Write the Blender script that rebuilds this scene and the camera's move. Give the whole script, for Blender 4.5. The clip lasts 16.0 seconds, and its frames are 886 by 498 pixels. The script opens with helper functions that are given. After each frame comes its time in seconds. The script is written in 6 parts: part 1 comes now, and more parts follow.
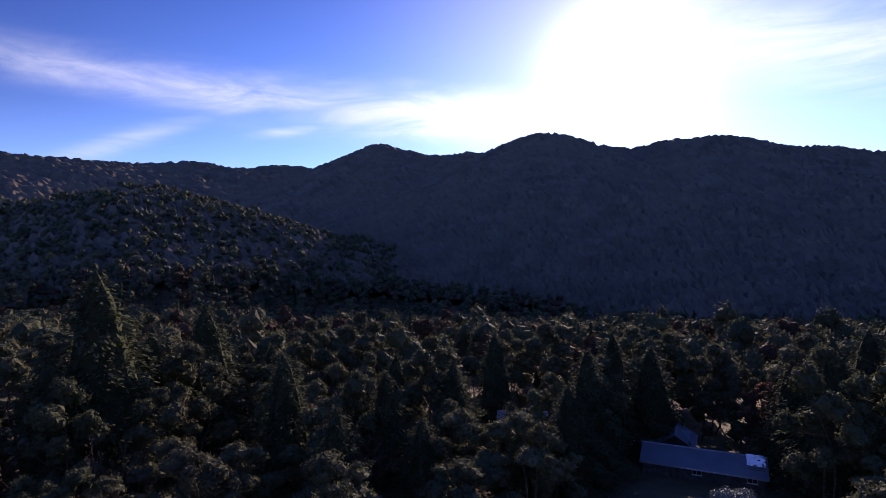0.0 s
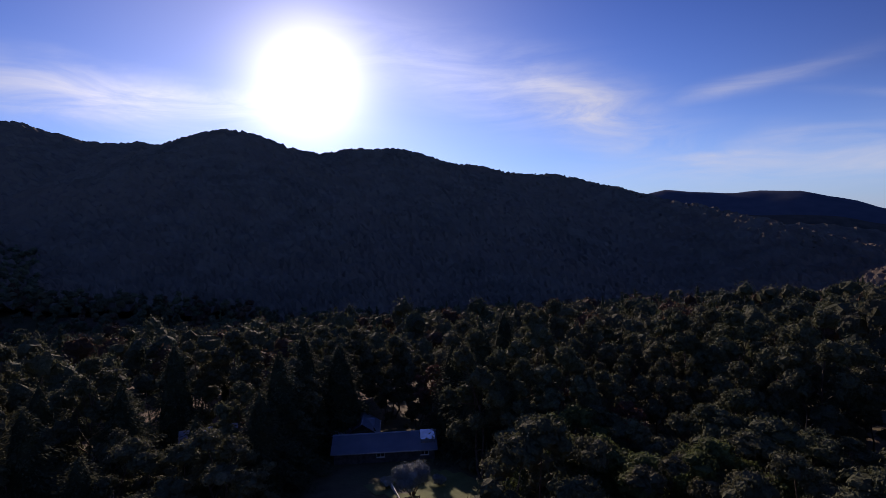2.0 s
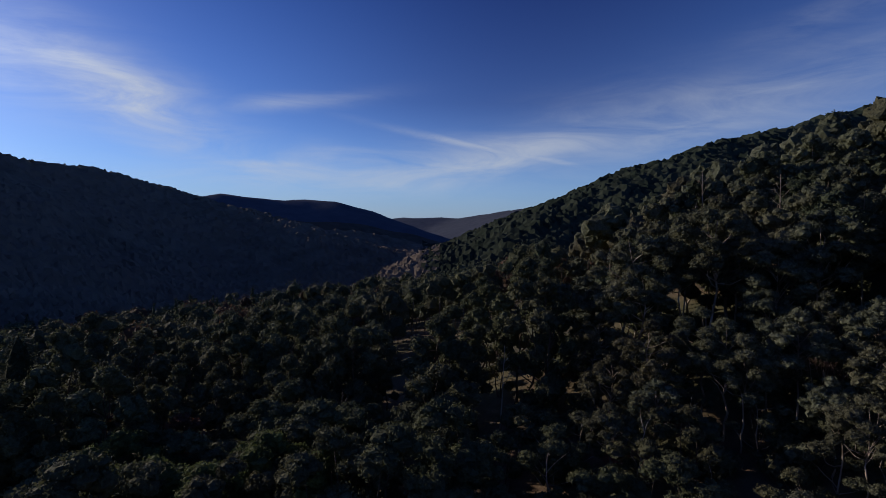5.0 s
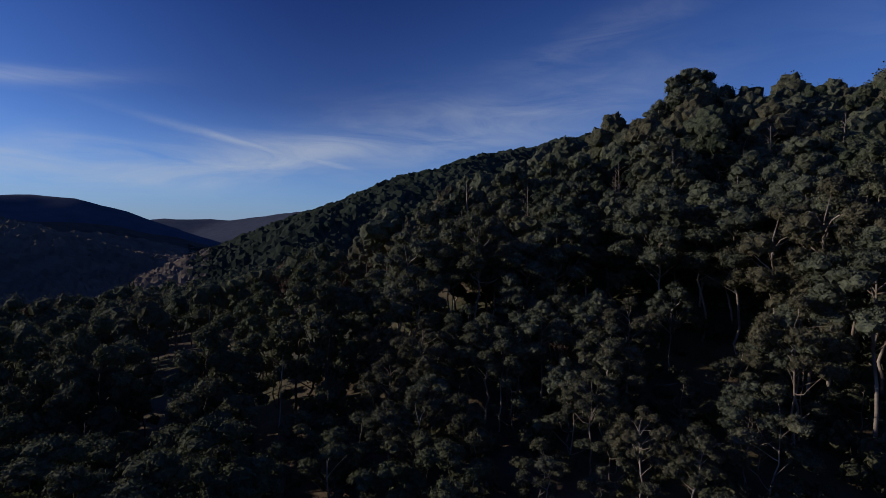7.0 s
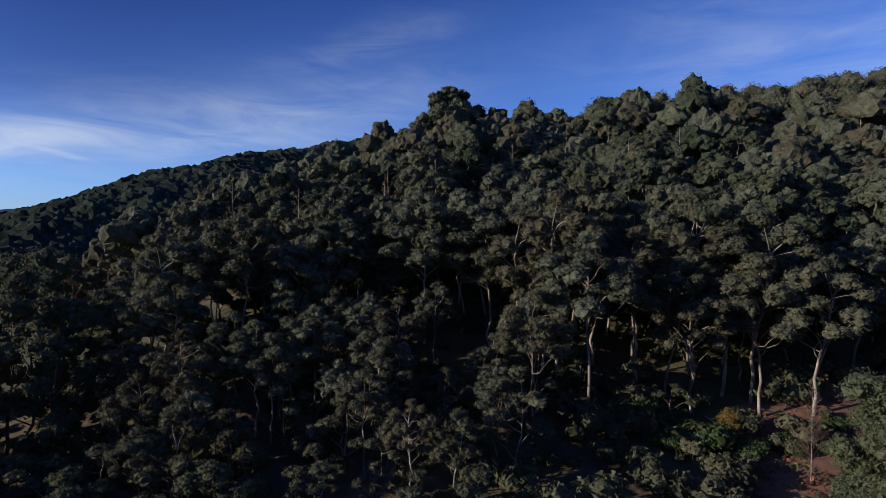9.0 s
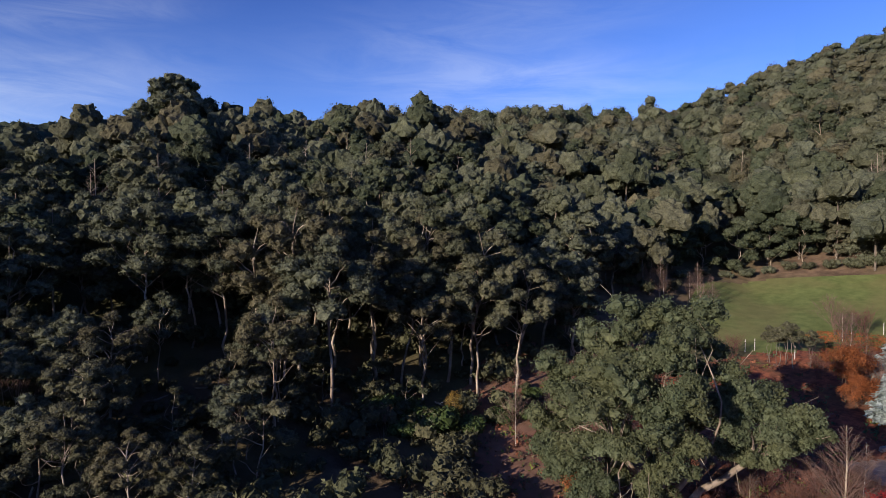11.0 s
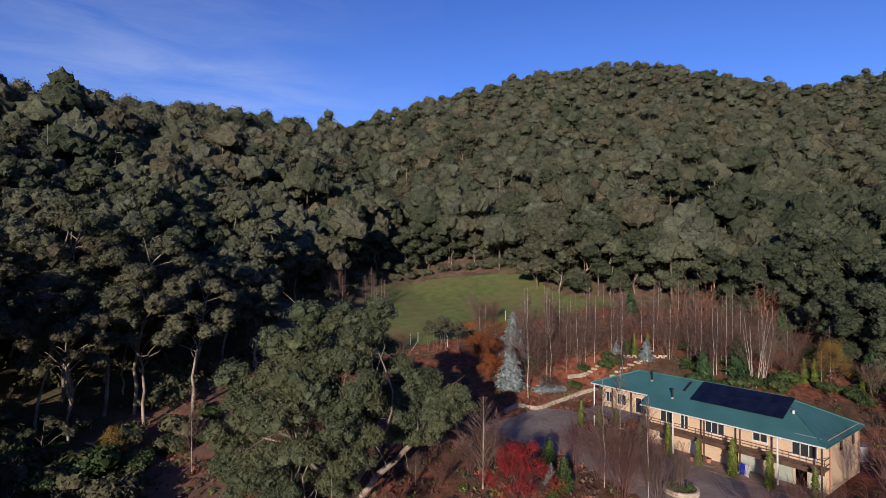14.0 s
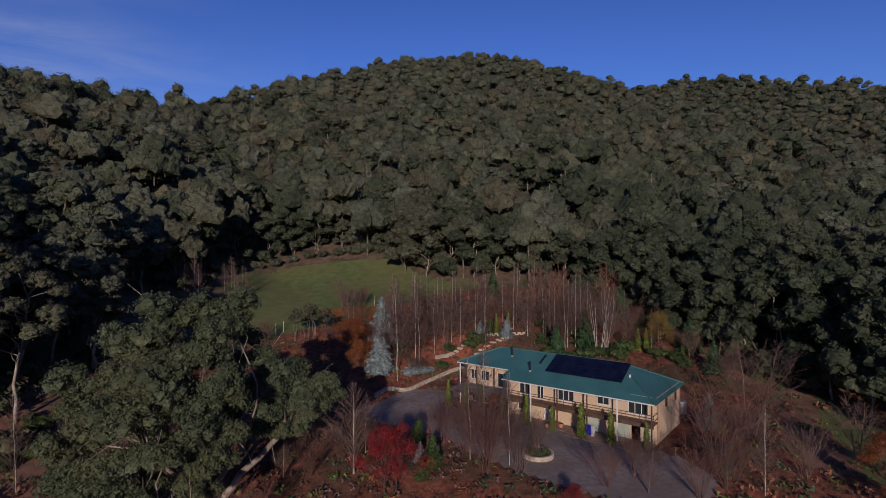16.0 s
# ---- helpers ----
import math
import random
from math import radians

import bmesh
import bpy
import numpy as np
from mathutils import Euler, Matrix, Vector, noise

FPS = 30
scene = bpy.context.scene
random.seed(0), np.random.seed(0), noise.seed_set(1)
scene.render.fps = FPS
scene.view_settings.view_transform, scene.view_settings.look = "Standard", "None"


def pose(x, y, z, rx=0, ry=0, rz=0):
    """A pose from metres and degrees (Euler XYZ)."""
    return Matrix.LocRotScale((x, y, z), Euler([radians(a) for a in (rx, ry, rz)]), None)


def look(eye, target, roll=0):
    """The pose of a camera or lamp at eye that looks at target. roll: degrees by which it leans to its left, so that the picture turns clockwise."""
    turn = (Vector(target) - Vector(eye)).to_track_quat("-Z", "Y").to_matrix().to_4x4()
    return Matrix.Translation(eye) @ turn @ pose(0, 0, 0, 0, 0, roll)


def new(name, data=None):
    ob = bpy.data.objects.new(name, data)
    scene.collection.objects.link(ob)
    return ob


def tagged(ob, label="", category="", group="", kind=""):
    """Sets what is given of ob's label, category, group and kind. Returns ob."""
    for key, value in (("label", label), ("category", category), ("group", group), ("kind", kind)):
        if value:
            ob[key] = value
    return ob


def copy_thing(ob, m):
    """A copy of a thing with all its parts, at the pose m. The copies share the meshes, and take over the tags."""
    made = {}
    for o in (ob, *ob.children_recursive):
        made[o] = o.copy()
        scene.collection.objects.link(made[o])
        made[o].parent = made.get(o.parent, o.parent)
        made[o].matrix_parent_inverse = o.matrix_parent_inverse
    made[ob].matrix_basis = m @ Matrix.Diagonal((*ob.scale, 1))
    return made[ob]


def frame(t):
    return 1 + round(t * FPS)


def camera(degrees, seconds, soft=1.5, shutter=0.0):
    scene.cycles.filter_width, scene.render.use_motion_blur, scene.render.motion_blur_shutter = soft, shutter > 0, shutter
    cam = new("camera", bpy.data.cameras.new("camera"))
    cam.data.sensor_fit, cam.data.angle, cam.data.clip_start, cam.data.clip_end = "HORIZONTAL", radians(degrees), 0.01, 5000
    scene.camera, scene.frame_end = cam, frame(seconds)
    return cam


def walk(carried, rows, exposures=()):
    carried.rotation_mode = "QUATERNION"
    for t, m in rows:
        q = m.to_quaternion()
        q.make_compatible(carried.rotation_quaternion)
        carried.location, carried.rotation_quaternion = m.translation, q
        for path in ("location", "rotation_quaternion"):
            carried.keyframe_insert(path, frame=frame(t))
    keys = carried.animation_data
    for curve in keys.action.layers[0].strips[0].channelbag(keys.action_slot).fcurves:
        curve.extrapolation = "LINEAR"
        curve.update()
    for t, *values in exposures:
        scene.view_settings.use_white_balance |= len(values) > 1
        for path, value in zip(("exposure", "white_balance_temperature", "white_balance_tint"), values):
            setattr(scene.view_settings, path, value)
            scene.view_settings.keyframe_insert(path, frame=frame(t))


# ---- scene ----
cam = camera(78.3, 16.0, soft=0.3)
PATH = [
    (0.0, pose(0, 0, 23, 87.51, 2.27, 1.96)),
    (0.5, pose(0, 0, 23, 87.29, 2.09, -7.85)),
    (1.0, pose(0, 0, 23, 87.06, 1.98, -15.51)),
    (1.5, pose(0, 0, 23, 87.01, 1.97, -22.77)),
    (2.0, pose(0, 0, 23, 86.80, 1.18, -29.78)),
    (2.5, pose(0, 0, 23, 86.74, 0.69, -36.93)),
    (3.0, pose(0, 0, 23, 86.69, 0.36, -43.63)),
    (3.5, pose(0, 0, 23, 86.71, 0.09, -51.24)),
    (4.0, pose(0, 0, 23, 86.74, -0.20, -59.08)),
    (4.5, pose(0, 0, 23, 86.85, -0.55, -66.80)),
    (5.0, pose(0, 0, 23, 87.01, -0.77, -74.14)),
    (7.5, pose(0, 0, 23, 88.06, -1.60, -102.53)),
    (8.0, pose(0, 0, 23, 88.28, -1.68, -108.48)),
    (8.5, pose(0, 0, 23, 88.52, -1.68, -114.87)),
    (9.0, pose(0, 0, 23, 88.79, -1.69, -120.71)),
    (11.5, pose(0, 0, 23, 90.13, -1.20, -154.33)),
    (12.0, pose(0, 0, 23, 90.40, -1.15, -160.88)),
    (12.5, pose(0, 0, 23, 90.64, -0.93, -166.98)),
    (13.0, pose(0, 0, 23, 90.85, -0.76, -172.12)),
    (13.5, pose(0, 0, 23, 91.00, -0.56, -175.95)),
    (14.0, pose(0, 0, 23, 91.12, -0.37, -180.03)),
    (14.5, pose(0, 0, 23, 91.19, -0.23, -184.26)),
    (15.0, pose(0, 0, 23, 91.15, 0.06, -188.10)),
    (15.5, pose(0, 0, 23, 90.49, 0.24, -191.16)),
    (16.0, pose(0, 0, 23, 89.55, 0.39, -193.85)),
]
walk(cam, PATH, exposures=[(0.0, 0.98, 6850, 25), (1.5, 0.43, 6950, 23), (3.5, -0.42, 6900, 17), (4.0, -0.27, 6650, 13), (5.0, -0.12, 6500, 10), (7.5, -0.35, 6000, 10), (8.0, -0.12, 6000, 10), (9.0, 0.34, 6150, 10), (11.5, 0.9, 6700, 11), (12.5, 0.82, 6600, 11), (14.5, 0.42, 6450, 13), (15.5, 0.05, 6300, 16), (16.0, -0.26, 6200, 18)])

# ---- light ----
SUN_BEARING, SUN_HEIGHT = 16.4, 14.2          # degrees clockwise from +y, and above the horizon
sun_way = Vector((math.sin(radians(SUN_BEARING)) * math.cos(radians(SUN_HEIGHT)),
                  math.cos(radians(SUN_BEARING)) * math.cos(radians(SUN_HEIGHT)), math.sin(radians(SUN_HEIGHT))))
sun = new("sun", bpy.data.lights.new("sun", "SUN"))
sun.data.energy, sun.data.angle, sun.data.color = 3.3, radians(0.6), (1.0, 0.865, 0.745)
sun.matrix_world = look(sun_way * 900, (0, 0, 0))


def node(tree, kind, **values):
    """A node with its sockets set by name."""
    n = tree.nodes.new(kind)
    for key, value in values.items():
        n.inputs[key].default_value = value
    return n


def vector_node(tree, operation):
    n = tree.nodes.new("ShaderNodeVectorMath")
    n.operation = operation
    return n


def math_node(tree, op, a, b=0.0, clamp=False):
    n = tree.nodes.new("ShaderNodeMath")
    n.operation, n.use_clamp = op, clamp
    for i, v in enumerate((a, b)):
        if isinstance(v, (int, float)):
            n.inputs[i].default_value = v
        else:
            tree.links.new(v, n.inputs[i])
    return n.outputs[0]


def mix_node(tree, fac, a, b, blend="MIX"):
    n = tree.nodes.new("ShaderNodeMix")
    n.data_type, n.blend_type = "RGBA", blend
    for i, v in ((0, fac), (6, a), (7, b)):
        if isinstance(v, (int, float)):
            n.inputs[i].default_value = v
        elif isinstance(v, tuple):
            n.inputs[i].default_value = (*v, 1)
        else:
            tree.links.new(v, n.inputs[i])
    return n.outputs[2]


def ramp_node(tree, fac, *stops):
    n = tree.nodes.new("ShaderNodeValToRGB")
    e = n.color_ramp.elements
    while len(e) < len(stops):
        e.new(0.5)
    for el, (p, c) in zip(e, stops):
        el.position, el.color = p, ((c, c, c, 1) if isinstance(c, (int, float)) else (*c, 1))
    tree.links.new(fac, n.inputs[0])
    return n.outputs[0]


# thin cloud: bearing and height of its middle, half length, half width, tilt (degrees), strength
CIRRUS = ((-22, 13.6, 26, 1.5, -5, 0.75), (-2, 11.2, 13, 2.0, -2, 1.0), (-32, 8.6, 6, 0.8, 20, 0.6), (-17, 10.0, 3, 0.5, 6, 0.6), (44, 10.8, 9.5, 2.8, -24, 1.0), (35, 13.2, 12, 3.2, -20, 0.5),
          (59, 11.5, 7, 0.7, 8, 0.5), (57, 5.3, 6, 0.6, 0, 0.8), (63, 4.6, 14, 1.8, 2, 0.75), (80, 6.8, 17, 2.2, 10, 0.75), (79.5, 7.3, 9.5, 0.4, -11, 0.8), (98, 9.8, 20, 3.4, 12, 0.45),
          (112, 18.5, 9, 1.8, 16, 0.22), (155, 16.5, 18, 3.5, -4, 0.26), (150, 21, 18, 4.0, 10, 0.15))


def make_sky():
    world = bpy.data.worlds.new("sky")
    scene.world = world
    world.use_nodes = True
    t = world.node_tree
    t.nodes.clear()
    sky = node(t, "ShaderNodeTexSky")
    sky.sky_type, sky.sun_disc = "NISHITA", False
    sky.sun_elevation, sky.sun_rotation = radians(SUN_HEIGHT), radians(SUN_BEARING)
    sky.altitude, sky.air_density, sky.dust_density, sky.ozone_density = 900, 1.0, 0.15, 4.0
    co = node(t, "ShaderNodeTexCoord").outputs["Generated"]
    sep = node(t, "ShaderNodeSeparateXYZ")
    t.links.new(co, sep.inputs[0])
    deg = 180 / math.pi
    bearing = math_node(t, "MULTIPLY", math_node(t, "ARCTAN2", sep.outputs[0], sep.outputs[1]), deg)
    rise = math_node(t, "MULTIPLY", math_node(t, "ARCSINE", sep.outputs[2]), deg)
    plan = node(t, "ShaderNodeCombineXYZ")
    t.links.new(math_node(t, "MULTIPLY", bearing, 0.05), plan.inputs[0])
    t.links.new(math_node(t, "MULTIPLY", rise, 0.22), plan.inputs[1])
    fray = node(t, "ShaderNodeTexNoise", Scale=1.6, Detail=8.0, Roughness=0.62, Distortion=0.9)
    t.links.new(plan.outputs[0], fray.inputs[0])
    wander = node(t, "ShaderNodeTexNoise", Scale=0.9, Detail=4.0, Roughness=0.55)
    t.links.new(plan.outputs[0], wander.inputs[0])
    shift = math_node(t, "MULTIPLY", math_node(t, "SUBTRACT", wander.outputs[0], 0.5), 5.0)
    cover = None
    for b0, e0, half, wide, tilt, strength in CIRRUS:
        db, de = math_node(t, "SUBTRACT", bearing, b0), math_node(t, "ADD", math_node(t, "SUBTRACT", rise, e0), math_node(t, "MULTIPLY", shift, min(1.0, wide / 1.6)))
        c, s_ = math.cos(radians(tilt)), math.sin(radians(tilt))
        u = math_node(t, "ADD", math_node(t, "MULTIPLY", db, c / half), math_node(t, "MULTIPLY", de, s_ / half))
        v = math_node(t, "ADD", math_node(t, "MULTIPLY", db, -s_ / wide), math_node(t, "MULTIPLY", de, c / wide))
        q = math_node(t, "ADD", math_node(t, "MULTIPLY", u, u), math_node(t, "MULTIPLY", v, v))
        g = math_node(t, "MULTIPLY", math_node(t, "EXPONENT", math_node(t, "MULTIPLY", q, -1.0)), strength)
        cover = g if cover is None else math_node(t, "MAXIMUM", cover, g)
    cover = math_node(t, "MULTIPLY", cover, ramp_node(t, fray.outputs[0], (0.30, 0.12), (0.66, 1.0)), True)
    # nearness to the sun: the bright ring round it, and the light on thin cloud
    dot = vector_node(t, "DOT_PRODUCT")
    t.links.new(co, dot.inputs[0])
    dot.inputs[1].default_value = sun_way
    near = math_node(t, "MAXIMUM", dot.outputs["Value"], 0.0)
    wide = math_node(t, "POWER", near, 22.0)
    core = math_node(t, "POWER", near, 240.0)
    glow = math_node(t, "ADD", math_node(t, "MULTIPLY", wide, 2.7), math_node(t, "MULTIPLY", core, 10.0))
    cloud_light = math_node(t, "ADD", math_node(t, "MULTIPLY", wide, 6.5), 6.5)
    cloud = vector_node(t, "SCALE")
    cloud.inputs[0].default_value = (0.86, 0.92, 1.0)
    t.links.new(cloud_light, cloud.inputs["Scale"])
    blue = mix_node(t, 1.0, sky.outputs[0], (0.68, 0.86, 1.40), "MULTIPLY")
    low = math_node(t, "EXPONENT", math_node(t, "MULTIPLY", math_node(t, "MAXIMUM", rise, 0.0), -0.13))
    deep = math_node(t, "MULTIPLY", math_node(t, "SUBTRACT", rise, 5.0), 1 / 20, True)
    side = math_node(t, "MULTIPLY", math_node(t, "SUBTRACT", dot.outputs["Value"], 0.45), 2.8)     # clear sky is deepest well to the side of the sun
    side = math_node(t, "EXPONENT", math_node(t, "MULTIPLY", math_node(t, "MULTIPLY", side, side), -1.0))
    deep = math_node(t, "MULTIPLY", deep, math_node(t, "ADD", math_node(t, "MULTIPLY", math_node(t, "MINIMUM", dot.outputs["Value"], 0.0), 0.75), 1.0))
    blue = mix_node(t, math_node(t, "MULTIPLY", deep, 0.9), blue, mix_node(t, 1.0, blue, (0.39, 0.445, 0.60), "MULTIPLY"))
    blue = mix_node(t, math_node(t, "MULTIPLY", math_node(t, "MULTIPLY", math_node(t, "SUBTRACT", rise, 3.0), 1 / 9, True), side), blue, mix_node(t, 1.0, blue, (0.41, 0.45, 0.57), "MULTIPLY"))
    blue = mix_node(t, math_node(t, "MULTIPLY", low, 0.55), blue, (2.3, 3.4, 5.2))
    colour = mix_node(t, math_node(t, "MULTIPLY", cover, 0.85), blue, cloud.outputs[0])
    ring = vector_node(t, "SCALE")
    ring.inputs[0].default_value = (0.96, 0.97, 1.0)
    t.links.new(glow, ring.inputs["Scale"])
    total = vector_node(t, "ADD")
    t.links.new(colour, total.inputs[0])
    t.links.new(ring.outputs[0], total.inputs[1])
    back = node(t, "ShaderNodeBackground", Strength=0.1)
    t.links.new(total.outputs[0], back.inputs["Color"])
    t.links.new(back.outputs[0], node(t, "ShaderNodeOutputWorld").inputs[0])


make_sky()

# ---- materials ----


def material(name, paint, rough=0.8, bump=0.0, bump_scale=8.0, relief=0.0, metal=0.0, through_light=0.0, spec=0.3):
    """paint(tree) gives the colour socket or a plain colour."""
    m = bpy.data.materials.new(name)
    m.use_nodes = True
    t = m.node_tree
    p = t.nodes["Principled BSDF"]
    p.inputs["Roughness"].default_value = rough
    p.inputs["Metallic"].default_value = metal
    p.inputs["Specular IOR Level"].default_value = spec
    c = paint(t) if callable(paint) else paint
    if isinstance(c, tuple):
        p.inputs["Base Color"].default_value = (*c, 1)
    else:
        t.links.new(c, p.inputs["Base Color"])
    if bump:
        pos = node(t, "ShaderNodeNewGeometry").outputs["Position"]
        n = node(t, "ShaderNodeTexNoise", Scale=bump_scale, Detail=4.0)
        t.links.new(pos, n.inputs[0])
        b = node(t, "ShaderNodeBump", Strength=min(bump, 1.0), Distance=relief or 0.3 / bump_scale)
        t.links.new(n.outputs[0], b.inputs["Height"])
        t.links.new(b.outputs[0], p.inputs["Normal"])
    if through_light:
        out = t.nodes["Material Output"]
        tr = node(t, "ShaderNodeBsdfTranslucent")
        if isinstance(c, tuple):
            tr.inputs[0].default_value = (*c, 1)
        else:
            t.links.new(c, tr.inputs[0])
        mx = node(t, "ShaderNodeMixShader", Fac=through_light)
        t.links.new(p.outputs[0], mx.inputs[1])
        t.links.new(tr.outputs[0], mx.inputs[2])
        t.links.new(mx.outputs[0], out.inputs[0])
    return m


def spotted(dark, light, scale=0.3, detail=5.0, low=0.35, high=0.65, second=None, second_scale=0.05, amount=0.5, each=0.0, tufts=0.0):
    """Two-scale variation of colour by place, and from piece to piece."""
    def paint(t):
        pos = node(t, "ShaderNodeNewGeometry")
        n = node(t, "ShaderNodeTexNoise", Scale=scale, Detail=detail, Roughness=0.6)
        t.links.new(pos.outputs["Position"], n.inputs[0])
        c = ramp_node(t, n.outputs[0], (low, dark), (high, light))
        if second:
            n2 = node(t, "ShaderNodeTexNoise", Scale=second_scale, Detail=3.0)
            t.links.new(pos.outputs["Position"], n2.inputs[0])
            f = math_node(t, "MULTIPLY", ramp_node(t, n2.outputs[0], (0.42, 0.0), (0.6, 1.0)), amount)
            c = mix_node(t, f, c, second)
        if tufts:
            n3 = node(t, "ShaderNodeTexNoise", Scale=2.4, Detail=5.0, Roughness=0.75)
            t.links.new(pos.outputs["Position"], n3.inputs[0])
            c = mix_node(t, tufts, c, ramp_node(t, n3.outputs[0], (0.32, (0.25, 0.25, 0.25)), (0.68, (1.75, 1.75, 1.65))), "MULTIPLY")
        if each:
            v = math_node(t, "ADD", math_node(t, "MULTIPLY", pos.outputs["Random Per Island"], each), 1.0 - each / 2)
            o = node(t, "ShaderNodeObjectInfo").outputs["Random"]
            v = math_node(t, "MULTIPLY", v, math_node(t, "ADD", math_node(t, "MULTIPLY", o, each * 0.8), 1.0 - each * 0.4))
            g = node(t, "ShaderNodeCombineColor")
            for i in range(3):
                t.links.new(v, g.inputs[i])
            c = mix_node(t, 1.0, c, g.outputs[0], "MULTIPLY")
        return c
    return paint


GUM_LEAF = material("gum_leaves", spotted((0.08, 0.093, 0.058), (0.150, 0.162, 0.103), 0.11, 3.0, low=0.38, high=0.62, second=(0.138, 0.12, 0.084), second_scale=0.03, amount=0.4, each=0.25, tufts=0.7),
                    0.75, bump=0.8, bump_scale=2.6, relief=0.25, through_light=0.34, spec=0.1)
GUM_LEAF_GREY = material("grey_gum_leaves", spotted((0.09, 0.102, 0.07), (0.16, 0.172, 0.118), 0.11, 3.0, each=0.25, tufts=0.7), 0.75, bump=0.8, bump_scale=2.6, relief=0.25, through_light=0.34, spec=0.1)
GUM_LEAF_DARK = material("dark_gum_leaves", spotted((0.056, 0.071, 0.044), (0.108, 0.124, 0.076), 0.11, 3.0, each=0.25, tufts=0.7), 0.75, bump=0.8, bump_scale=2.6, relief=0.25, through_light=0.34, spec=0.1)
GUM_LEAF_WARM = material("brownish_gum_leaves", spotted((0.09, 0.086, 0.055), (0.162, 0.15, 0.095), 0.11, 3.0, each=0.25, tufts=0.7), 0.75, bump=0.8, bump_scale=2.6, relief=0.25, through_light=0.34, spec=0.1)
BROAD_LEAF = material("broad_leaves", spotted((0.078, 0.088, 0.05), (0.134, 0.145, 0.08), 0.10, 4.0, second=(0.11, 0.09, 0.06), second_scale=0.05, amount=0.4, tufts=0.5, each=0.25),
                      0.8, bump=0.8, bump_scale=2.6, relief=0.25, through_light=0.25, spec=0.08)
# far leaves lightened and warmed: haze and glare put into their colour
HAZED_LEAF = material("hazed_far_leaves", spotted((0.086, 0.075, 0.061), (0.138, 0.118, 0.094), 0.03, 6.0, second=(0.135, 0.106, 0.082), second_scale=0.008, amount=0.6, each=0.9), 0.95, spec=0.02, bump=0.8, bump_scale=0.6)
# the blue of far haze painted into the ground of the last ranges
DISTANT_HAZE = material("haze_blue_ranges", spotted((0.07, 0.08, 0.105), (0.09, 0.1, 0.125), 0.02, 5.0), 1.0, spec=0.0)
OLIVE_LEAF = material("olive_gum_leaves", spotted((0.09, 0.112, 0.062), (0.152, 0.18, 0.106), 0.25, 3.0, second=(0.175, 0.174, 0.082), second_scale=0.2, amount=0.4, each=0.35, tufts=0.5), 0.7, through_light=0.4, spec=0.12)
PINE_LEAF = material("pine_needles", spotted((0.04, 0.05, 0.028), (0.085, 0.095, 0.05), 0.4, each=0.5), 0.9, through_light=0.12, spec=0.03)
# darker copy of the far leaves: the hill's shade sits in the colour
SHADE_LEAF = material("hill_shade_leaves", spotted((0.026, 0.038, 0.028), (0.06, 0.072, 0.052), 0.03, 6.0, each=0.9), 0.95, spec=0.02, bump=0.6, bump_scale=0.6)
BLUE_LEAF = material("blue_spruce_needles", spotted((0.15, 0.19, 0.18), (0.29, 0.34, 0.33), 0.8, each=0.5), 0.6)
CYPRESS_LEAF = material("cypress_foliage", spotted((0.09, 0.13, 0.02), (0.2, 0.23, 0.05), 1.5, each=0.5), 0.7, through_light=0.1)
GREEN_LEAF = material("garden_green_leaves", spotted((0.035, 0.062, 0.02), (0.085, 0.12, 0.036), 0.8, each=0.6), 0.55, through_light=0.15)
RED_LEAF = material("red_autumn_leaves", spotted((0.16, 0.014, 0.016), (0.34, 0.03, 0.03), 1.2, each=0.6), 0.6, through_light=0.25)
ORANGE_LEAF = material("orange_autumn_leaves", spotted((0.2, 0.062, 0.022), (0.34, 0.12, 0.042), 1.2, each=0.6), 0.6, through_light=0.25)
RUSSET_LEAF = material("russet_leaves", spotted((0.10, 0.048, 0.032), (0.185, 0.085, 0.05), 0.4, each=0.5), 0.7, through_light=0.3)
YELLOW_LEAF = material("yellow_autumn_leaves", spotted((0.24, 0.15, 0.03), (0.36, 0.24, 0.055), 1.0, each=0.6), 0.6, through_light=0.25)
GUM_BARK = material("pale_gum_bark", spotted((0.2, 0.155, 0.11), (0.48, 0.41, 0.325), 0.9, second=(0.16, 0.12, 0.09), second_scale=0.25, amount=0.7), 0.8, bump=0.5)
MID_BARK = material("grey_brown_bark", spotted((0.08, 0.065, 0.05), (0.26, 0.22, 0.18), 0.6), 0.85)
BIRCH_BARK = material("white_birch_bark", spotted((0.2, 0.165, 0.135), (0.5, 0.45, 0.39), 2.2, low=0.32, high=0.56), 0.75, bump=0.3, bump_scale=20)
TWIG = material("brown_twigs", spotted((0.10, 0.06, 0.045), (0.21, 0.14, 0.11), 1.0, each=0.5), 0.85)
RED_TWIG = material("reddish_twigs", spotted((0.115, 0.054, 0.042), (0.22, 0.118, 0.092), 1.0, each=0.5), 0.85)
DARK_BARK = material("dark_bark", spotted((0.05, 0.035, 0.025), (0.13, 0.095, 0.07), 2.0), 0.9, bump=0.6)
FOREST_FLOOR = material("forest_floor", spotted((0.085, 0.056, 0.036), (0.2, 0.135, 0.085), 0.35, 8.0, second=(0.08, 0.09, 0.035), second_scale=0.035, amount=0.7), 0.95, bump=0.8, bump_scale=2.0)
GRASS = material("mown_grass", spotted((0.09, 0.118, 0.034), (0.155, 0.19, 0.06), 0.5, 8.0, second=(0.17, 0.15, 0.062), second_scale=0.09, amount=0.5), 0.9, bump=0.6, bump_scale=5.0)
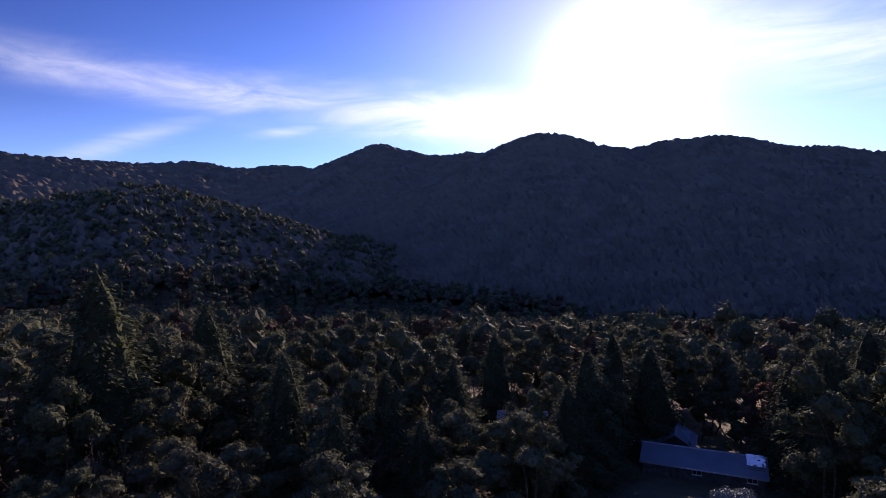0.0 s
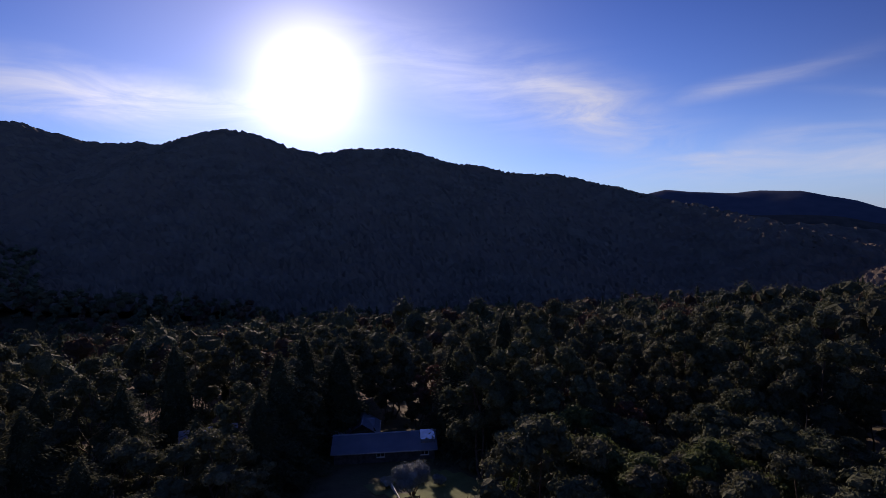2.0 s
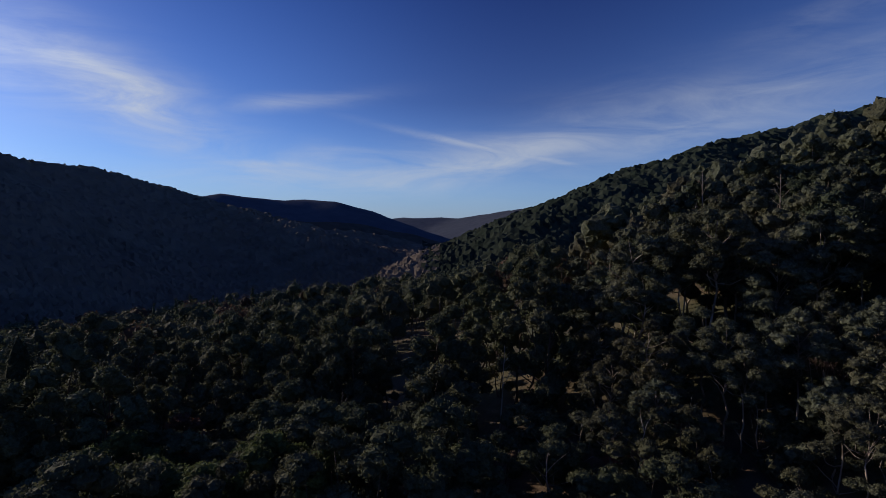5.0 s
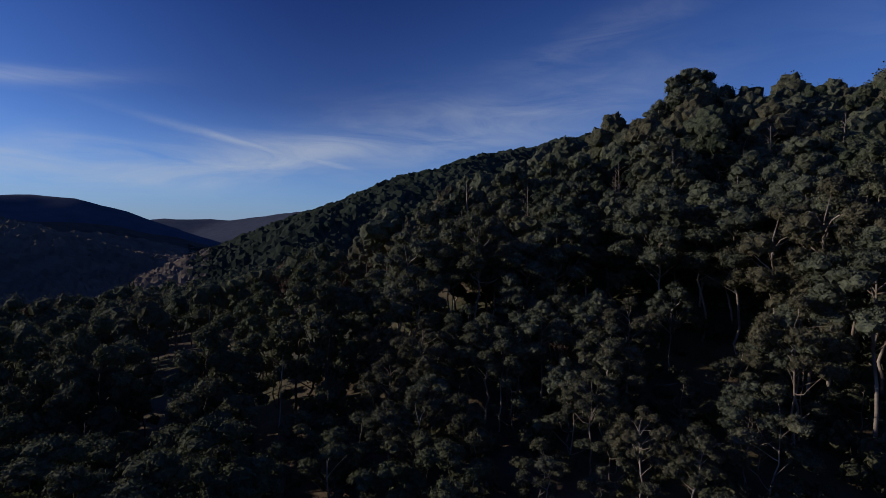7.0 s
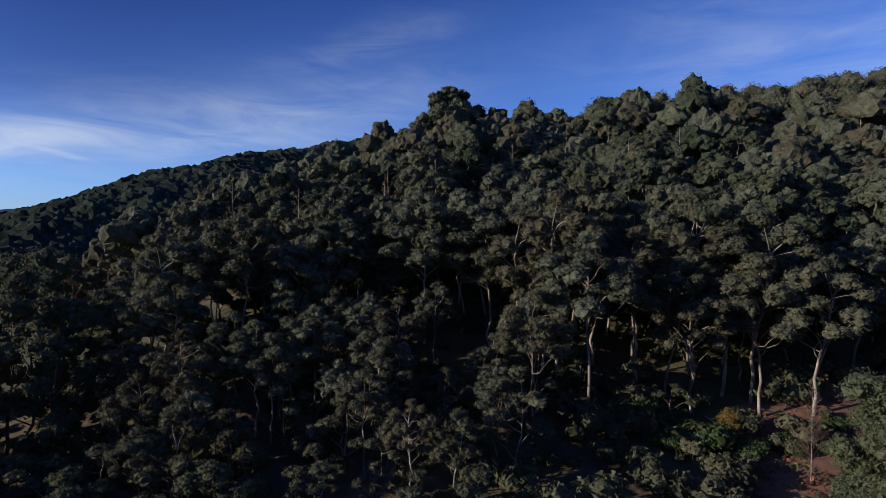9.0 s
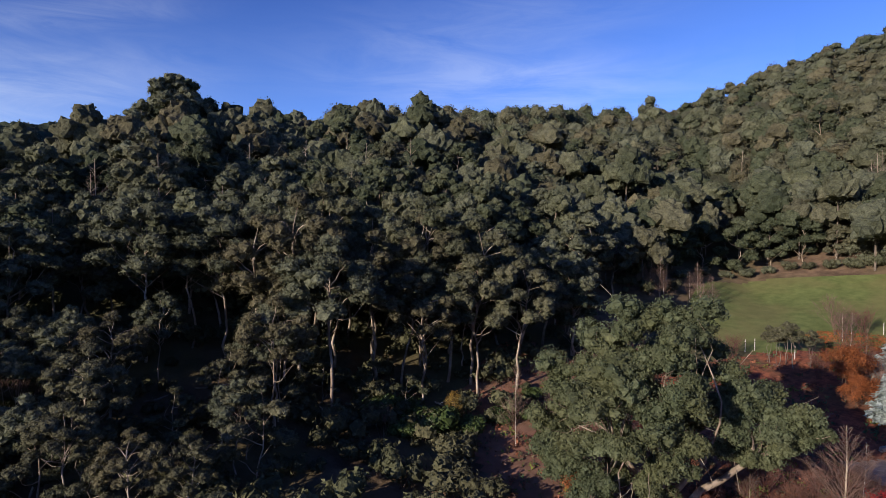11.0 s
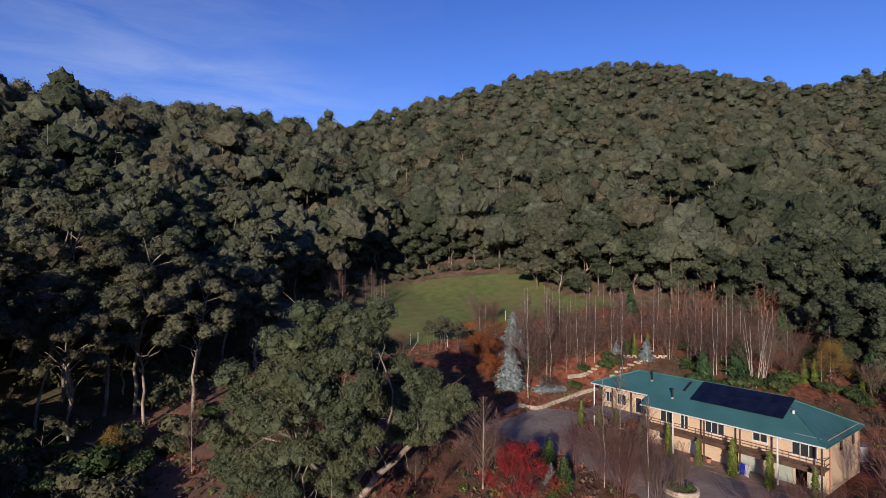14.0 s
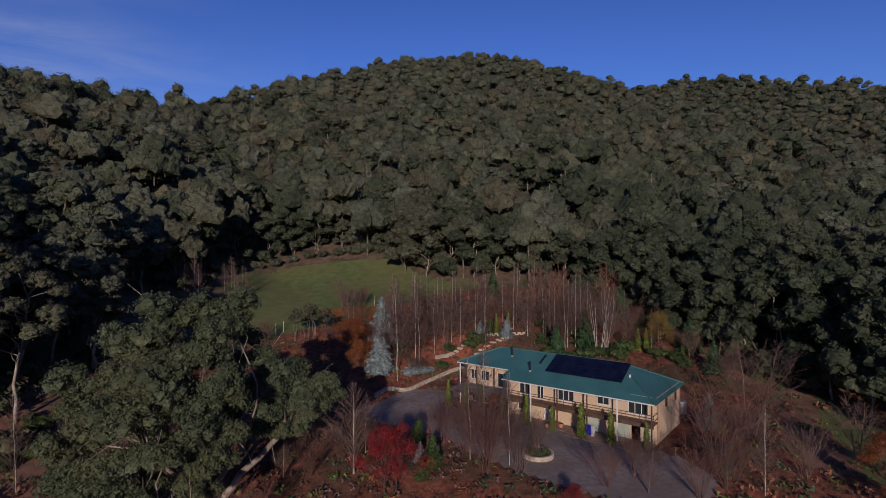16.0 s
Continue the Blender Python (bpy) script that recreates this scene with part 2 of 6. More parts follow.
LITTER = material("russet_leaf_litter", spotted((0.105, 0.036, 0.024), (0.35, 0.115, 0.06), 0.9, 11.0, second=(0.085, 0.072, 0.04), second_scale=0.09, amount=0.7, tufts=0.45), 0.95, bump=0.8, bump_scale=4.0)
GRAVEL = material("gravel_drive", spotted((0.235, 0.188, 0.152), (0.37, 0.305, 0.255), 1.6, 9.0, second=(0.2, 0.15, 0.12), second_scale=0.15, amount=0.6), 0.95, bump=0.7, bump_scale=14.0)
RED_SOIL = material("red_earth", spotted((0.17, 0.08, 0.05), (0.32, 0.155, 0.10), 0.5, 9.0, second=(0.14, 0.10, 0.07), second_scale=0.2, amount=0.5), 0.95, bump=0.7, bump_scale=4.0)
STONE = material("sandstone", spotted((0.36, 0.29, 0.21), (0.56, 0.47, 0.36), 1.8, each=0.4), 0.9, bump=0.6, bump_scale=9.0)

# ---- ground ----
EYE = 23.0


def at(bearing, far):
    return math.sin(radians(bearing)) * far, math.cos(radians(bearing)) * far


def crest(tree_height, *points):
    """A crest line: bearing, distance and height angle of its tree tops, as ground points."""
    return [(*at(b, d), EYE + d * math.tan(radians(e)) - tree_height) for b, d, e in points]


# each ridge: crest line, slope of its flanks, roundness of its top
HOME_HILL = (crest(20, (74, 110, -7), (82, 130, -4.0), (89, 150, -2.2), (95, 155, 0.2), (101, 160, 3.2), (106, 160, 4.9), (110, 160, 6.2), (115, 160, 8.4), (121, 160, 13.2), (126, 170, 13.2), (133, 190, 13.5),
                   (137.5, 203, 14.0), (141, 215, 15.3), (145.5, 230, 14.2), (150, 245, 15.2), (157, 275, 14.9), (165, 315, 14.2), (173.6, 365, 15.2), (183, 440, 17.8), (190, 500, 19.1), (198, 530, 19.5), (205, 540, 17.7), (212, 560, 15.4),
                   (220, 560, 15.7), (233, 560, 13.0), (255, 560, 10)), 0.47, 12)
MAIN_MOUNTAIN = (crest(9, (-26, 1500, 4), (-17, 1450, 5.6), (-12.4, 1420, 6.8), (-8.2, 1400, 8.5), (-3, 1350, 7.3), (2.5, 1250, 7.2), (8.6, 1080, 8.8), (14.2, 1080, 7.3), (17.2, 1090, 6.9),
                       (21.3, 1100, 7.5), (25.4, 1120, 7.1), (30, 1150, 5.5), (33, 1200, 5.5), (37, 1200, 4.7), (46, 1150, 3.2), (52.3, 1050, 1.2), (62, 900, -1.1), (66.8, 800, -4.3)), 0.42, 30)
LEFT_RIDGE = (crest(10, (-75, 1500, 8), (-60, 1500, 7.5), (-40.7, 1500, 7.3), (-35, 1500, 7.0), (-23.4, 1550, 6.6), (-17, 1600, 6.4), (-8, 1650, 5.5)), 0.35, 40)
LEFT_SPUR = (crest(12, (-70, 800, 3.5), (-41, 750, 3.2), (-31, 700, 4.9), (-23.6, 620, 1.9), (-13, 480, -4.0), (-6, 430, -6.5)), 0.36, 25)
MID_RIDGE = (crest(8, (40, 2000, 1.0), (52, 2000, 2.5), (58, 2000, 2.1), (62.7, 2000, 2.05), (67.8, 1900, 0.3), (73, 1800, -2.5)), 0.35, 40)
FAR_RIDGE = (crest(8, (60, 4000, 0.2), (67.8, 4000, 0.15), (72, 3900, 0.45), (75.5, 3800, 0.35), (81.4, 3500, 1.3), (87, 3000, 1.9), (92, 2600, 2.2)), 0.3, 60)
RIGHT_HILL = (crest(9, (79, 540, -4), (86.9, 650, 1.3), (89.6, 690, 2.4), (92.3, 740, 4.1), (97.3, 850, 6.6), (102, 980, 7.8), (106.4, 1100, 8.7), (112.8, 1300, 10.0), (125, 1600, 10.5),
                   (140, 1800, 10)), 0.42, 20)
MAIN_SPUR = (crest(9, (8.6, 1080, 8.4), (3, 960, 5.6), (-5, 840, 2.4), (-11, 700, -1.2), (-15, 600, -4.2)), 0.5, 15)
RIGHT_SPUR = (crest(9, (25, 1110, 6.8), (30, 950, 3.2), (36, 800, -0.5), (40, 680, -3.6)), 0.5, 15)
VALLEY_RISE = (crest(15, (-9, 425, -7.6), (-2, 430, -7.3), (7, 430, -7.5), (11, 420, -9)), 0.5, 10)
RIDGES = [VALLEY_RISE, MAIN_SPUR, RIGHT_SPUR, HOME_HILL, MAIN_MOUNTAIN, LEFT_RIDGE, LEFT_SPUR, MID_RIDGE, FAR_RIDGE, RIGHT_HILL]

HOUSE = Vector((-36.9, -52.6))                 # front corner of the eaves nearest the open drive
ALONG = Vector((0.615, -0.789)).normalized()   # along the front
BACK = Vector((ALONG.y, -ALONG.x))             # from the front to the back


def house_xy(u, v):
    p = HOUSE + ALONG * u + BACK * v
    return p.x, p.y


def ridge_height(ridge, x, y):
    line, slope, round_top = ridge
    best = np.full(x.shape, -1e9)
    for (ax, ay, az), (bx, by, bz) in zip(line, line[1:]):
        dx, dy = bx - ax, by - ay
        k = np.clip(((x - ax) * dx + (y - ay) * dy) / (dx * dx + dy * dy), 0, 1)
        d = np.hypot(x - ax - k * dx, y - ay - k * dy)
        best = np.maximum(best, az + k * (bz - az) - slope * (np.sqrt(d * d + round_top ** 2) - round_top))
    return best


def smooth_noise(x, y, size, seed):
    """Sums of turned sine waves: a gentle unevenness of about that size."""
    r = np.random.RandomState(seed)
    total = np.zeros(x.shape)
    for _ in range(7):
        a, p, s = r.uniform(0, 6.28), r.uniform(0, 6.28), r.uniform(0.7, 1.6) * 6.28 / size
        total = total + np.sin((x * math.cos(a) + y * math.sin(a)) * s + p)
    return total / 7


def height(x, y):
    x, y = np.asarray(x, float), np.asarray(y, float)
    far = np.hypot(x, y)
    s = x * math.sin(radians(16)) + y * math.cos(radians(16))       # down the valley side
    base = np.interp(s, [-400, -170, -80, -62, 0, 60, 83, 96, 175, 300, 450, 5000], [30, 19, 0.8, 0, -6, -13, -16.2, -17.6, -28, -49, -71, -76])
    z = base + smooth_noise(x, y, 60, 3) * np.clip(far / 150, 0.3, 1.5)
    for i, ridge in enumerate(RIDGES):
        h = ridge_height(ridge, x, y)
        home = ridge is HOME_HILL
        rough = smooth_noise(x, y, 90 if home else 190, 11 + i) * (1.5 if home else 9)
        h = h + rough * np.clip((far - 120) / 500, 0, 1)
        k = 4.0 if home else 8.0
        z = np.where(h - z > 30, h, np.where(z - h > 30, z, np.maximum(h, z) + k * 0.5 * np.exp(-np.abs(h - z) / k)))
    # the level yard round the house
    u = (x - HOUSE.x) * ALONG.x + (y - HOUSE.y) * ALONG.y
    v = (x - HOUSE.x) * BACK.x + (y - HOUSE.y) * BACK.y
    out = np.hypot(np.maximum(np.abs(u - 16) - 21, 0), np.maximum(np.abs(v - 1) - 15, 0))
    blend = np.clip(1 - out / 9, 0, 1)
    blend = blend * blend * (3 - 2 * blend)
    return z * (1 - blend)


def ground_at(x, y):
    return float(height(np.array([x]), np.array([y]))[0])


def mesh_data(name, pieces, mats, smooth=False):
    """One mesh from pieces (vertices, faces, material number); each face array has rows of 3 or 4."""
    verts, loops, starts, slots, n, at_loop = [], [], [], [], 0, 0
    for v, f, m in pieces:
        v, f = np.asarray(v, np.float32), np.asarray(f, np.int32)
        if not len(f):
            continue
        verts.append(v)
        loops.append((f + n).ravel())
        starts.append(at_loop + np.arange(len(f)) * f.shape[1])
        slots.append(np.full(len(f), m))
        n += len(v)
        at_loop += f.size
    me = bpy.data.meshes.new(name)
    verts, loops = np.concatenate(verts), np.concatenate(loops)
    me.vertices.add(len(verts))
    me.vertices.foreach_set("co", verts.ravel())
    me.loops.add(len(loops))
    me.loops.foreach_set("vertex_index", loops.astype(np.int32))
    starts, slots = np.concatenate(starts).astype(np.int32), np.concatenate(slots).astype(np.int32)
    me.polygons.add(len(starts))
    me.polygons.foreach_set("loop_start", starts)
    me.polygons.foreach_set("material_index", slots)
    me.polygons.foreach_set("use_smooth", np.full(len(starts), smooth))
    for m in mats:
        me.materials.append(m)
    me.update(calc_edges=True)
    me.validate()
    return me


def grid_faces(rows, cols, wrap=False):
    c = cols if wrap else cols - 1
    i, j = np.meshgrid(np.arange(rows - 1), np.arange(c), indexing="ij")
    k = (j + 1) % cols
    return np.stack([i * cols + j, i * cols + k, (i + 1) * cols + k, (i + 1) * cols + j], -1).reshape(-1, 4)


def make_ground():
    rings = np.concatenate([[0.01], np.arange(4, 150, 1.9), np.geomspace(150, 4900, 130)])    # its tiny hub lies off the eye
    turns = np.radians(np.arange(0, 360, 1.0))
    r, a = np.meshgrid(rings, turns, indexing="ij")
    x, y = 0.6 + np.sin(a) * r, 0.9 + np.cos(a) * r
    v = np.stack([x, y, height(x, y)], -1).reshape(-1, 3)
    f = grid_faces(len(rings), len(turns), True)[:, ::-1]
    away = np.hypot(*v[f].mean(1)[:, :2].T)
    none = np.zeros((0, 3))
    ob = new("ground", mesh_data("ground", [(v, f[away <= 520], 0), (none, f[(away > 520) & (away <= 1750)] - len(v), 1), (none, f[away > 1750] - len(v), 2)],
                                 [FOREST_FLOOR, HAZED_LEAF, DISTANT_HAZE], True))
    tagged(ob, "rolling valley ground under forest litter and rough grass", "ground", kind="structure")


make_ground()


def sheet(name, outline, mat, lift, label, category, step=1.2):
    """A patch of ground cover over a closed outline, following the ground."""
    o = np.array(outline)
    xs, ys = np.arange(o[:, 0].min(), o[:, 0].max() + step, step), np.arange(o[:, 1].min(), o[:, 1].max() + step, step)
    gx, gy = np.meshgrid(xs, ys, indexing="ij")
    inside = np.zeros(gx.shape, bool)
    for (ax, ay), (bx, by) in zip(o, np.roll(o, -1, 0)):
        hit = (ay > gy) != (by > gy)
        inside ^= hit & (gx < (bx - ax) * (gy - ay) / (by - ay + 1e-9) + ax)
    v = np.stack([gx, gy, height(gx, gy) + lift], -1).reshape(-1, 3)
    f = grid_faces(len(xs), len(ys))
    f = f[inside.ravel()[f].sum(1) >= 3]
    used = np.unique(f)
    back = np.full(len(v), -1)
    back[used] = np.arange(len(used))
    ob = new(name, mesh_data(name, [(v[used], back[f], 0)], [mat], True))
    return tagged(ob, label, category, kind="structure")


def rounded(points, n=8):
    """A smooth closed outline through a few points."""
    p, out = np.array(points, float), []
    for i in range(len(p)):
        a, b, c, d = p[i - 1], p[i], p[(i + 1) % len(p)], p[(i + 2) % len(p)]
        for k in np.linspace(0, 1, n, endpoint=False):
            out.append(0.5 * (2 * b + (c - a) * k + (2 * a - 5 * b + 4 * c - d) * k * k + (3 * b - a - 3 * c + d) * k ** 3))
    return np.array(out)


LAWN = rounded([at(181, 109), at(176.3, 108), at(173, 117), at(171.8, 129), at(173.4, 144), at(177.4, 151), at(181, 153), at(185, 153), at(189.2, 151.5), at(191.5, 142), at(194, 137.5), at(197.6, 137), at(197.6, 131), at(191, 127), at(187, 116)])
DRIVE = rounded([house_xy(-5, -1), house_xy(-6, -13), house_xy(10, -14), house_xy(24, -11), house_xy(36, -12), house_xy(38, -3), house_xy(38.5, 3.5), house_xy(34, 6), house_xy(32, 10), house_xy(29, 8),
                 house_xy(29, 0), house_xy(14, 0.5)])
LITTER_GROUND = rounded([at(160, 50), at(157, 72), at(164, 92), at(176, 105), at(186, 118), at(196, 132), at(205, 130), at(214, 118), at(226, 112), at(238, 100), at(238, 60), at(220, 38), at(190, 32)])
sheet("garden_bed_ground", LITTER_GROUND, LITTER, 0.06, "garden ground under russet fallen leaves", "ground")
EARTH_BANK = rounded([at(160, 50), at(152, 60), at(150, 78), at(155, 92), at(163, 90), at(168, 72), at(168, 54)])
sheet("earth_bank", EARTH_BANK, RED_SOIL, 0.12, "bare reddish earth bank below the gum trees", "ground")
sheet("grass_bank", rounded([(-62, -54), (-66, -58), (-72, -64), (-70, -56), (-64, -48), (-57, -42), (-53, -39), (-56, -46)]), GRASS, 0.11, "rough green grass on the bank beyond the house", "lawn")
sheet("rear_grass", rounded([(-72.5, -123.3), (-62.7, -101.8), (-60.7, -92.0), (-63.5, -88.3), (-73.0, -98.3), (-81.7, -118.2), (-85.4, -134.7)]), GRASS, 0.1, "patchy green grass behind the house", "lawn")
sheet("bare_slope", rounded([(-50, -44), (-53, -52), (-60, -61), (-67, -67), (-72, -66), (-69, -57), (-63, -50), (-56, -43)]), RED_SOIL, 0.09, "bare brown earth slope below the forest edge", "ground")
sheet("dirt_track", rounded([(-72, -92), (-70.5, -84), (-66, -76), (-68, -70.5), (-78, -64), (-76, -62), (-65, -68.5), (-62, -77), (-66, -85), (-68, -93)]), RED_SOIL, 0.1, "bare earth track round the back of the house", "track")
sheet("lawn", LAWN, GRASS, 0.14, "sloping mown lawn below the forest edge", "lawn")
sheet("driveway", DRIVE, GRAVEL, 0.13, "grey-brown gravel drive curving round the house", "driveway", 0.8)

# ---- tree building ----


def ico(level):
    bm = bmesh.new()
    bmesh.ops.create_icosphere(bm, subdivisions=level, radius=1)
    v = np.array([p.co[:] for p in bm.verts])
    f = np.array([[p.index for p in q.verts] for q in bm.faces])
    bm.free()
    return v, f


ICO_1 = ico(1)
ICO_2, ICO_3 = ico(2), ico(3)
TUFT = (ICO_2[0], ICO_2[1][ICO_2[0][ICO_2[1]][:, :, 2].mean(1) > -0.62])      # a clump open underneath


def blob(rng, centre, radii, shape=ICO_1, rough=0.22):
    v, f = shape
    k = 1 + rng.uniform(-rough, rough, (len(v), 1))
    return np.asarray(centre) + v * k * np.asarray(radii), f


def leaves(rng, centres, radii, per, size, droop=0.0, spread=0.45, long=1.5, top=0.25, shell=(0.72, 1.12)):
    """Leaf sprays: small pointed blades all over the shells of clumps, two for each of per."""
    per = 2 * per
    n = len(centres) * per
    c, r = np.repeat(centres, per, 0), np.repeat(radii, per, 0)
    d = rng.normal(size=(n, 3))
    d[:, 2] += top
    d /= np.linalg.norm(d, axis=1, keepdims=True)
    p = c + d * r * rng.uniform(*shell, (n, 1))
    nrm = d + rng.normal(size=(n, 3)) * spread
    nrm /= np.linalg.norm(nrm, axis=1, keepdims=True)
    a = np.cross(nrm, rng.normal(size=(n, 3)))
    a[:, 2] -= droop
    a /= np.linalg.norm(a, axis=1, keepdims=True)
    b = np.cross(nrm, a)
    s = size * rng.uniform(0.6, 1.35, (n, 1))
    v = np.stack([p - a * s * long / 2 - b * s / 2, p - a * s * long / 2 + b * s / 2, p + a * s * long / 2], 1).reshape(-1, 3)
    return v, np.arange(n * 3).reshape(-1, 3)


def tube(points, radii, sides=6):
    """A tapered round limb along points."""
    p = np.array(points, float)
    rr = np.array(radii, float)
    t = np.gradient(p, axis=0)
    t /= np.linalg.norm(t, axis=1, keepdims=True) + 1e-9
    ref = np.where(np.abs(t[:, 2:3]) > 0.9, [[1.0, 0, 0]], [[0, 0, 1.0]])
    a = np.cross(t, ref)
    a /= np.linalg.norm(a, axis=1, keepdims=True) + 1e-9
    b = np.cross(t, a)
    k = np.arange(sides) * 2 * math.pi / sides
    v = p[:, None] + rr[:, None, None] * (a[:, None] * np.cos(k)[None, :, None] + b[:, None] * np.sin(k)[None, :, None])
    return v.reshape(-1, 3), grid_faces(len(p), sides, True)


def limb(rng, start, end, r0, r1, bend=0.12, steps=4, sides=5):
    s, e = np.array(start, float), np.array(end, float)
    k = np.linspace(0, 1, steps + 1)[:, None]
    off = rng.normal(size=3) * bend * np.linalg.norm(e - s)
    p = s + (e - s) * k + off * np.sin(k * math.pi) + rng.normal(size=(steps + 1, 3)) * 0.02 * np.linalg.norm(e - s) * np.sin(k * math.pi)
    return tube(p, np.linspace(r0, r1, steps + 1), sides)


def on_limb(piece, k, sides):
    """The point at the share k along the middle line of a limb."""
    line = piece[0].reshape(-1, sides, 3).mean(1)
    q = min(max(k, 0.0), 0.999) * (len(line) - 1)
    return line[int(q)] + (line[int(q) + 1] - line[int(q)]) * (q - int(q))


def open_gum_parts(seed, tall=22.0, wide=5.5, limbs=6, per_limb=5, per=120, leaf=0.25, low=0.3, size=(0.9, 1.7), droop=0.8, trunks=1, flat=0.7, core=0.55):
    """A gum with bare forked limbs that show below a broken roof of leaf clumps."""
    rng = np.random.RandomState(seed)
    wood, heads, sizes = [], [], []
    for s in range(trunks):
        turn0 = rng.uniform(0, 6.28)
        lean = rng.normal(size=2) * tall * (0.03 if trunks == 1 else 0.12)
        foot = np.array([rng.normal() * 0.3 * (trunks - 1), rng.normal() * 0.3 * (trunks - 1), -0.6])
        fork = np.array([lean[0], lean[1], tall * (low + rng.uniform(-0.04, 0.08))])
        r0 = tall * 0.0108 * rng.uniform(0.85, 1.2)
        wood.append(limb(rng, foot, fork, r0 * 1.25, r0 * 0.85, 0.03, 5, 7))
        crown_top = np.array([lean[0] * 1.4, lean[1] * 1.4, tall * 0.88])
        wood.append(limb(rng, fork, crown_top, r0 * 0.7, r0 * 0.2, 0.09, 6, 6))
        for i in range(limbs):
            f = (i + rng.uniform(0, 0.8)) / limbs                    # low limbs reach out, high ones stand up
            root = fork + (crown_top - fork) * f * 0.7
            a = turn0 + i * 2.4 + rng.uniform(-0.4, 0.4)
            reach = wide * (0.95 - 0.75 * f ** 1.5) * rng.uniform(0.75, 1.0)
            end = np.array([root[0] + math.cos(a) * reach * 0.62, root[1] + math.sin(a) * reach * 0.62, tall * (low + 0.2 + (0.66 - low) * f ** 0.8) * rng.uniform(0.95, 1.06)])
            wood.append(limb(rng, root, end, r0 * (0.6 - 0.25 * f), r0 * 0.22, 0.1, 5, 6))
            for j in range(per_limb):
                b = a + rng.uniform(-1.0, 1.0) * (1.0 if j else 0.3)
                g = reach * rng.uniform(0.15, 0.55)
                q = rng.uniform(*size)
                c = end + np.array([math.cos(b) * g, math.sin(b) * g, tall * rng.uniform(-0.035, 0.09)])
                heads.append(c)
                sizes.append([q * rng.uniform(0.9, 1.3), q * rng.uniform(0.9, 1.3), q * flat * rng.uniform(0.8, 1.2)])
                k = rng.uniform(0.55, 1.0)
                wood.append(limb(rng, root + (end - root) * k, c - [0, 0, q * 0.1], r0 * 0.2, r0 * 0.06, 0.12, 3, 4))
        for j in range(per_limb):
            q = rng.uniform(*size)
            a = rng.uniform(0, 6.28)
            heads.append(crown_top + np.array([math.cos(a), math.sin(a), 0]) * wide * rng.uniform(0, 0.35) + [0, 0, rng.uniform(-0.06, 0.06) * tall])
            sizes.append([q * 1.1, q * 1.1, q * flat])
    heads, sizes = np.array(heads), np.array(sizes)
    crown = [(*blob(rng, c, s * core), 0) for c, s in zip(heads, sizes)] if core else []
    crown.append((*leaves(rng, heads, sizes, per, leaf, droop=droop), 0))
    return [(*w, 0) for w in wood], crown


def billow_crown(rng, domes, lumps, per, leaf, flat=0.8, shape=TUFT, low=-0.4, core=0.86, gaps=0.06, droop=0.15, size=0.52, fill=0.7):
    """A crown of rounded boughs, each a dome (x, y, z, radius) knobbly with leaf clumps and ragged with leaf sprays."""
    heads, sizes = [], []
    for x, y, z, r in domes:
        turn = rng.uniform(0, 6.28)
        for j in range(lumps):
            if rng.uniform() < gaps:
                continue
            up = 0.97 - (0.97 - low) * (j + rng.uniform(0.0, 0.7)) / lumps
            ring = math.sqrt(max(0.0, 1 - up * up)) * rng.uniform(0.8, 1.08)
            a = turn + j * 2.4 + rng.uniform(-0.3, 0.3)
            heads.append((x + math.cos(a) * ring * r * 0.68, y + math.sin(a) * ring * r * 0.68, z + up * r * 0.7 * flat))
            q = r * size * rng.uniform(0.72, 1.25)
            sizes.append((q * rng.uniform(0.9, 1.25), q * rng.uniform(0.9, 1.25), q * flat * rng.uniform(0.85, 1.1)))
    heads, sizes = np.array(heads), np.array(sizes)
    crown = [(*blob(rng, c, q * core, shape, 0.32), 0) for c, q in zip(heads, sizes)]
    crown += [(*blob(rng, (x, y, z), np.array((r, r, r * flat)) * fill, shape, 0.25), 0) for x, y, z, r in domes]
    if per:
        crown.append((*leaves(rng, heads, sizes, per, leaf, droop=droop, spread=0.45, shell=(0.7, 1.12), top=0.35), 0))
    return crown


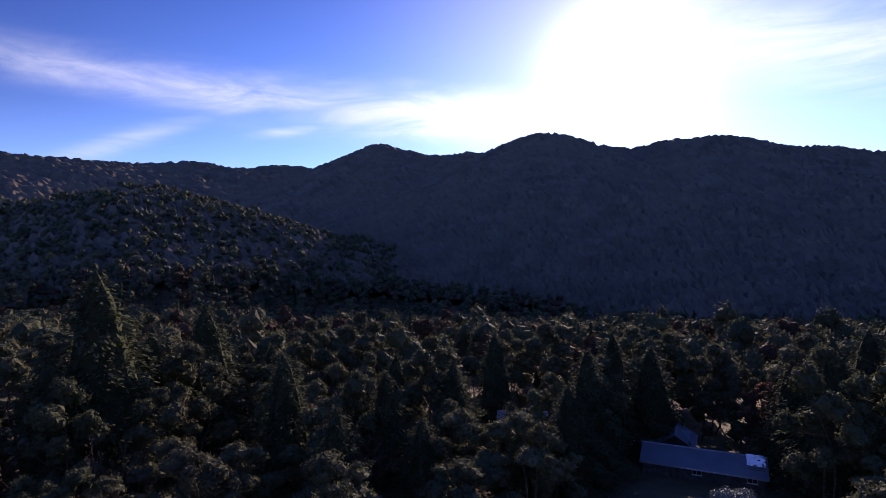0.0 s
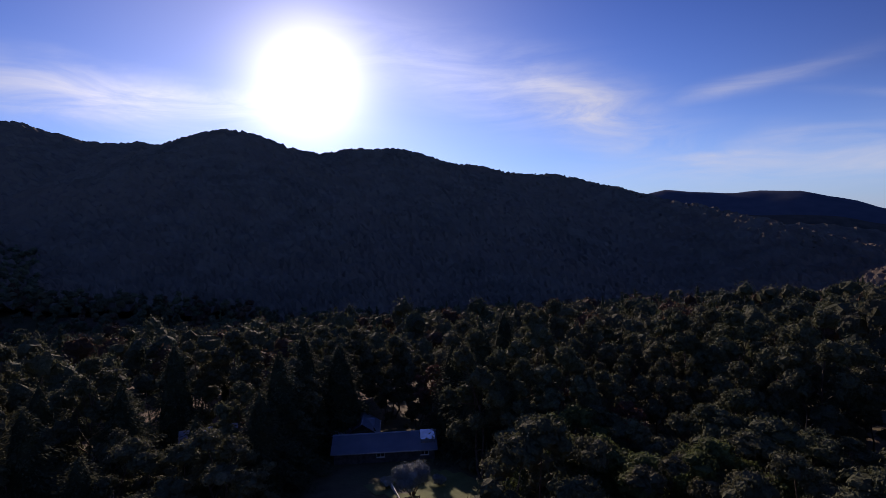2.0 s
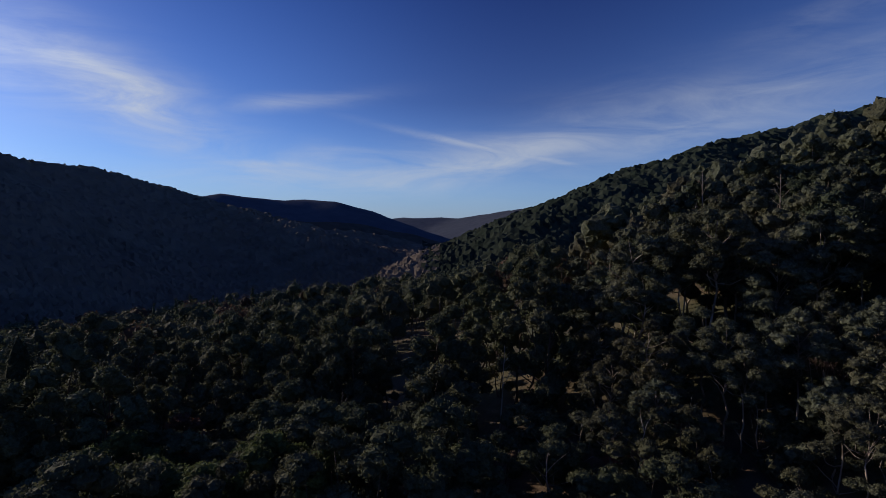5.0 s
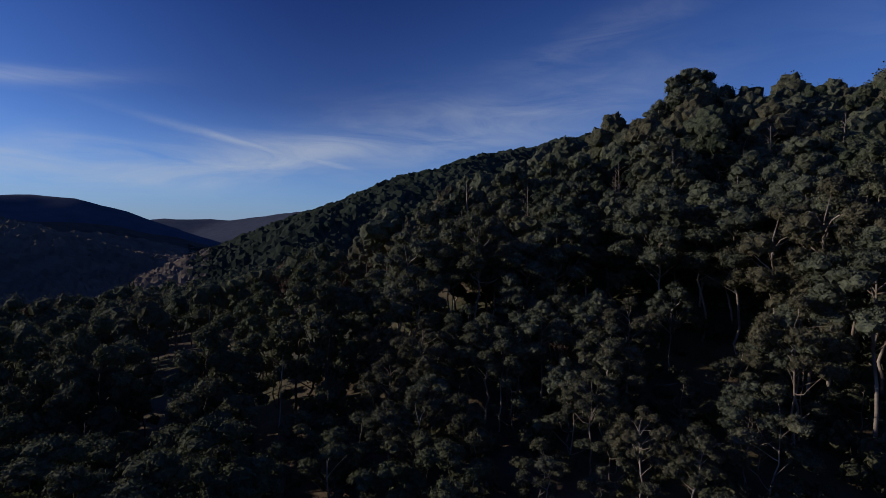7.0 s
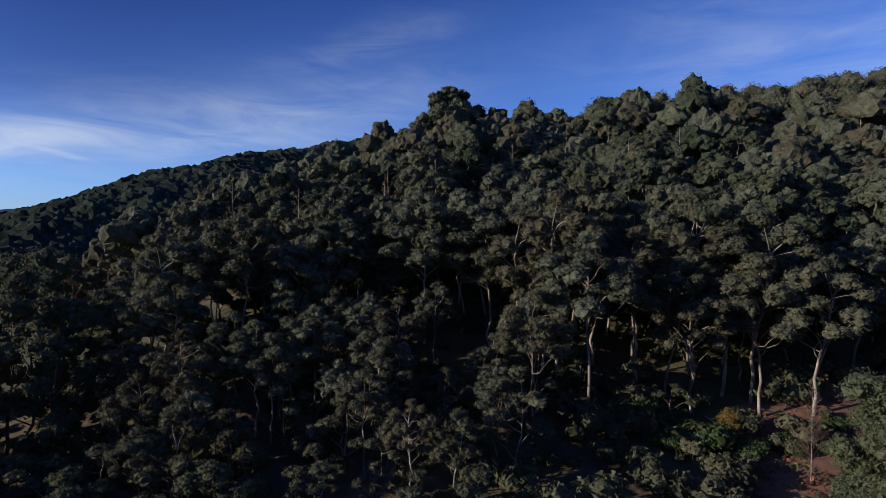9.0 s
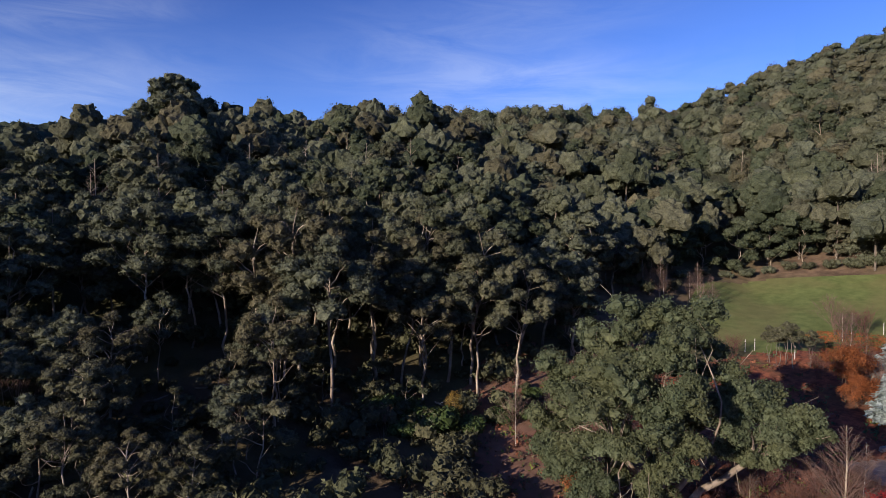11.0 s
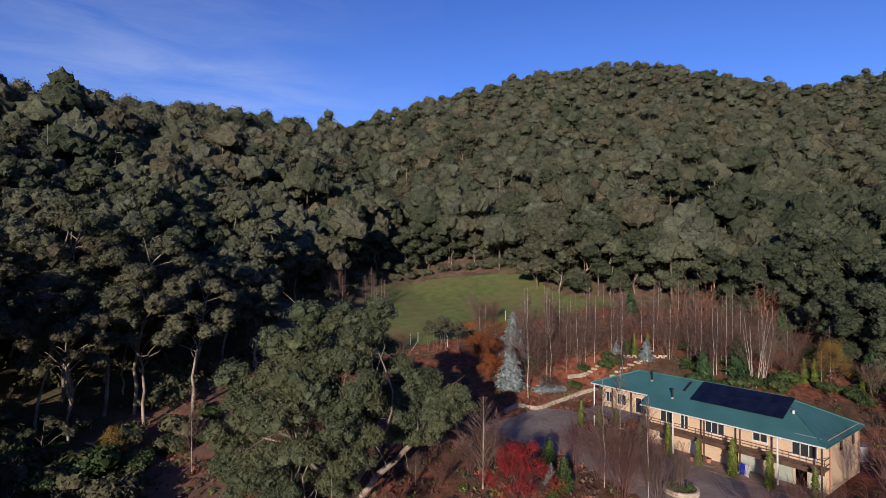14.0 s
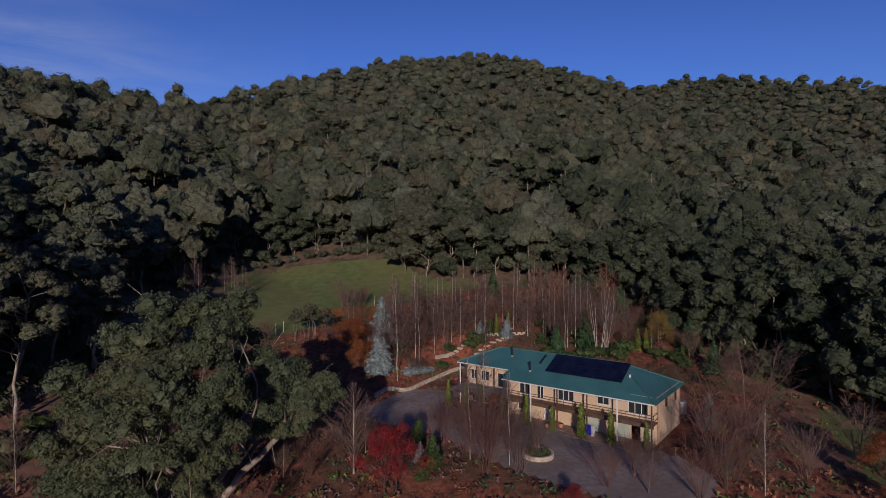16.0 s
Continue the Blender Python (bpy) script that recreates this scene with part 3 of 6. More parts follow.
def billow_gum(seed, tall=20.0, wide=6.0, domes=6, lumps=7, per=40, leaf=0.24, low=0.45, flat=0.8, shape=TUFT, trunks=1, sides=6, skirt=-0.4, gaps=0.06, core=0.86, stem=0.0105, size=0.52, bough=(0.36, 0.52), fill=0.7):
    """A gum: forked stem, a limb to each rounded bough, the top bough highest."""
    rng = np.random.RandomState(seed)
    lean = rng.normal(size=2) * tall * 0.03
    r0 = tall * stem * rng.uniform(0.85, 1.2)
    wood, boughs, feet, tops = [], [], [], []
    for s in range(trunks):
        a = s * 6.28 / trunks + rng.uniform(0, 1)
        foot = np.array([math.cos(a), math.sin(a), 0]) * 0.12 * (trunks > 1) + [0, 0, -0.6]
        fork = np.array([lean[0] + math.cos(a) * wide * 0.22 * (trunks > 1), lean[1] + math.sin(a) * wide * 0.22 * (trunks > 1), tall * low * rng.uniform(0.8, 1.0)])
        wood.append(limb(rng, foot, fork, r0 * 1.25, r0 * 0.8, 0.04, 5, sides))
        feet.append((fork, wood[-1]))
    for i in range(domes):
        r = wide * rng.uniform(*bough)
        if i == 0:
            c = np.array([lean[0], lean[1], tall - r * flat])
        else:
            a, f = i * 2.4 + rng.uniform(-0.4, 0.4), i / max(1, domes - 1)
            reach = (wide - r * 0.8) * (0.3 + 0.7 * math.sin(math.pi * (0.12 + 0.62 * f))) * rng.uniform(0.8, 1.08)
            z = tall * (0.88 - (0.82 - low) * f * rng.uniform(0.8, 1.1))
            c = np.array([lean[0] + math.cos(a) * reach, lean[1] + math.sin(a) * reach, min(z, tall - r * flat)])
        boughs.append((*c, r))
        fork, bole = feet[i % trunks]
        if i < trunks:
            wood.append(limb(rng, fork, c + [0, 0, r * 0.3], r0 * 0.8, r0 * 0.16, 0.06, 6, max(4, sides - 1)))
            tops.append((c, wood[-1]))
        elif sides > 3:
            top, stem_piece = tops[i % trunks]
            k = (c[2] - math.hypot(*(c - top)[:2]) * rng.uniform(0.5, 1.0) - fork[2]) / max(1.0, top[2] - fork[2])
            root = on_limb(stem_piece, min(k, 0.8), max(4, sides - 1)) if k > 0 else on_limb(bole, max(0.7, 1 + 0.3 * k), sides)
            wood.append(limb(rng, root, c + [0, 0, r * 0.3], r0 * 0.45, r0 * 0.12, 0.12, 5, max(4, sides - 2)))
    return [(*w, 0) for w in wood], billow_crown(rng, boughs, lumps, per, leaf, flat, shape, skirt, core, gaps, size=size, fill=fill)


def open_below(shape, low):
    v, f = shape
    return v, f[v[f][:, :, 2].mean(1) > low]


KNOB_FINE, KNOB_MID = open_below(ICO_3, -0.45), open_below(ICO_2, -0.5)


def knobbly(rng, centre, radii, shape, knobs=10):
    """One bough of a distant crown: a dome swelling into knobs, its faces uneven with leaf sprays."""
    v, f = shape
    k = np.arange(knobs)
    up = 1 - 1.45 * (k + rng.uniform(0.2, 0.8, knobs)) / knobs
    a = k * 2.4 + rng.uniform(0, 6.28)
    ring = np.sqrt(1 - up * up)
    way = np.stack([np.cos(a) * ring, np.sin(a) * ring, up], -1) + rng.normal(size=(knobs, 3)) * 0.12
    way /= np.linalg.norm(way, axis=1, keepdims=True)
    swell = (np.exp(-(1 - v @ way.T) / 0.075) * rng.uniform(0.7, 1.2, knobs)).max(1, keepdims=True)
    return np.asarray(centre) + v * ((0.68 if len(v) > 100 else 0.56) + 0.36 * swell + rng.uniform(-0.11, 0.11, (len(v), 1))) * np.asarray(radii), f


def tree_thing(name, wood, crown, bark, leaf, label, category="tree", group=""):
    """A tree at the origin: an empty with its trunk and its crown."""
    ob = new(name)
    tagged(ob, label, category, group)
    new("trunk", mesh_data("trunk", wood, [bark], True)).parent = ob
    if crown:
        new("crown", mesh_data("crown", crown, [leaf])).parent = ob
    return ob


def plant(master, x, y, scale=1.0, turn=0.0, sink=0.1):
    """A copy of a tree on the ground at x, y."""
    ob = copy_thing(master, Matrix.Identity(4))
    ob.location, ob.rotation_euler, ob.scale = (x, y, ground_at(x, y) - sink), (0, 0, turn), (scale, scale, scale * random.uniform(0.92, 1.08))
    return ob


def drop_master(ob):
    for o in list(ob.children_recursive) + [ob]:
        bpy.data.objects.remove(o)

# ---- forest ----


def inside(outline, x, y, grow=0.0):
    o = np.array(outline)
    if grow:
        m = o.mean(0)
        o = m + (o - m) * (1 + grow / np.linalg.norm(o - m, axis=1, keepdims=True))
    hit = np.zeros(np.shape(x), bool)
    for (ax, ay), (bx, by) in zip(o, np.roll(o, -1, 0)):
        hit ^= ((ay > y) != (by > y)) & (x < (bx - ax) * (y - ay) / (by - ay + 1e-9) + ax)
    return hit


def scatter(spacing, near, far, b0, b1, seed, jitter=0.42):
    """Jittered places within a ring and a range of bearings."""
    rng = np.random.RandomState(seed)
    g = np.arange(-far, far, spacing)
    x, y = np.meshgrid(g, g)
    x, y = x.ravel() + rng.uniform(-jitter, jitter, x.size) * spacing, y.ravel() + rng.uniform(-jitter, jitter, y.size) * spacing
    d, b = np.hypot(x, y), np.degrees(np.arctan2(x, y))
    b = np.where(b < -90, b + 360, b)
    k = (d >= near) & (d < far) & (b >= b0) & (b < b1)
    return x[k], y[k], d[k], b[k], rng


CLEAR = [LAWN, LITTER_GROUND, DRIVE]


def open_ground(x, y, b, d):
    """Where no forest stands: lawn, garden, drive, and small paddocks and house plots down the valley side."""
    c = np.zeros(np.shape(x), bool)
    for o in CLEAR:
        c |= inside(o, x, y, 2.0)
    for bb, dd, r in ((24, 90, 13), (6, 98, 11), (76, 118, 17), (87, 112, 14), (22, 66, 12), (29, 66, 11), (27, 56, 11), (20, 54, 9), (168.5, 110, 13), (166, 96, 8)):
        cx, cy = at(bb, dd)
        c |= np.hypot(x - cx, y - cy) < r
    return c


def conifer_parts(seed, tall, wide, blades=1400, size=0.3, low=0.06, ragged=0.25, power=0.9):
    """A cone of drooping sprays round a straight stem."""
    rng = np.random.RandomState(seed)
    wood = [(*tube([(0, 0, -0.4), (0, 0, tall * 0.5), (0, 0, tall * 0.97)], [tall * 0.016, tall * 0.01, 0.02], 6), 0)]
    n = blades
    h = low + (1 - low) * (1 - np.sqrt(rng.uniform(0.0004, 1, n)))
    lumps = 1 + ragged * np.sin(h * 40 + rng.uniform(0, 6.28)) * 0.6
    a = rng.uniform(0, 2 * math.pi, n)
    lumps *= 1 + ragged * np.sin(a * 5 + h * 23)
    r = wide * (1 - h) ** power * lumps * rng.uniform(0.55, 1.05, n)
    p = np.stack([np.cos(a) * r, np.sin(a) * r, h * tall - r * 0.12], -1)
    out = np.stack([np.cos(a), np.sin(a), np.full(n, -0.25)], -1) + rng.normal(size=(n, 3)) * 0.35
    out /= np.linalg.norm(out, axis=1, keepdims=True)
    side = np.cross(out, [0, 0, 1.0]) + rng.normal(size=(n, 3)) * 0.3
    side /= np.linalg.norm(side, axis=1, keepdims=True)
    s = size * rng.uniform(0.6, 1.4, (n, 1))
    v = np.stack([p - out * s, p + side * s * 0.5, p + out * s, p - side * s * 0.5], 1).reshape(-1, 3)
    crown = [(v, np.arange(n * 4).reshape(-1, 4), 0)]
    k = np.linspace(0, 1, 9)
    crown.append((*tube(np.stack([k * 0, k * 0, tall * (low + (0.97 - low) * k)], -1), wide * 0.62 * (1 - k) ** power + 0.02, 8), 0))
    return wood, crown


def shrub_parts(seed, tall, wide, clumps=8, per=70, leaf=0.2, droop=0.0):
    """A bush: short stems under overlapping leaf clumps."""
    rng = np.random.RandomState(seed)
    wood, heads, sizes = [], [], []
    for i in range(clumps):
        a, r = i * 2.4, wide * math.sqrt(rng.uniform(0, 0.6))
        c = np.array([math.cos(a) * r, math.sin(a) * r, tall * rng.uniform(0.35, 0.72)])
        q = wide * rng.uniform(0.38, 0.6)
        heads.append(c)
        sizes.append([q, q, min(q, tall * 0.36)])
        wood.append((*limb(rng, (0, 0, -0.2), c, 0.05, 0.02, 0.1, 3, 4), 0))
    heads, sizes = np.array(heads), np.array(sizes)
    crown = [(*blob(rng, c, z * 0.75), 0) for c, z in zip(heads, sizes)]
    crown.append((*leaves(rng, heads, sizes, per, leaf, droop=droop), 0))
    return wood, crown


def bare_parts(seed, tall, spread, stems=1, boughs=20, twigs=5, thick=0.010, rise=0.75, low=0.25, fine=0.012):
    """A leafless tree: stems, rising boughs and fine twigs."""
    rng = np.random.RandomState(seed)
    wood, fine_wood = [], []
    for s in range(stems):
        a = rng.uniform(0, 6.28)
        foot = np.array([math.cos(a), math.sin(a), 0]) * (0.25 * (stems > 1)) + [0, 0, -0.2]
        out = spread * (0.12 if stems == 1 else rng.uniform(0.25, 0.8))
        h = tall * (1 if s == 0 else rng.uniform(0.75, 1.0))
        top = np.array([math.cos(a) * out, math.sin(a) * out, h])
        k = np.linspace(0, 1, 7)[:, None]
        path = foot + (top - foot) * k + rng.normal(size=(7, 3)) * [0.005, 0.005, 0] * tall * np.sin(k * math.pi)
        r0 = max(tall * thick / math.sqrt(stems), 0.03)
        wood.append((*tube(path, np.linspace(r0, r0 * 0.25, 7), 6), 0))
        for i in range(boughs // stems):
            f = low + (0.96 - low) * (i + rng.uniform()) / (boughs // stems)
            q = f * 6
            j = min(int(q), 5)
            p = path[j] + (path[j + 1] - path[j]) * (q - j)
            b = i * 2.4 + rng.uniform(-0.6, 0.6)
            length = spread * (1.05 - f) * rng.uniform(0.7, 1.2) / max(0.5, 1 - rise * 0.4)
            d = np.array([math.cos(b), math.sin(b), rise * rng.uniform(0.7, 1.5)])
            e = p + d / np.linalg.norm(d) * length
            fine_wood.append((*limb(rng, p, e, r0 * 0.36 * (1.1 - f), fine, 0.07, 3, 4), 0))
            for _ in range(twigs):
                g = rng.uniform(0.3, 1.0)
                t0 = p + (e - p) * g
                dd = d + rng.normal(size=3) * 0.55
                fine_wood.append((*limb(rng, t0, t0 + dd / np.linalg.norm(dd) * length * rng.uniform(0.25, 0.55), fine, fine * 0.5, 0.1, 2, 3), 0))
    return wood, fine_wood


WATTLE_LEAF = material("wattle_leaves", spotted((0.065, 0.085, 0.032), (0.13, 0.155, 0.058), 0.3, 4.0, each=0.5, tufts=0.3), 0.75, through_light=0.4, spec=0.1)


# pines of the valley side: bearing, distance, size
PINES = ((-34.7, 87, 1.36), (-38.5, 84, 0.9), (-30.5, 96, 1.05), (-26, 104, 1.15), (33.5, 90, 0.95), (15, 98, 0.85), (36, 110, 0.9), (-20, 112, 0.8), (13, 112, 0.7), (-14, 64, 0.62), (-8.7, 75, 0.72), (-5, 66, 0.6), (-19, 80, 0.86), (-1.5, 84, 0.75),
         (10.5, 76, 0.72), (12.5, 84, 0.8), (3, 110, 0.8), (30.5, 96, 0.75), (18.6, 100, 0.86), (-7.5, 96, 0.8), (4.5, 72, 0.6))


def forest():
    gum_label = "tall grey-green gum tree with pale forked limbs on the hillside"
    gum_group = "gum trees of the near slope"
    hero = [tree_thing("gum_tree", *billow_gum(40 + i, 22, 6.4, 17, 7, 52, 0.165, 0.43 + 0.03 * i, 0.85, skirt=-0.2, gaps=0.08, core=0.66, sides=7, bough=(0.2, 0.34), fill=0.5, stem=0.0082), GUM_BARK, (GUM_LEAF, GUM_LEAF_GREY, GUM_LEAF_WARM)[i % 3], gum_label, group=gum_group) for i in range(5)]
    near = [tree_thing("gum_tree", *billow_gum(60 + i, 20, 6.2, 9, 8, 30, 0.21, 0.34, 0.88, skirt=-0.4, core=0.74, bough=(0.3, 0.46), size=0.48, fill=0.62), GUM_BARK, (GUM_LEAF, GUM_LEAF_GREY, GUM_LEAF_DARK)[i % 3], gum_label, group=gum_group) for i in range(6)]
    young = [tree_thing("wattle_tree", *billow_gum(80 + i, 12, 5.2, 11, 7, 44, 0.17, 0.2, 0.75, trunks=3, core=0.68, bough=(0.24, 0.4), fill=0.55), DARK_BARK, BROAD_LEAF,
                        "low spreading dark green wattle tree on the valley side", group="wattles of the valley side") for i in range(4)]
    low_gum = [tree_thing("low_gum", *billow_gum(90 + i, 12, 4.8, 8, 8, 34, 0.16, 0.16, 0.72, skirt=-0.1, gaps=0.12, core=0.64, bough=(0.22, 0.36), fill=0.5), GUM_BARK, (GUM_LEAF, BROAD_LEAF)[i % 2],
                          "low grey-green gum below the forest edge", group="low gums of the near slope") for i in range(4)]
    valley = [tree_thing("valley_tree", *billow_gum(100 + i, 21, 5.6, 13, 7, 30, 0.26, 0.16, 1.0, trunks=2, skirt=-0.5, core=0.68, bough=(0.24, 0.4), fill=0.6), DARK_BARK, BROAD_LEAF,
                         "dark rounded tree among the valley woods", group="trees of the valley woods") for i in range(5)]
    russet = tree_thing("valley_tree", *billow_gum(120, 15, 4.2, 10, 7, 40, 0.2, 0.2, 0.9, trunks=2, core=0.6, fill=0.5), DARK_BARK, RUSSET_LEAF,
                        "russet autumn tree among the valley woods", group="trees of the valley woods")
    bare = tree_thing("bare_valley_tree", *bare_parts(121, 13, 4.5, 3, 40, 6), TWIG, TWIG, "leafless brown tree among the valley woods", group="bare trees of the valley woods")
    # gums that stand out at the forest edge
    for x, y, k, turn in ((38.5, -68.5, 1.05, 0.3), (45.4, -66.5, 1.04, 2.0), (46.0, -48.3, 1.07, 4.1), (50.2, -43.0, 0.74, 1.2), (57, -58, 1.05, 5.2), (*at(118, 52), 0.48, 2.5), (*at(122.5, 51), 0.42, 0.4), (*at(127, 58), 0.5, 1.7), (*at(113, 57), 0.5, 3.3),
                           (*at(108, 66), 0.62, 4.4), (*at(130.5, 64), 0.7, 2.8), (*at(102, 66), 0.62, 5.5), (*at(96, 66), 0.6, 0.9)):
        plant(hero[int(turn) % 5], x, y, k, turn)
    # broad fresh-green wattles on the slope just below
    green = tree_thing("wattle_tree", *billow_gum(88, 12, 5.4, 12, 8, 50, 0.16, 0.16, 0.78, trunks=3, core=0.68, bough=(0.26, 0.4), fill=0.55), DARK_BARK, WATTLE_LEAF, "broad fresh-green wattle on the valley side", group="wattles of the valley side")
    for bb, dd, k in ((41, 55, 1.05), (46, 58, 1.0), (51, 54, 1.0), (57, 58, 0.95), (63, 52, 0.9), (44, 68, 1.0)):
        plant(green, *at(bb, dd), k, bb)
    drop_master(green)
    # the hill behind: gums
    x, y, d, b, rng = scatter(6.0, 58, 122, 88, 237, 5)
    k = ~open_ground(x, y, b, d) & ~((b > 118) & (b < 160) & (d < 72))
    for px, py, pd in zip(x[k], y[k], d[k]):
        m = hero[rng.randint(5)] if pd < 84 else near[rng.randint(6)]
        if pd < 77 and px > 0 and math.degrees(math.atan2(px, py)) < 128:
            plant(m, px, py, rng.uniform(0.45, 0.68), rng.uniform(0, 6.28))
            continue
        if pd > 84 and px < -0.51 * -py:
            m = near[2 + 3 * rng.randint(2)]               # darker leaves stand in for the shade beyond the house
        plant(m, px, py, rng.uniform(0.7, 1.1) * (0.84 if pd > 84 and px > 0 and (py > 0 or px / -min(py, -1.0) > 1.86) else 1.0), rng.uniform(0, 6.28))
    # the valley side: low trees nearby, taller ones further down
    x, y, d, b, rng = scatter(8.2, 38, 122, -48, 100, 6)
    k = ~open_ground(x, y, b, d) & ~((b > 86) & (d > 58)) & ~((b > 81.5) & (b < 84) & (d > 84) & (d < 92)) & ~((b > -45) & (b < 30) & (d < 52))
    for bb, dd, size in PINES:                               # the pines keep their room
        k &= np.hypot(x - at(bb, dd)[0], y - at(bb, dd)[1]) > 7.5 * size
    for px, py, pd, pb in zip(x[k], y[k], d[k], b[k]):
        pick = rng.uniform()
        if pb < 22 and pick < 0.2:
            plant(bare, px, py, rng.uniform(0.6, 1.0), rng.uniform(0, 6.28))
        elif pd > 72 and pick > 0.9:
            plant(russet, px, py, rng.uniform(0.7, 1.05), rng.uniform(0, 6.28))
        elif pd < 72:
            plant(young[rng.randint(4)], px, py, rng.uniform(0.75, 1.3) * (0.62 if pb > 75 else 1.0), rng.uniform(0, 6.28))
        else:
            plant(valley[rng.randint(5)], px, py, rng.uniform(0.55, 1.1), rng.uniform(0, 6.28))
    x, y, d, b, rng = scatter(7.4, 38, 58, 100, 142, 7)
    k = (b < 122) | ((d < 50) & (b < 132))
    for px, py in zip(x[k], y[k]):
        plant(low_gum[rng.randint(4)], px, py, rng.uniform(0.4, 0.75), rng.uniform(0, 6.28))
    for px, py in zip(*scatter(9.5, 60, 76, 126, 147, 9)[:2]):
        plant(low_gum[rng.randint(4)], px, py, rng.uniform(0.4, 0.72), rng.uniform(0, 6.28))
    for px, py, k in ((-73, -68, 1.05), (-81, -60, 1.1), (-79, -75, 1.0), (-86, -66, 1.1)):
        plant(hero[int(k * 100) % 5], px, py, k, px)
    x, y, d, b, rng = scatter(6.2, 54, 68, 84, 132, 8)
    for px, py in zip(x, y):
        plant(low_gum[rng.randint(4)], px, py, rng.uniform(0.5, 0.9), rng.uniform(0, 6.28))
    # tall gums that break the skyline
    for bb, dd, k in ((118.3, 148, 0.98), (119.7, 152, 1.16), (121.0, 150, 1.22), (122.4, 154, 1.18), (123.8, 150, 1.06), (125.5, 158, 0.95)):
        plant(near[int(bb) % 6], *at(bb, dd), k, dd)
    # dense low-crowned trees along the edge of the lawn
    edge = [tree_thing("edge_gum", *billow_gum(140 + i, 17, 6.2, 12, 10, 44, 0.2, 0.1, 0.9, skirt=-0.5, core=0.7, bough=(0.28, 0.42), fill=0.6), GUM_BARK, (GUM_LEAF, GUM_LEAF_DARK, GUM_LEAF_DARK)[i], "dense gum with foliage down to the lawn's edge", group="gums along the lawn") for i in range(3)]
    for bb, dd, k in ((189.8, 143, 1.05), (192.2, 139, 1.2), (194.6, 140, 1.15), (197, 139, 1.1), (199.5, 140, 0.95), (201.8, 137, 0.85), (206.5, 132, 0.9), (209, 126, 0.9), (192, 149, 1.25), (196, 150, 1.2), (188.5, 158, 0.6), (186, 160, 0.75), (183.3, 161, 0.5), (185, 167, 0.9), (188, 169, 0.95),
                      (181, 161, 0.8), (178.5, 160, 0.7), (176, 157, 0.85), (173, 153, 0.8), (170.3, 146, 0.85), (169.3, 137, 0.85), (172, 164, 0.95), (178, 168, 0.95), (182, 170, 0.95), (161, 92, 0.75),
                      (211, 124, 1.0), (214, 119, 0.95), (217, 120, 1.15), (219.5, 114, 1.0), (222, 116, 1.2), (225, 110, 1.05), (227.5, 112, 1.25), (230, 105, 1.1), (233, 103, 1.2), (236, 99, 1.2), (239, 96, 1.2), (213, 129, 1.2), (224, 122, 1.3),
                      (216, 111, 0.8), (218.3, 107, 0.95), (220.6, 104, 1.0), (223, 101, 1.05), (225.4, 99, 1.05), (229.5, 94, 1.1), (232, 89, 1.1), (234.5, 86, 1.1), (237, 84, 1.1), (221.5, 110, 1.1), (230.5, 101, 1.2), (234, 95, 1.2)):
        # past bearing 207 only dark-leaved ones, shade put into their colour
        plant(edge[int(bb) % 3 if bb < 207 else 1 + int(bb) % 2], *at(bb, dd), k, bb)
    dome = tree_thing("domed_tree", *billow_gum(150, 16, 3.6, 9, 12, 40, 0.24, 0.04, 1.1, skirt=-0.7), DARK_BARK, GUM_LEAF, "tall smooth olive-green domed tree at the forest edge")
    plant(dome, *at(204.3, 139), 1.12, 1.0)
    # low scrub along the top of the lawn
    scrub = [tree_thing("scrub_bush", *shrub_parts(160 + i, 3.0, 2.2, 9, 46, 0.22), DARK_BARK, (GUM_LEAF, GUM_LEAF_GREY)[i], "low grey-green scrub along the top of the lawn", "bush", "scrub along the lawn") for i in range(2)]
    for bb, dd, k in ((190, 154, 0.9), (188.6, 155.5, 1.1), (187.2, 156, 0.8), (185.8, 156.5, 1.2), (184.4, 156, 1.0), (183, 156, 0.8), (181.5, 156, 0.7), (180, 156, 0.8), (178.4, 155, 0.7), (176.8, 153.5, 0.9), (175, 151, 0.7), (173, 148, 0.8), (171.2, 141, 0.9), (170.4, 132, 0.8), (186.6, 161, 1.2), (184.8, 163, 1.3), (189, 161, 1.2)):
        plant(scrub[int(dd) % 2], *at(bb, dd), k, bb)
    # tall dark conifers on the valley side
    pine = tree_thing("pine_tree", *conifer_parts(130, 24, 7.2, 9500, 0.32, 0.04, 0.3, 0.6), DARK_BARK, PINE_LEAF, "tall dark pine standing over the valley woods", group="pines of the valley side")
    for bb, dd, k in PINES:
        x, y = at(bb, dd)
        plant(pine, x, y, k, bb)
    # broad pale-limbed gums that stand over the rest of the hillside
    for bb, dd, k in ((128, 128, 0.95), (131.5, 140, 1.1), (134, 126, 1.2), (137, 150, 1.3), (141, 135, 1.2), (145, 155, 0.85), (149, 140, 1.2), (153, 160, 1.25), (157, 150, 1.2), (161, 175, 1.3), (165, 185, 1.3), (170, 200, 1.3),
                      (186, 205, 1.25), (191, 185, 1.3), (199, 170, 1.35), (203, 178, 1.4), (206, 168, 1.45), (208.5, 172, 1.4), (211, 165, 1.2), (215, 158, 1.35), (218, 150, 1.4), (222, 146, 1.4), (226, 140, 1.4), (213, 190, 1.3), (220, 180, 1.35), (229, 150, 1.3), (195, 230, 1.3), (182, 235, 1.3), (233, 160, 1.3)):
        plant(near[int(bb * 7) % 6], *at(bb, dd), k * 0.8, dd)
    for m in hero + near + young + low_gum + valley + [russet, bare, pine, dome] + edge + scrub:
        drop_master(m)


forest()


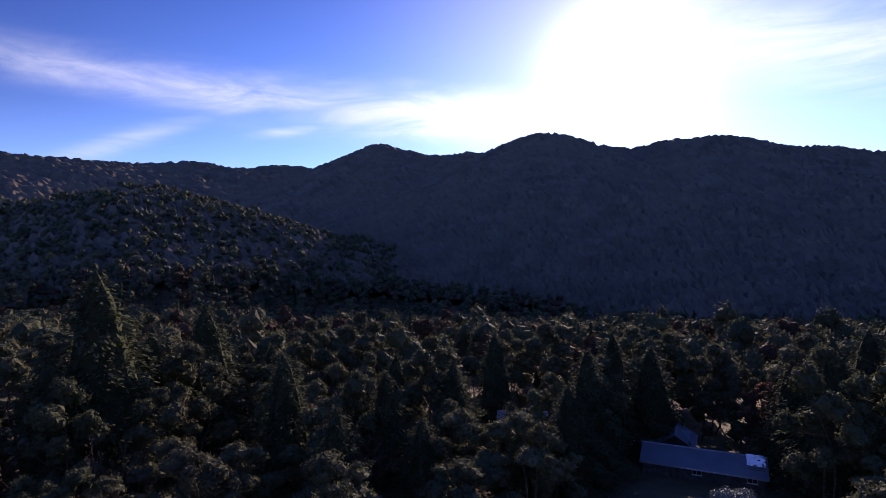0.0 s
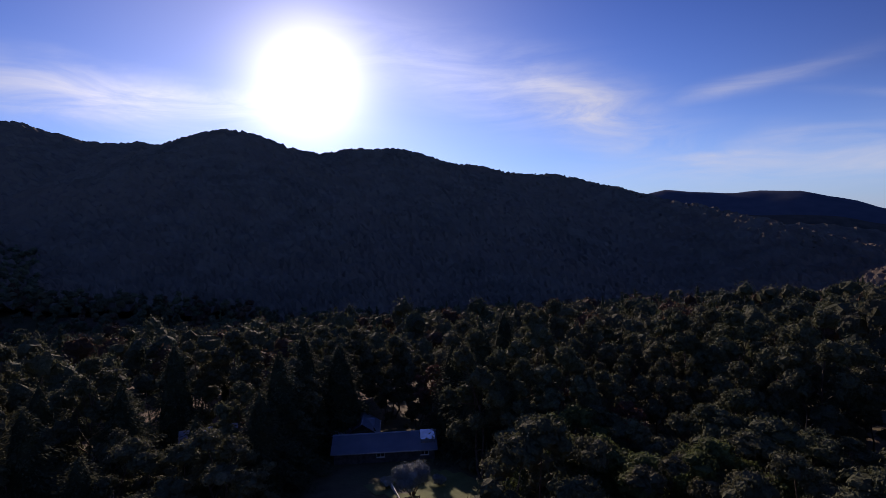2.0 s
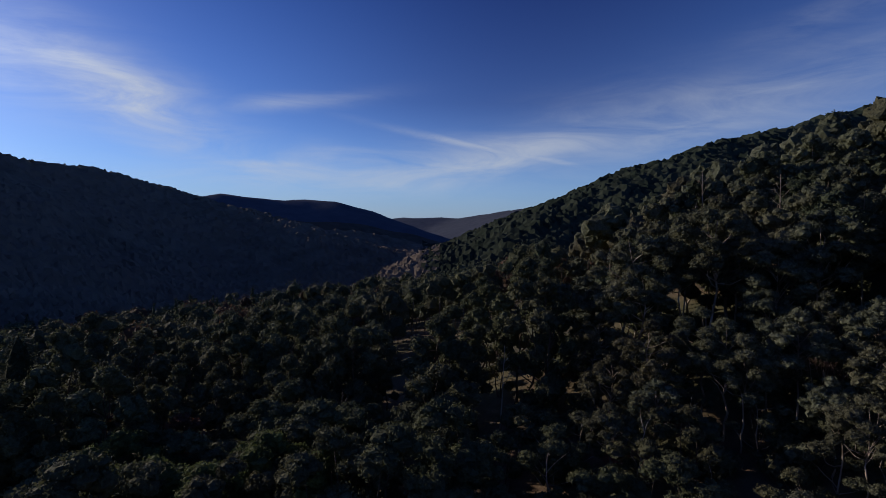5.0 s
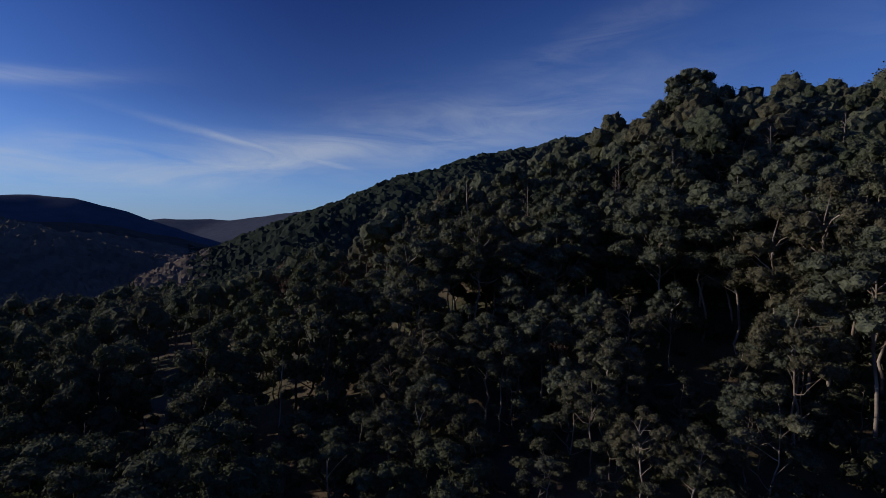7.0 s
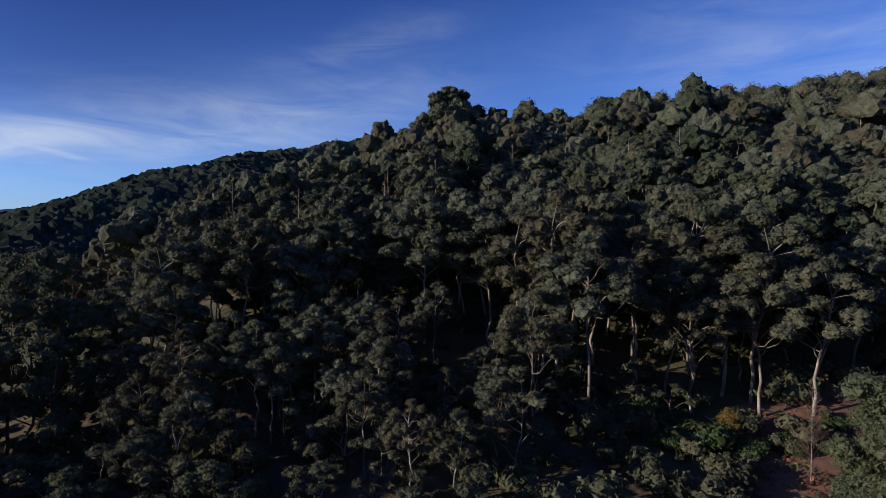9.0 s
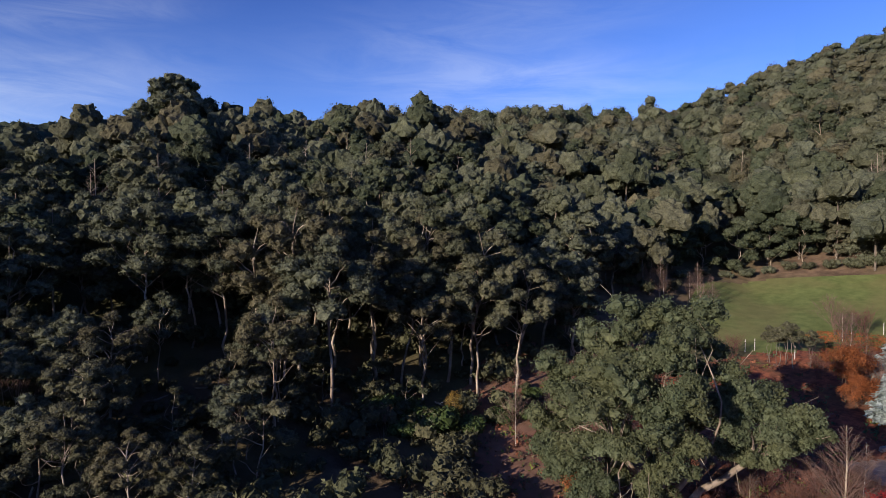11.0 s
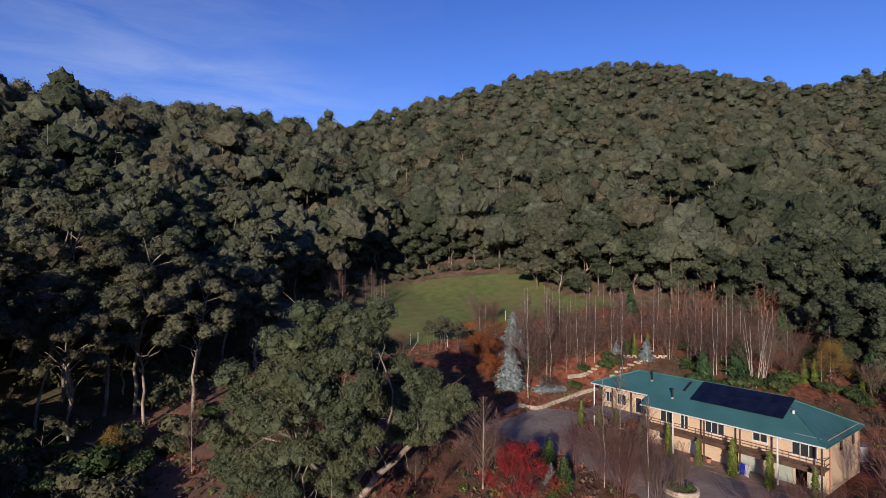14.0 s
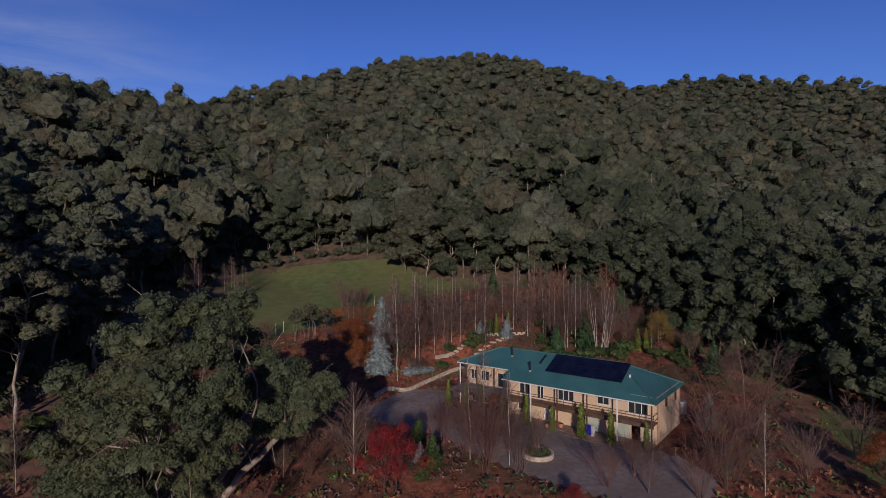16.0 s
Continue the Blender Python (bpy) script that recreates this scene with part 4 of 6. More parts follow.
def wood_stuff(name, label, x, y, scales, kinds, mats, sink=0.3):
    """Many trees in one mesh."""
    z = height(x, y)
    pieces = []
    for i, (px, py, pz, s) in enumerate(zip(x, y, z, scales)):
        for v, f, m in kinds[i * 7919 % len(kinds)]:
            a = i * 2.399
            c, sn = math.cos(a) * s, math.sin(a) * s
            w = np.empty_like(v)
            m = m and 1 + i * 37 % 101 % (len(mats) - 1)         # foliage differs from tree to tree
            w[:, 0] = v[:, 0] * c - v[:, 1] * sn + px
            w[:, 1] = v[:, 0] * sn + v[:, 1] * c + py
            w[:, 2] = v[:, 2] * s * (0.9 + 0.2 * ((i * 31) % 17) / 17) + pz - sink
            pieces.append((w, f, m))
    me = mesh_data(name, pieces, mats)
    return tagged(new(name, me), label, "forest", kind="stuff")


def joined(wood, crown):
    """Wood and crown pieces as few arrays: material 0 bark, 1 leaves."""
    out = []
    for group, m in ((wood, 0), (crown, 1)):
        for size in (3, 4):
            vs, fs, n = [], [], 0
            for v, f, _ in group:
                f = np.asarray(f)
                if f.shape[1] == size:
                    vs.append(v)
                    fs.append(f + n)
                    n += len(v)
            if vs:
                out.append((np.concatenate(vs), np.concatenate(fs), m))
    return out


def mid_gum(seed, tall=18.0, wide=5.2, domes=5, per=12, leaf=0.34, shape=KNOB_FINE, bare=True, flats=(0.85, 1.15)):
    """A gum for the middle distance: pale stem under a billowing crown of a few knobbly boughs."""
    rng = np.random.RandomState(seed)
    tall, wide, lean = tall * rng.uniform(0.88, 1.12), wide * rng.uniform(0.85, 1.2), rng.normal(size=2) * 0.7
    wood = [(*tube([(0, 0, -0.5), (lean[0] * 0.5, lean[1] * 0.5, tall * 0.5), (lean[0], lean[1], tall * 0.85)], [0.24, 0.16, 0.06], 4), 0)] if bare else []
    heads, sizes, flat = [], [], rng.uniform(*flats)
    for i in range(domes):
        r, f = wide * rng.uniform(0.46, 0.66), i / max(1, domes - 1)
        a = i * 2.4 + rng.uniform(-0.4, 0.4)
        reach = (wide - 0.7 * r) * math.sin(math.pi * 0.6 * f) * rng.uniform(0.85, 1.1)
        heads.append((lean[0] + math.cos(a) * reach, lean[1] + math.sin(a) * reach, tall - r * flat - tall * 0.36 * f * rng.uniform(0.6, 1.1)))
        sizes.append((r * rng.uniform(0.9, 1.15), r * rng.uniform(0.9, 1.15), r * flat))
    crown = [(*knobbly(rng, c, q, shape), 0) for c, q in zip(heads, sizes)]
    if per:
        crown.append((*leaves(rng, np.array(heads), np.array(sizes), per, leaf, droop=0.2, spread=0.5, shell=(0.66, 1.03), top=0.4), 0))
    return joined(wood, crown)


RUSSET_WOOD = material("brown_wood_leaves", spotted((0.075, 0.05, 0.035), (0.15, 0.095, 0.06), 0.2, each=0.5), 0.8, through_light=0.3, spec=0.08)


def far_woods():
    mids = [mid_gum(200 + i, 18.5, 6.2, 6, 62, 0.3) for i in range(12)]
    uppers = [mid_gum(215 + i, 18, 6.0, 5, 95, 0.4, KNOB_MID) for i in range(10)]
    fars = [mid_gum(230 + i, 16.5, 6.4, 4, 34, 0.5, KNOB_MID, True, (0.7, 0.9)) for i in range(10)]
    floor = [mid_gum(240 + i, 18, 5.8, 3, 9, 0.7, KNOB_MID, False) for i in range(6)]
    low = [mid_gum(250 + i, 19, 6.0, 4, 60, 0.42, KNOB_MID) for i in range(8)]
    lots = [("hillside_gum_forest", 8.8, 122, 195, 88, 207, mids, "dense grey-green gum forest on the hillside", 21),
            # the second lot gets darker leaves that paint the shade on its slope
            ("damp_hillside_forest", 8.6, 122, 215, 207, 240, mids, "dark green damp gum forest on the hillside beyond the house", 34),
            ("upper_hill_gum_forest", 8.8, 195, 310, 88, 240, uppers, "grey-green gum forest higher on the hillside", 27),
            ("hilltop_gum_forest", 10.0, 310, 640, 100, 240, fars, "dense gum forest climbing to the hilltop", 22),
            ("valley_woods", 10.8, 122, 300, -50, 88, low, "dark mixed woods on the valley side", 23),
            ("valley_floor_woods", 10.5, 300, 450, -50, 100, floor, "dark woods along the valley floor", 24)]
    for name, gap, near, far, b0, b1, kinds, label, seed in lots:
        x, y, d, b, rng = scatter(gap, near, far, b0, b1, seed)
        k = ~open_ground(x, y, b, d)
        if "hill" in name:                                   # nothing beyond the crest is ever in sight
            line = np.array(HOME_HILL[0])
            reach = np.interp(b, np.degrees(np.arctan2(line[:, 0], line[:, 1])) % 360, np.hypot(line[:, 0], line[:, 1]))
            k &= d < reach + 28
        x, y, b = x[k], y[k], b[k]
        if name.startswith("upper"):
            k = (b < 207) | (np.hypot(x, y) > 215)
            x, y, b = x[k], y[k], b[k]
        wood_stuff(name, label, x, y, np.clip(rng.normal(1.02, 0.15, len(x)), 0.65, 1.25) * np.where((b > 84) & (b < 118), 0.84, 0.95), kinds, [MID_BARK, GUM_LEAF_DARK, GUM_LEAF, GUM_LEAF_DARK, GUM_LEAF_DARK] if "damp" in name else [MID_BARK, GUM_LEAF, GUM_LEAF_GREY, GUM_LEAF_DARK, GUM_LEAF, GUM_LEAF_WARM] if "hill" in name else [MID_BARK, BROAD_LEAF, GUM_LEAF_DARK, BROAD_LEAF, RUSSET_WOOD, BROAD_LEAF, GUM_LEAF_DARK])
    canopy("mountain_forest", "dark forest covering the mountains across the valley", -54, 74, 430, 1680, 0.34, 1.0062, 28, 7.5)
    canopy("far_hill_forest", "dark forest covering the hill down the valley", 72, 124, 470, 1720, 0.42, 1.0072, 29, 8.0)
    canopy("hill_understorey", "dark understorey beneath the gum forest of the hill", 118, 242, 188, 600, 0.6, 1.012, 30, 5.0)
    dark = [joined(*conifer_parts(280 + i, 19, 3.2, 240, 0.9, 0.05, 0.25, 0.8)) for i in range(4)]
    x, y, d, b, rng = scatter(23, 125, 440, -50, 70, 26)
    k = ~open_ground(x, y, b, d) & (rng.uniform(size=len(x)) < 0.55)
    wood_stuff("valley_conifers", "tall dark conifers scattered through the valley woods", x[k], y[k], rng.uniform(0.7, 1.35, k.sum()), dark, [DARK_BARK, PINE_LEAF])
    spur = [mid_gum(270 + i, 15, 5.6, 3, 6, 0.7, KNOB_MID, False) for i in range(8)]
    # single trees along the mountain crests
    xs, ys = [], []
    for ridge, gap in ((MAIN_MOUNTAIN, 5), (LEFT_RIDGE, 6)):
        for (ax, ay, _), (bx, by, _) in zip(ridge[0], ridge[0][1:]):
            n = max(1, int(math.hypot(bx - ax, by - ay) / gap))
            k = (np.arange(n) + rng.uniform(0, 1, n)) / n
            xs.append(ax + (bx - ax) * k + rng.normal(0, 9, n))
            ys.append(ay + (by - ay) * k + rng.normal(0, 9, n))
    xs, ys = np.concatenate(xs), np.concatenate(ys)
    wood_stuff("crest_trees", "single trees along the mountain crests", xs, ys, rng.uniform(0.45, 0.85, len(xs)), spur, [DARK_BARK, HAZED_LEAF], 1.0)
    x, y, d, b, rng = scatter(9.6, 440, 740, -52, -7, 25)
    k = ridge_height(LEFT_SPUR, x, y) > height(x, y) - 14
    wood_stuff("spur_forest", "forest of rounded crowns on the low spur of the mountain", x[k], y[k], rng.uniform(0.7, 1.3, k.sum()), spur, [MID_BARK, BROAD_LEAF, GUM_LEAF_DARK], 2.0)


def canopy(name, label, b0, b1, near, far, turn, step, seed, rough):
    """The closed roof of a distant forest: a rough sheet of tree tops over the ground."""
    rng = np.random.RandomState(seed)
    r = near * step ** np.arange(int(math.log(far / near) / math.log(step)))
    a = np.radians(np.arange(b0, b1, turn))
    rr, aa = np.meshgrid(r, a, indexing="ij")
    rr = rr * (1 + rng.uniform(-0.3, 0.3, rr.shape) * (step - 1))
    aa = aa + rng.uniform(-0.3, 0.3, aa.shape) * radians(turn)
    x, y = np.sin(aa) * rr, np.cos(aa) * rr
    mats = [GUM_LEAF if "hill_under" in name else SHADE_LEAF if "far_hill" in name else HAZED_LEAF]
    lift = (7 if "hill_under" in name else 5) + rough * rng.uniform(0, 1, x.shape) ** 2 + 2.0 * smooth_noise(x, y, 45, seed)
    v = np.stack([x, y, height(x, y) + lift], -1).reshape(-1, 3)
    q = grid_faces(len(r), len(a))[:, ::-1]
    f = np.concatenate([q[:, [0, 1, 2]], q[:, [0, 2, 3]]])
    me = mesh_data(name, [(v, f, 0)], mats)
    me.polygons.foreach_set("use_smooth", np.full(len(f), "hill_under" in name))
    tagged(new(name, me), label, "forest", kind="stuff")


far_woods()


def undergrowth():
    """Low bushes and saplings under the near trees."""
    rng = np.random.RandomState(31)
    kinds = [joined(*shrub_parts(300 + i, 2.6, 1.5, 5, 24, 0.24)) for i in range(5)]
    x, y, d, b, rng = scatter(3.6, 40, 135, 84, 250, 32)
    k = ~open_ground(x, y, b, d) & (rng.uniform(size=len(x)) < np.where(d < 95, 0.8, 0.4))
    wood_stuff("forest_undergrowth", "dark scrubby undergrowth beneath the gum trees", x[k], y[k], rng.uniform(0.4, 1.9, k.sum()), kinds, [DARK_BARK, BROAD_LEAF], 0.2)
    x, y, d, b, rng = scatter(6.5, 45, 125, -48, 86, 33)
    k = ~open_ground(x, y, b, d) & (rng.uniform(size=len(x)) < 0.35)
    wood_stuff("valley_undergrowth", "dark scrub beneath the valley trees", x[k], y[k], rng.uniform(0.4, 1.2, k.sum()), kinds, [DARK_BARK, BROAD_LEAF], 0.2)


undergrowth()

# ---- house ----


def part(name, bm, mat, parent, label=""):
    """Link a bmesh as one mesh object under a thing or part."""
    me = bpy.data.meshes.new(name)
    bm.to_mesh(me)
    bm.free()
    me.materials.append(mat)
    ob = new(name, me)
    ob.parent = parent
    if label:
        tagged(ob, label)
    return ob


def add_box(bm, x0, y0, z0, x1, y1, z1):
    bmesh.ops.create_cube(bm, size=1, matrix=Matrix.Translation(((x0 + x1) / 2, (y0 + y1) / 2, (z0 + z1) / 2)) @ Matrix.Diagonal((x1 - x0, y1 - y0, z1 - z0, 1)))
    return bm


def box(x0, y0, z0, x1, y1, z1, bevel=0.0):
    bm = add_box(bmesh.new(), x0, y0, z0, x1, y1, z1)
    if bevel:
        bmesh.ops.bevel(bm, geom=bm.edges[:], offset=bevel, segments=1, affect="EDGES")
    return bm


def rod(p0, p1, r, sides=8):
    """A round bar between two points."""
    bm = bmesh.new()
    p0, p1 = Vector(p0), Vector(p1)
    m = Matrix.Translation((p0 + p1) / 2) @ (p1 - p0).to_track_quat("Z", "Y").to_matrix().to_4x4()
    bmesh.ops.create_cone(bm, cap_ends=True, segments=sides, radius1=r, radius2=r, depth=(p1 - p0).length, matrix=m)
    return bm


def pierced(a0, a1, z0, z1, depth0, depth1, holes, across="x"):
    """A wall along x (or y) with rectangular openings that go through it."""
    cuts_a = sorted({a0, a1, *[h[0] for h in holes], *[h[1] for h in holes]})
    cuts_z = sorted({z0, z1, *[h[2] for h in holes], *[h[3] for h in holes]})
    bm = bmesh.new()
    for p, q in zip(cuts_a, cuts_a[1:]):
        for r, s in zip(cuts_z, cuts_z[1:]):
            if any(h[0] <= p + 1e-6 and q - 1e-6 <= h[1] and h[2] <= r + 1e-6 and s - 1e-6 <= h[3] for h in holes):
                continue
            if across == "x":
                add_box(bm, p, depth0, r, q, depth1, s)
            else:
                add_box(bm, depth0, p, r, depth1, q, s)
    bmesh.ops.remove_doubles(bm, verts=bm.verts[:], dist=1e-4)
    return bm


def brick_paint(t):
    co = node(t, "ShaderNodeTexCoord").outputs["Object"]
    sep = node(t, "ShaderNodeSeparateXYZ")
    t.links.new(co, sep.inputs[0])
    flat = node(t, "ShaderNodeCombineXYZ")
    t.links.new(math_node(t, "ADD", sep.outputs[0], sep.outputs[1]), flat.inputs[0])
    t.links.new(sep.outputs[2], flat.inputs[1])
    b = node(t, "ShaderNodeTexBrick", Color1=(0.60, 0.41, 0.25, 1), Color2=(0.70, 0.50, 0.32, 1), Mortar=(0.58, 0.47, 0.35, 1), Scale=1.0)
    b.inputs["Mortar Size"].default_value, b.inputs["Brick Width"].default_value, b.inputs["Row Height"].default_value = 0.01, 0.24, 0.086
    t.links.new(flat.outputs[0], b.inputs["Vector"])
    n = node(t, "ShaderNodeTexNoise", Scale=0.8, Detail=6.0)
    t.links.new(co, n.inputs[0])
    return mix_node(t, math_node(t, "MULTIPLY", ramp_node(t, n.outputs[0], (0.45, 0.0), (0.7, 1.0)), 0.25), b.outputs[0], (0.46, 0.33, 0.22))


def roof_material(name, base, dark):
    """Ribbed painted steel, ribs along the object's y."""
    m = material(name, spotted(dark, base, 0.35, 6.0), 0.42, spec=0.5)
    t = m.node_tree
    co = node(t, "ShaderNodeTexCoord").outputs["Object"]
    w = node(t, "ShaderNodeTexWave", Scale=2.1)
    w.bands_direction = "X"
    t.links.new(co, w.inputs[0])
    b = node(t, "ShaderNodeBump", Strength=0.35, Distance=0.02)
    t.links.new(w.outputs["Fac"], b.inputs["Height"])
    t.links.new(b.outputs[0], t.nodes["Principled BSDF"].inputs["Normal"])
    return m


ROOF_GREEN = roof_material("green_metal_roof", (0.060, 0.175, 0.165), (0.042, 0.135, 0.125))
BRICK = material("cream_brick", brick_paint, 0.9, bump=0.3, bump_scale=12)
WHITE_PAINT = material("white_paint", spotted((0.62, 0.6, 0.56), (0.8, 0.78, 0.74), 2.0), 0.5)
DARK_TIMBER = material("dark_stained_timber", spotted((0.05, 0.028, 0.018), (0.12, 0.065, 0.04), 3.0, second=(0.16, 0.1, 0.07), second_scale=0.8), 0.7, bump=0.3, bump_scale=18)
GREY_DECK = material("grey_deck", spotted((0.16, 0.155, 0.17), (0.27, 0.26, 0.28), 2.0), 0.8, bump=0.3, bump_scale=16)
DECKING = material("deck_boards", spotted((0.12, 0.075, 0.05), (0.22, 0.15, 0.11), 2.5), 0.8, bump=0.3, bump_scale=16)
SAGE_DOOR = material("sage_panel_door", spotted((0.36, 0.4, 0.32), (0.47, 0.5, 0.42), 1.2), 0.6)
# room floors and inner wall almost black: indoor shade put into the colour
SHADOW_ROOM = material("interior_shade", spotted((0.03, 0.027, 0.024), (0.07, 0.06, 0.05), 1.0), 0.9)
GLASS = material("window_glass", (0.03, 0.035, 0.04), 0.04, spec=0.8)
SOLAR = material("solar_cells", spotted((0.004, 0.005, 0.013), (0.010, 0.012, 0.028), 0.9), 0.22, spec=0.5)
BLACK_METAL = material("black_steel", spotted((0.015, 0.015, 0.016), (0.04, 0.04, 0.04), 3.0), 0.5, metal=0.3)
GALV = material("galvanised_steel", spotted((0.42, 0.44, 0.45), (0.6, 0.62, 0.63), 2.0), 0.35, metal=0.7)
TERRACOTTA = material("terracotta", spotted((0.34, 0.14, 0.08), (0.5, 0.24, 0.15), 4.0), 0.85)
PAVING = material("brick_paving", spotted((0.24, 0.15, 0.11), (0.38, 0.26, 0.2), 1.4, 8.0), 0.9, bump=0.4, bump_scale=9)
BLUE_CLOTH = material("blue_cloth", spotted((0.02, 0.03, 0.32), (0.04, 0.06, 0.5), 3.0), 0.7)
WHITE_CLOTH = material("white_cloth", spotted((0.6, 0.6, 0.62), (0.82, 0.82, 0.84), 3.0), 0.8)

PITCH = 0.48      # rise of the roof for each metre
LONG, DEEP, EAVE, JOG, SET = 28.5, 11.8, 5.1, 19.8, 1.8
TOP = EAVE + PITCH * DEEP / 2


def hip_roof():
    """The hipped roof, as a shell with a step in its front eave."""
    c = DEEP / 2
    top = [(0, 0, EAVE), (JOG, 0, EAVE), (JOG, -SET, EAVE + PITCH * SET), (LONG, -SET, EAVE + PITCH * SET), (LONG, -DEEP, EAVE), (0, -DEEP, EAVE), (c, -c, TOP), (LONG - c + SET / 2, -c, TOP)]
    bm = bmesh.new()
    v = [bm.verts.new(p) for p in top]
    for f in ((0, 1, 2, 7, 6), (2, 3, 7), (3, 4, 7), (4, 5, 6, 7), (5, 0, 6)):
        bm.faces.new([v[i] for i in f])
    bmesh.ops.recalc_face_normals(bm, faces=bm.faces[:])
    for f in bm.faces:
        if f.normal.z < 0:
            f.normal_flip()
    bmesh.ops.solidify(bm, geom=bm.faces[:], thickness=0.12)
    return bm


def window_set(parent, x0, x1, z0, z1, y, panes=2, door=False):
    """A white-framed window in the front wall: frame, mullions, panes and sill."""
    w = new("glass_door" if door else "window")
    w.parent = parent
    t = 0.055
    bm = add_box(bmesh.new(), x0, y - 0.12, z0, x0 + t, y + 0.03, z1)
    for b in ((x1 - t, z0, x1, z1), (x0 + t, z1 - t, x1 - t, z1), (x0 + t, z0, x1 - t, z0 + t)):
        add_box(bm, b[0], y - 0.12, b[1], b[2], y + 0.03, b[3])
    step = (x1 - x0) / panes
    for i in range(1, panes):
        add_box(bm, x0 + i * step - 0.03, y - 0.1, z0 + t, x0 + i * step + 0.03, y + 0.02, z1 - t)
    part("window_frame", bm, WHITE_PAINT, w)
    for i in range(panes):
        part("pane", box(x0 + i * step + 0.04, y - 0.08, z0 + t, x0 + (i + 1) * step - 0.04, y - 0.06, z1 - t), GLASS, w)
    if not door:
        part("window_sill", box(x0 - 0.08, y - 0.05, z0 - 0.09, x1 + 0.08, y + 0.09, z0 - 0.004, 0.01), WHITE_PAINT, w)
    return w


def make_house():
    house = new("house")
    house.location, house.rotation_euler = (HOUSE.x, HOUSE.y, 0.1), (0, 0, math.atan2(ALONG.y, ALONG.x))
    tagged(house, "two-storey cream brick house with a green hipped metal roof", "house")
    wy = -1.9                                    # face of the front wall
    up = [(1.3, 3.6, 3.1, 4.7), (5.9, 7.4, 3.5, 4.7), (10.4, 12.6, 3.1, 4.7), (14.6, 15.6, 2.75, 4.75), (16.6, 18.2, 3.0, 4.7), (21.0, 22.8, 2.75, 4.75), (24.2, 25.6, 3.3, 4.7), (26.3, 27.4, 3.3, 4.7)]
    down = [(0.9, 2.0, 0.0, 2.2), (2.2, 3.3, 0.0, 2.2), (3.5, 5.2, 0.0, 2.2), (7.0, 8.6, 0.0, 2.2), (8.9, 10.0, 0.0, 2.2), (13.6, 14.6, 0.0, 2.1), (17.0, 18.4, 0.9, 2.1), (20.6, 23.4, 0.0, 2.2), (24.4, 27.2, 0.0, 2.2)]
    ly = -3.7                                    # the set-back part of the front
    part("wall", pierced(0.35, JOG, 0.0, 5.3, wy - 0.25, wy, [h for h in up + down if h[1] < JOG]), BRICK, house)
    part("wall", pierced(JOG, 27.9, 0.0, 5.3, ly - 0.25, ly, [h for h in up + down if h[0] > JOG]), BRICK, house)
    part("wall", box(JOG - 0.25, ly, 0.0, JOG, wy - 0.25, 5.3), BRICK, house)
    part("wall", pierced(-11.3, wy - 0.25, 0.0, 5.3, 0.35, 0.6, [(-9.8, -8.9, 3.4, 4.6), (-6.0, -5.1, 3.6, 4.6)], "y"), BRICK, house)
    part("wall", pierced(-11.3, ly - 0.25, 0.0, 5.3, 27.65, 27.9, [(-8, -6, 3.2, 4.6)], "y"), BRICK, house)
    part("wall", box(0.6, -11.3, 0.0, 27.65, -11.05, 5.3), BRICK, house)
    part("floor_slab", box(0.6, -11.05, 2.45, 27.65, ly - 0.25, 2.6), SHADOW_ROOM, house)
    part("floor_slab", box(0.6, -11.05, -0.05, 27.65, ly - 0.25, 0.02), SHADOW_ROOM, house)
    part("inner_wall", box(0.6, -6.2, 0.02, 27.65, -6.0, 5.3), SHADOW_ROOM, house)
    part("soffit", box(0.1, -DEEP + 0.1, EAVE - 0.05, LONG - 0.1, -4.0, EAVE - 0.01), WHITE_PAINT, house)
    roof = part("roof", hip_roof(), ROOF_GREEN, house, "green ribbed steel hipped roof")
    for x0, x1, y, z in ((0, JOG, 0.0, EAVE), (JOG, LONG, -SET, EAVE + PITCH * SET)):
        part("gutter", box(x0, y - 0.01, z - 0.17, x1, y + 0.11, z - 0.04, 0.02), WHITE_PAINT, roof, "cream gutter")
    part("gutter", box(-0.11, -DEEP, EAVE - 0.17, 0.01, 0.0, EAVE - 0.04, 0.02), ROOF_GREEN, roof, "green gutter")
    c = DEEP / 2
    for p0, p1 in (((0, 0, EAVE), (c, -c, TOP)), ((0, -DEEP, EAVE), (c, -c, TOP)), ((c, -c, TOP), (LONG - c + SET / 2, -c, TOP)), ((LONG, -SET, EAVE + PITCH * SET), (LONG - c + SET / 2, -c, TOP))):
        part("ridge_cap", rod(Vector(p0) + Vector((0, 0, 0.03)), Vector(p1) + Vector((0, 0, 0.03)), 0.09, 6), ROOF_GREEN, roof)
    part("rain_head", box(0.6, -1.0, EAVE + 0.40, 3.0, -0.88, EAVE + 0.47), GALV, roof, "pale steel flashing on the hip")
    # balcony along the front
    deck = part("balcony_deck", box(0.2, -1.88, 2.5, JOG - 0.3, -0.35, 2.62), DECKING, house)
    part("balcony_deck", box(JOG - 0.29, -3.68, 2.5, 28.2, 0.55, 2.62), GREY_DECK, house, "weathered grey deck")
    part("fascia", box(JOG - 0.29, 0.55, 2.3, 28.2, 0.61, 2.66), DARK_TIMBER, house)
    for z in (3.02, 3.62):
        part("rail", box(JOG - 0.29, 0.5, z, 28.2, 0.56, z + 0.06), DARK_TIMBER, house)
    for i in range(6):
        part("baluster", box(JOG - 0.2 + i * 1.65, 0.51, 2.66, JOG - 0.15 + i * 1.65, 0.55, 3.66), DARK_TIMBER, house)
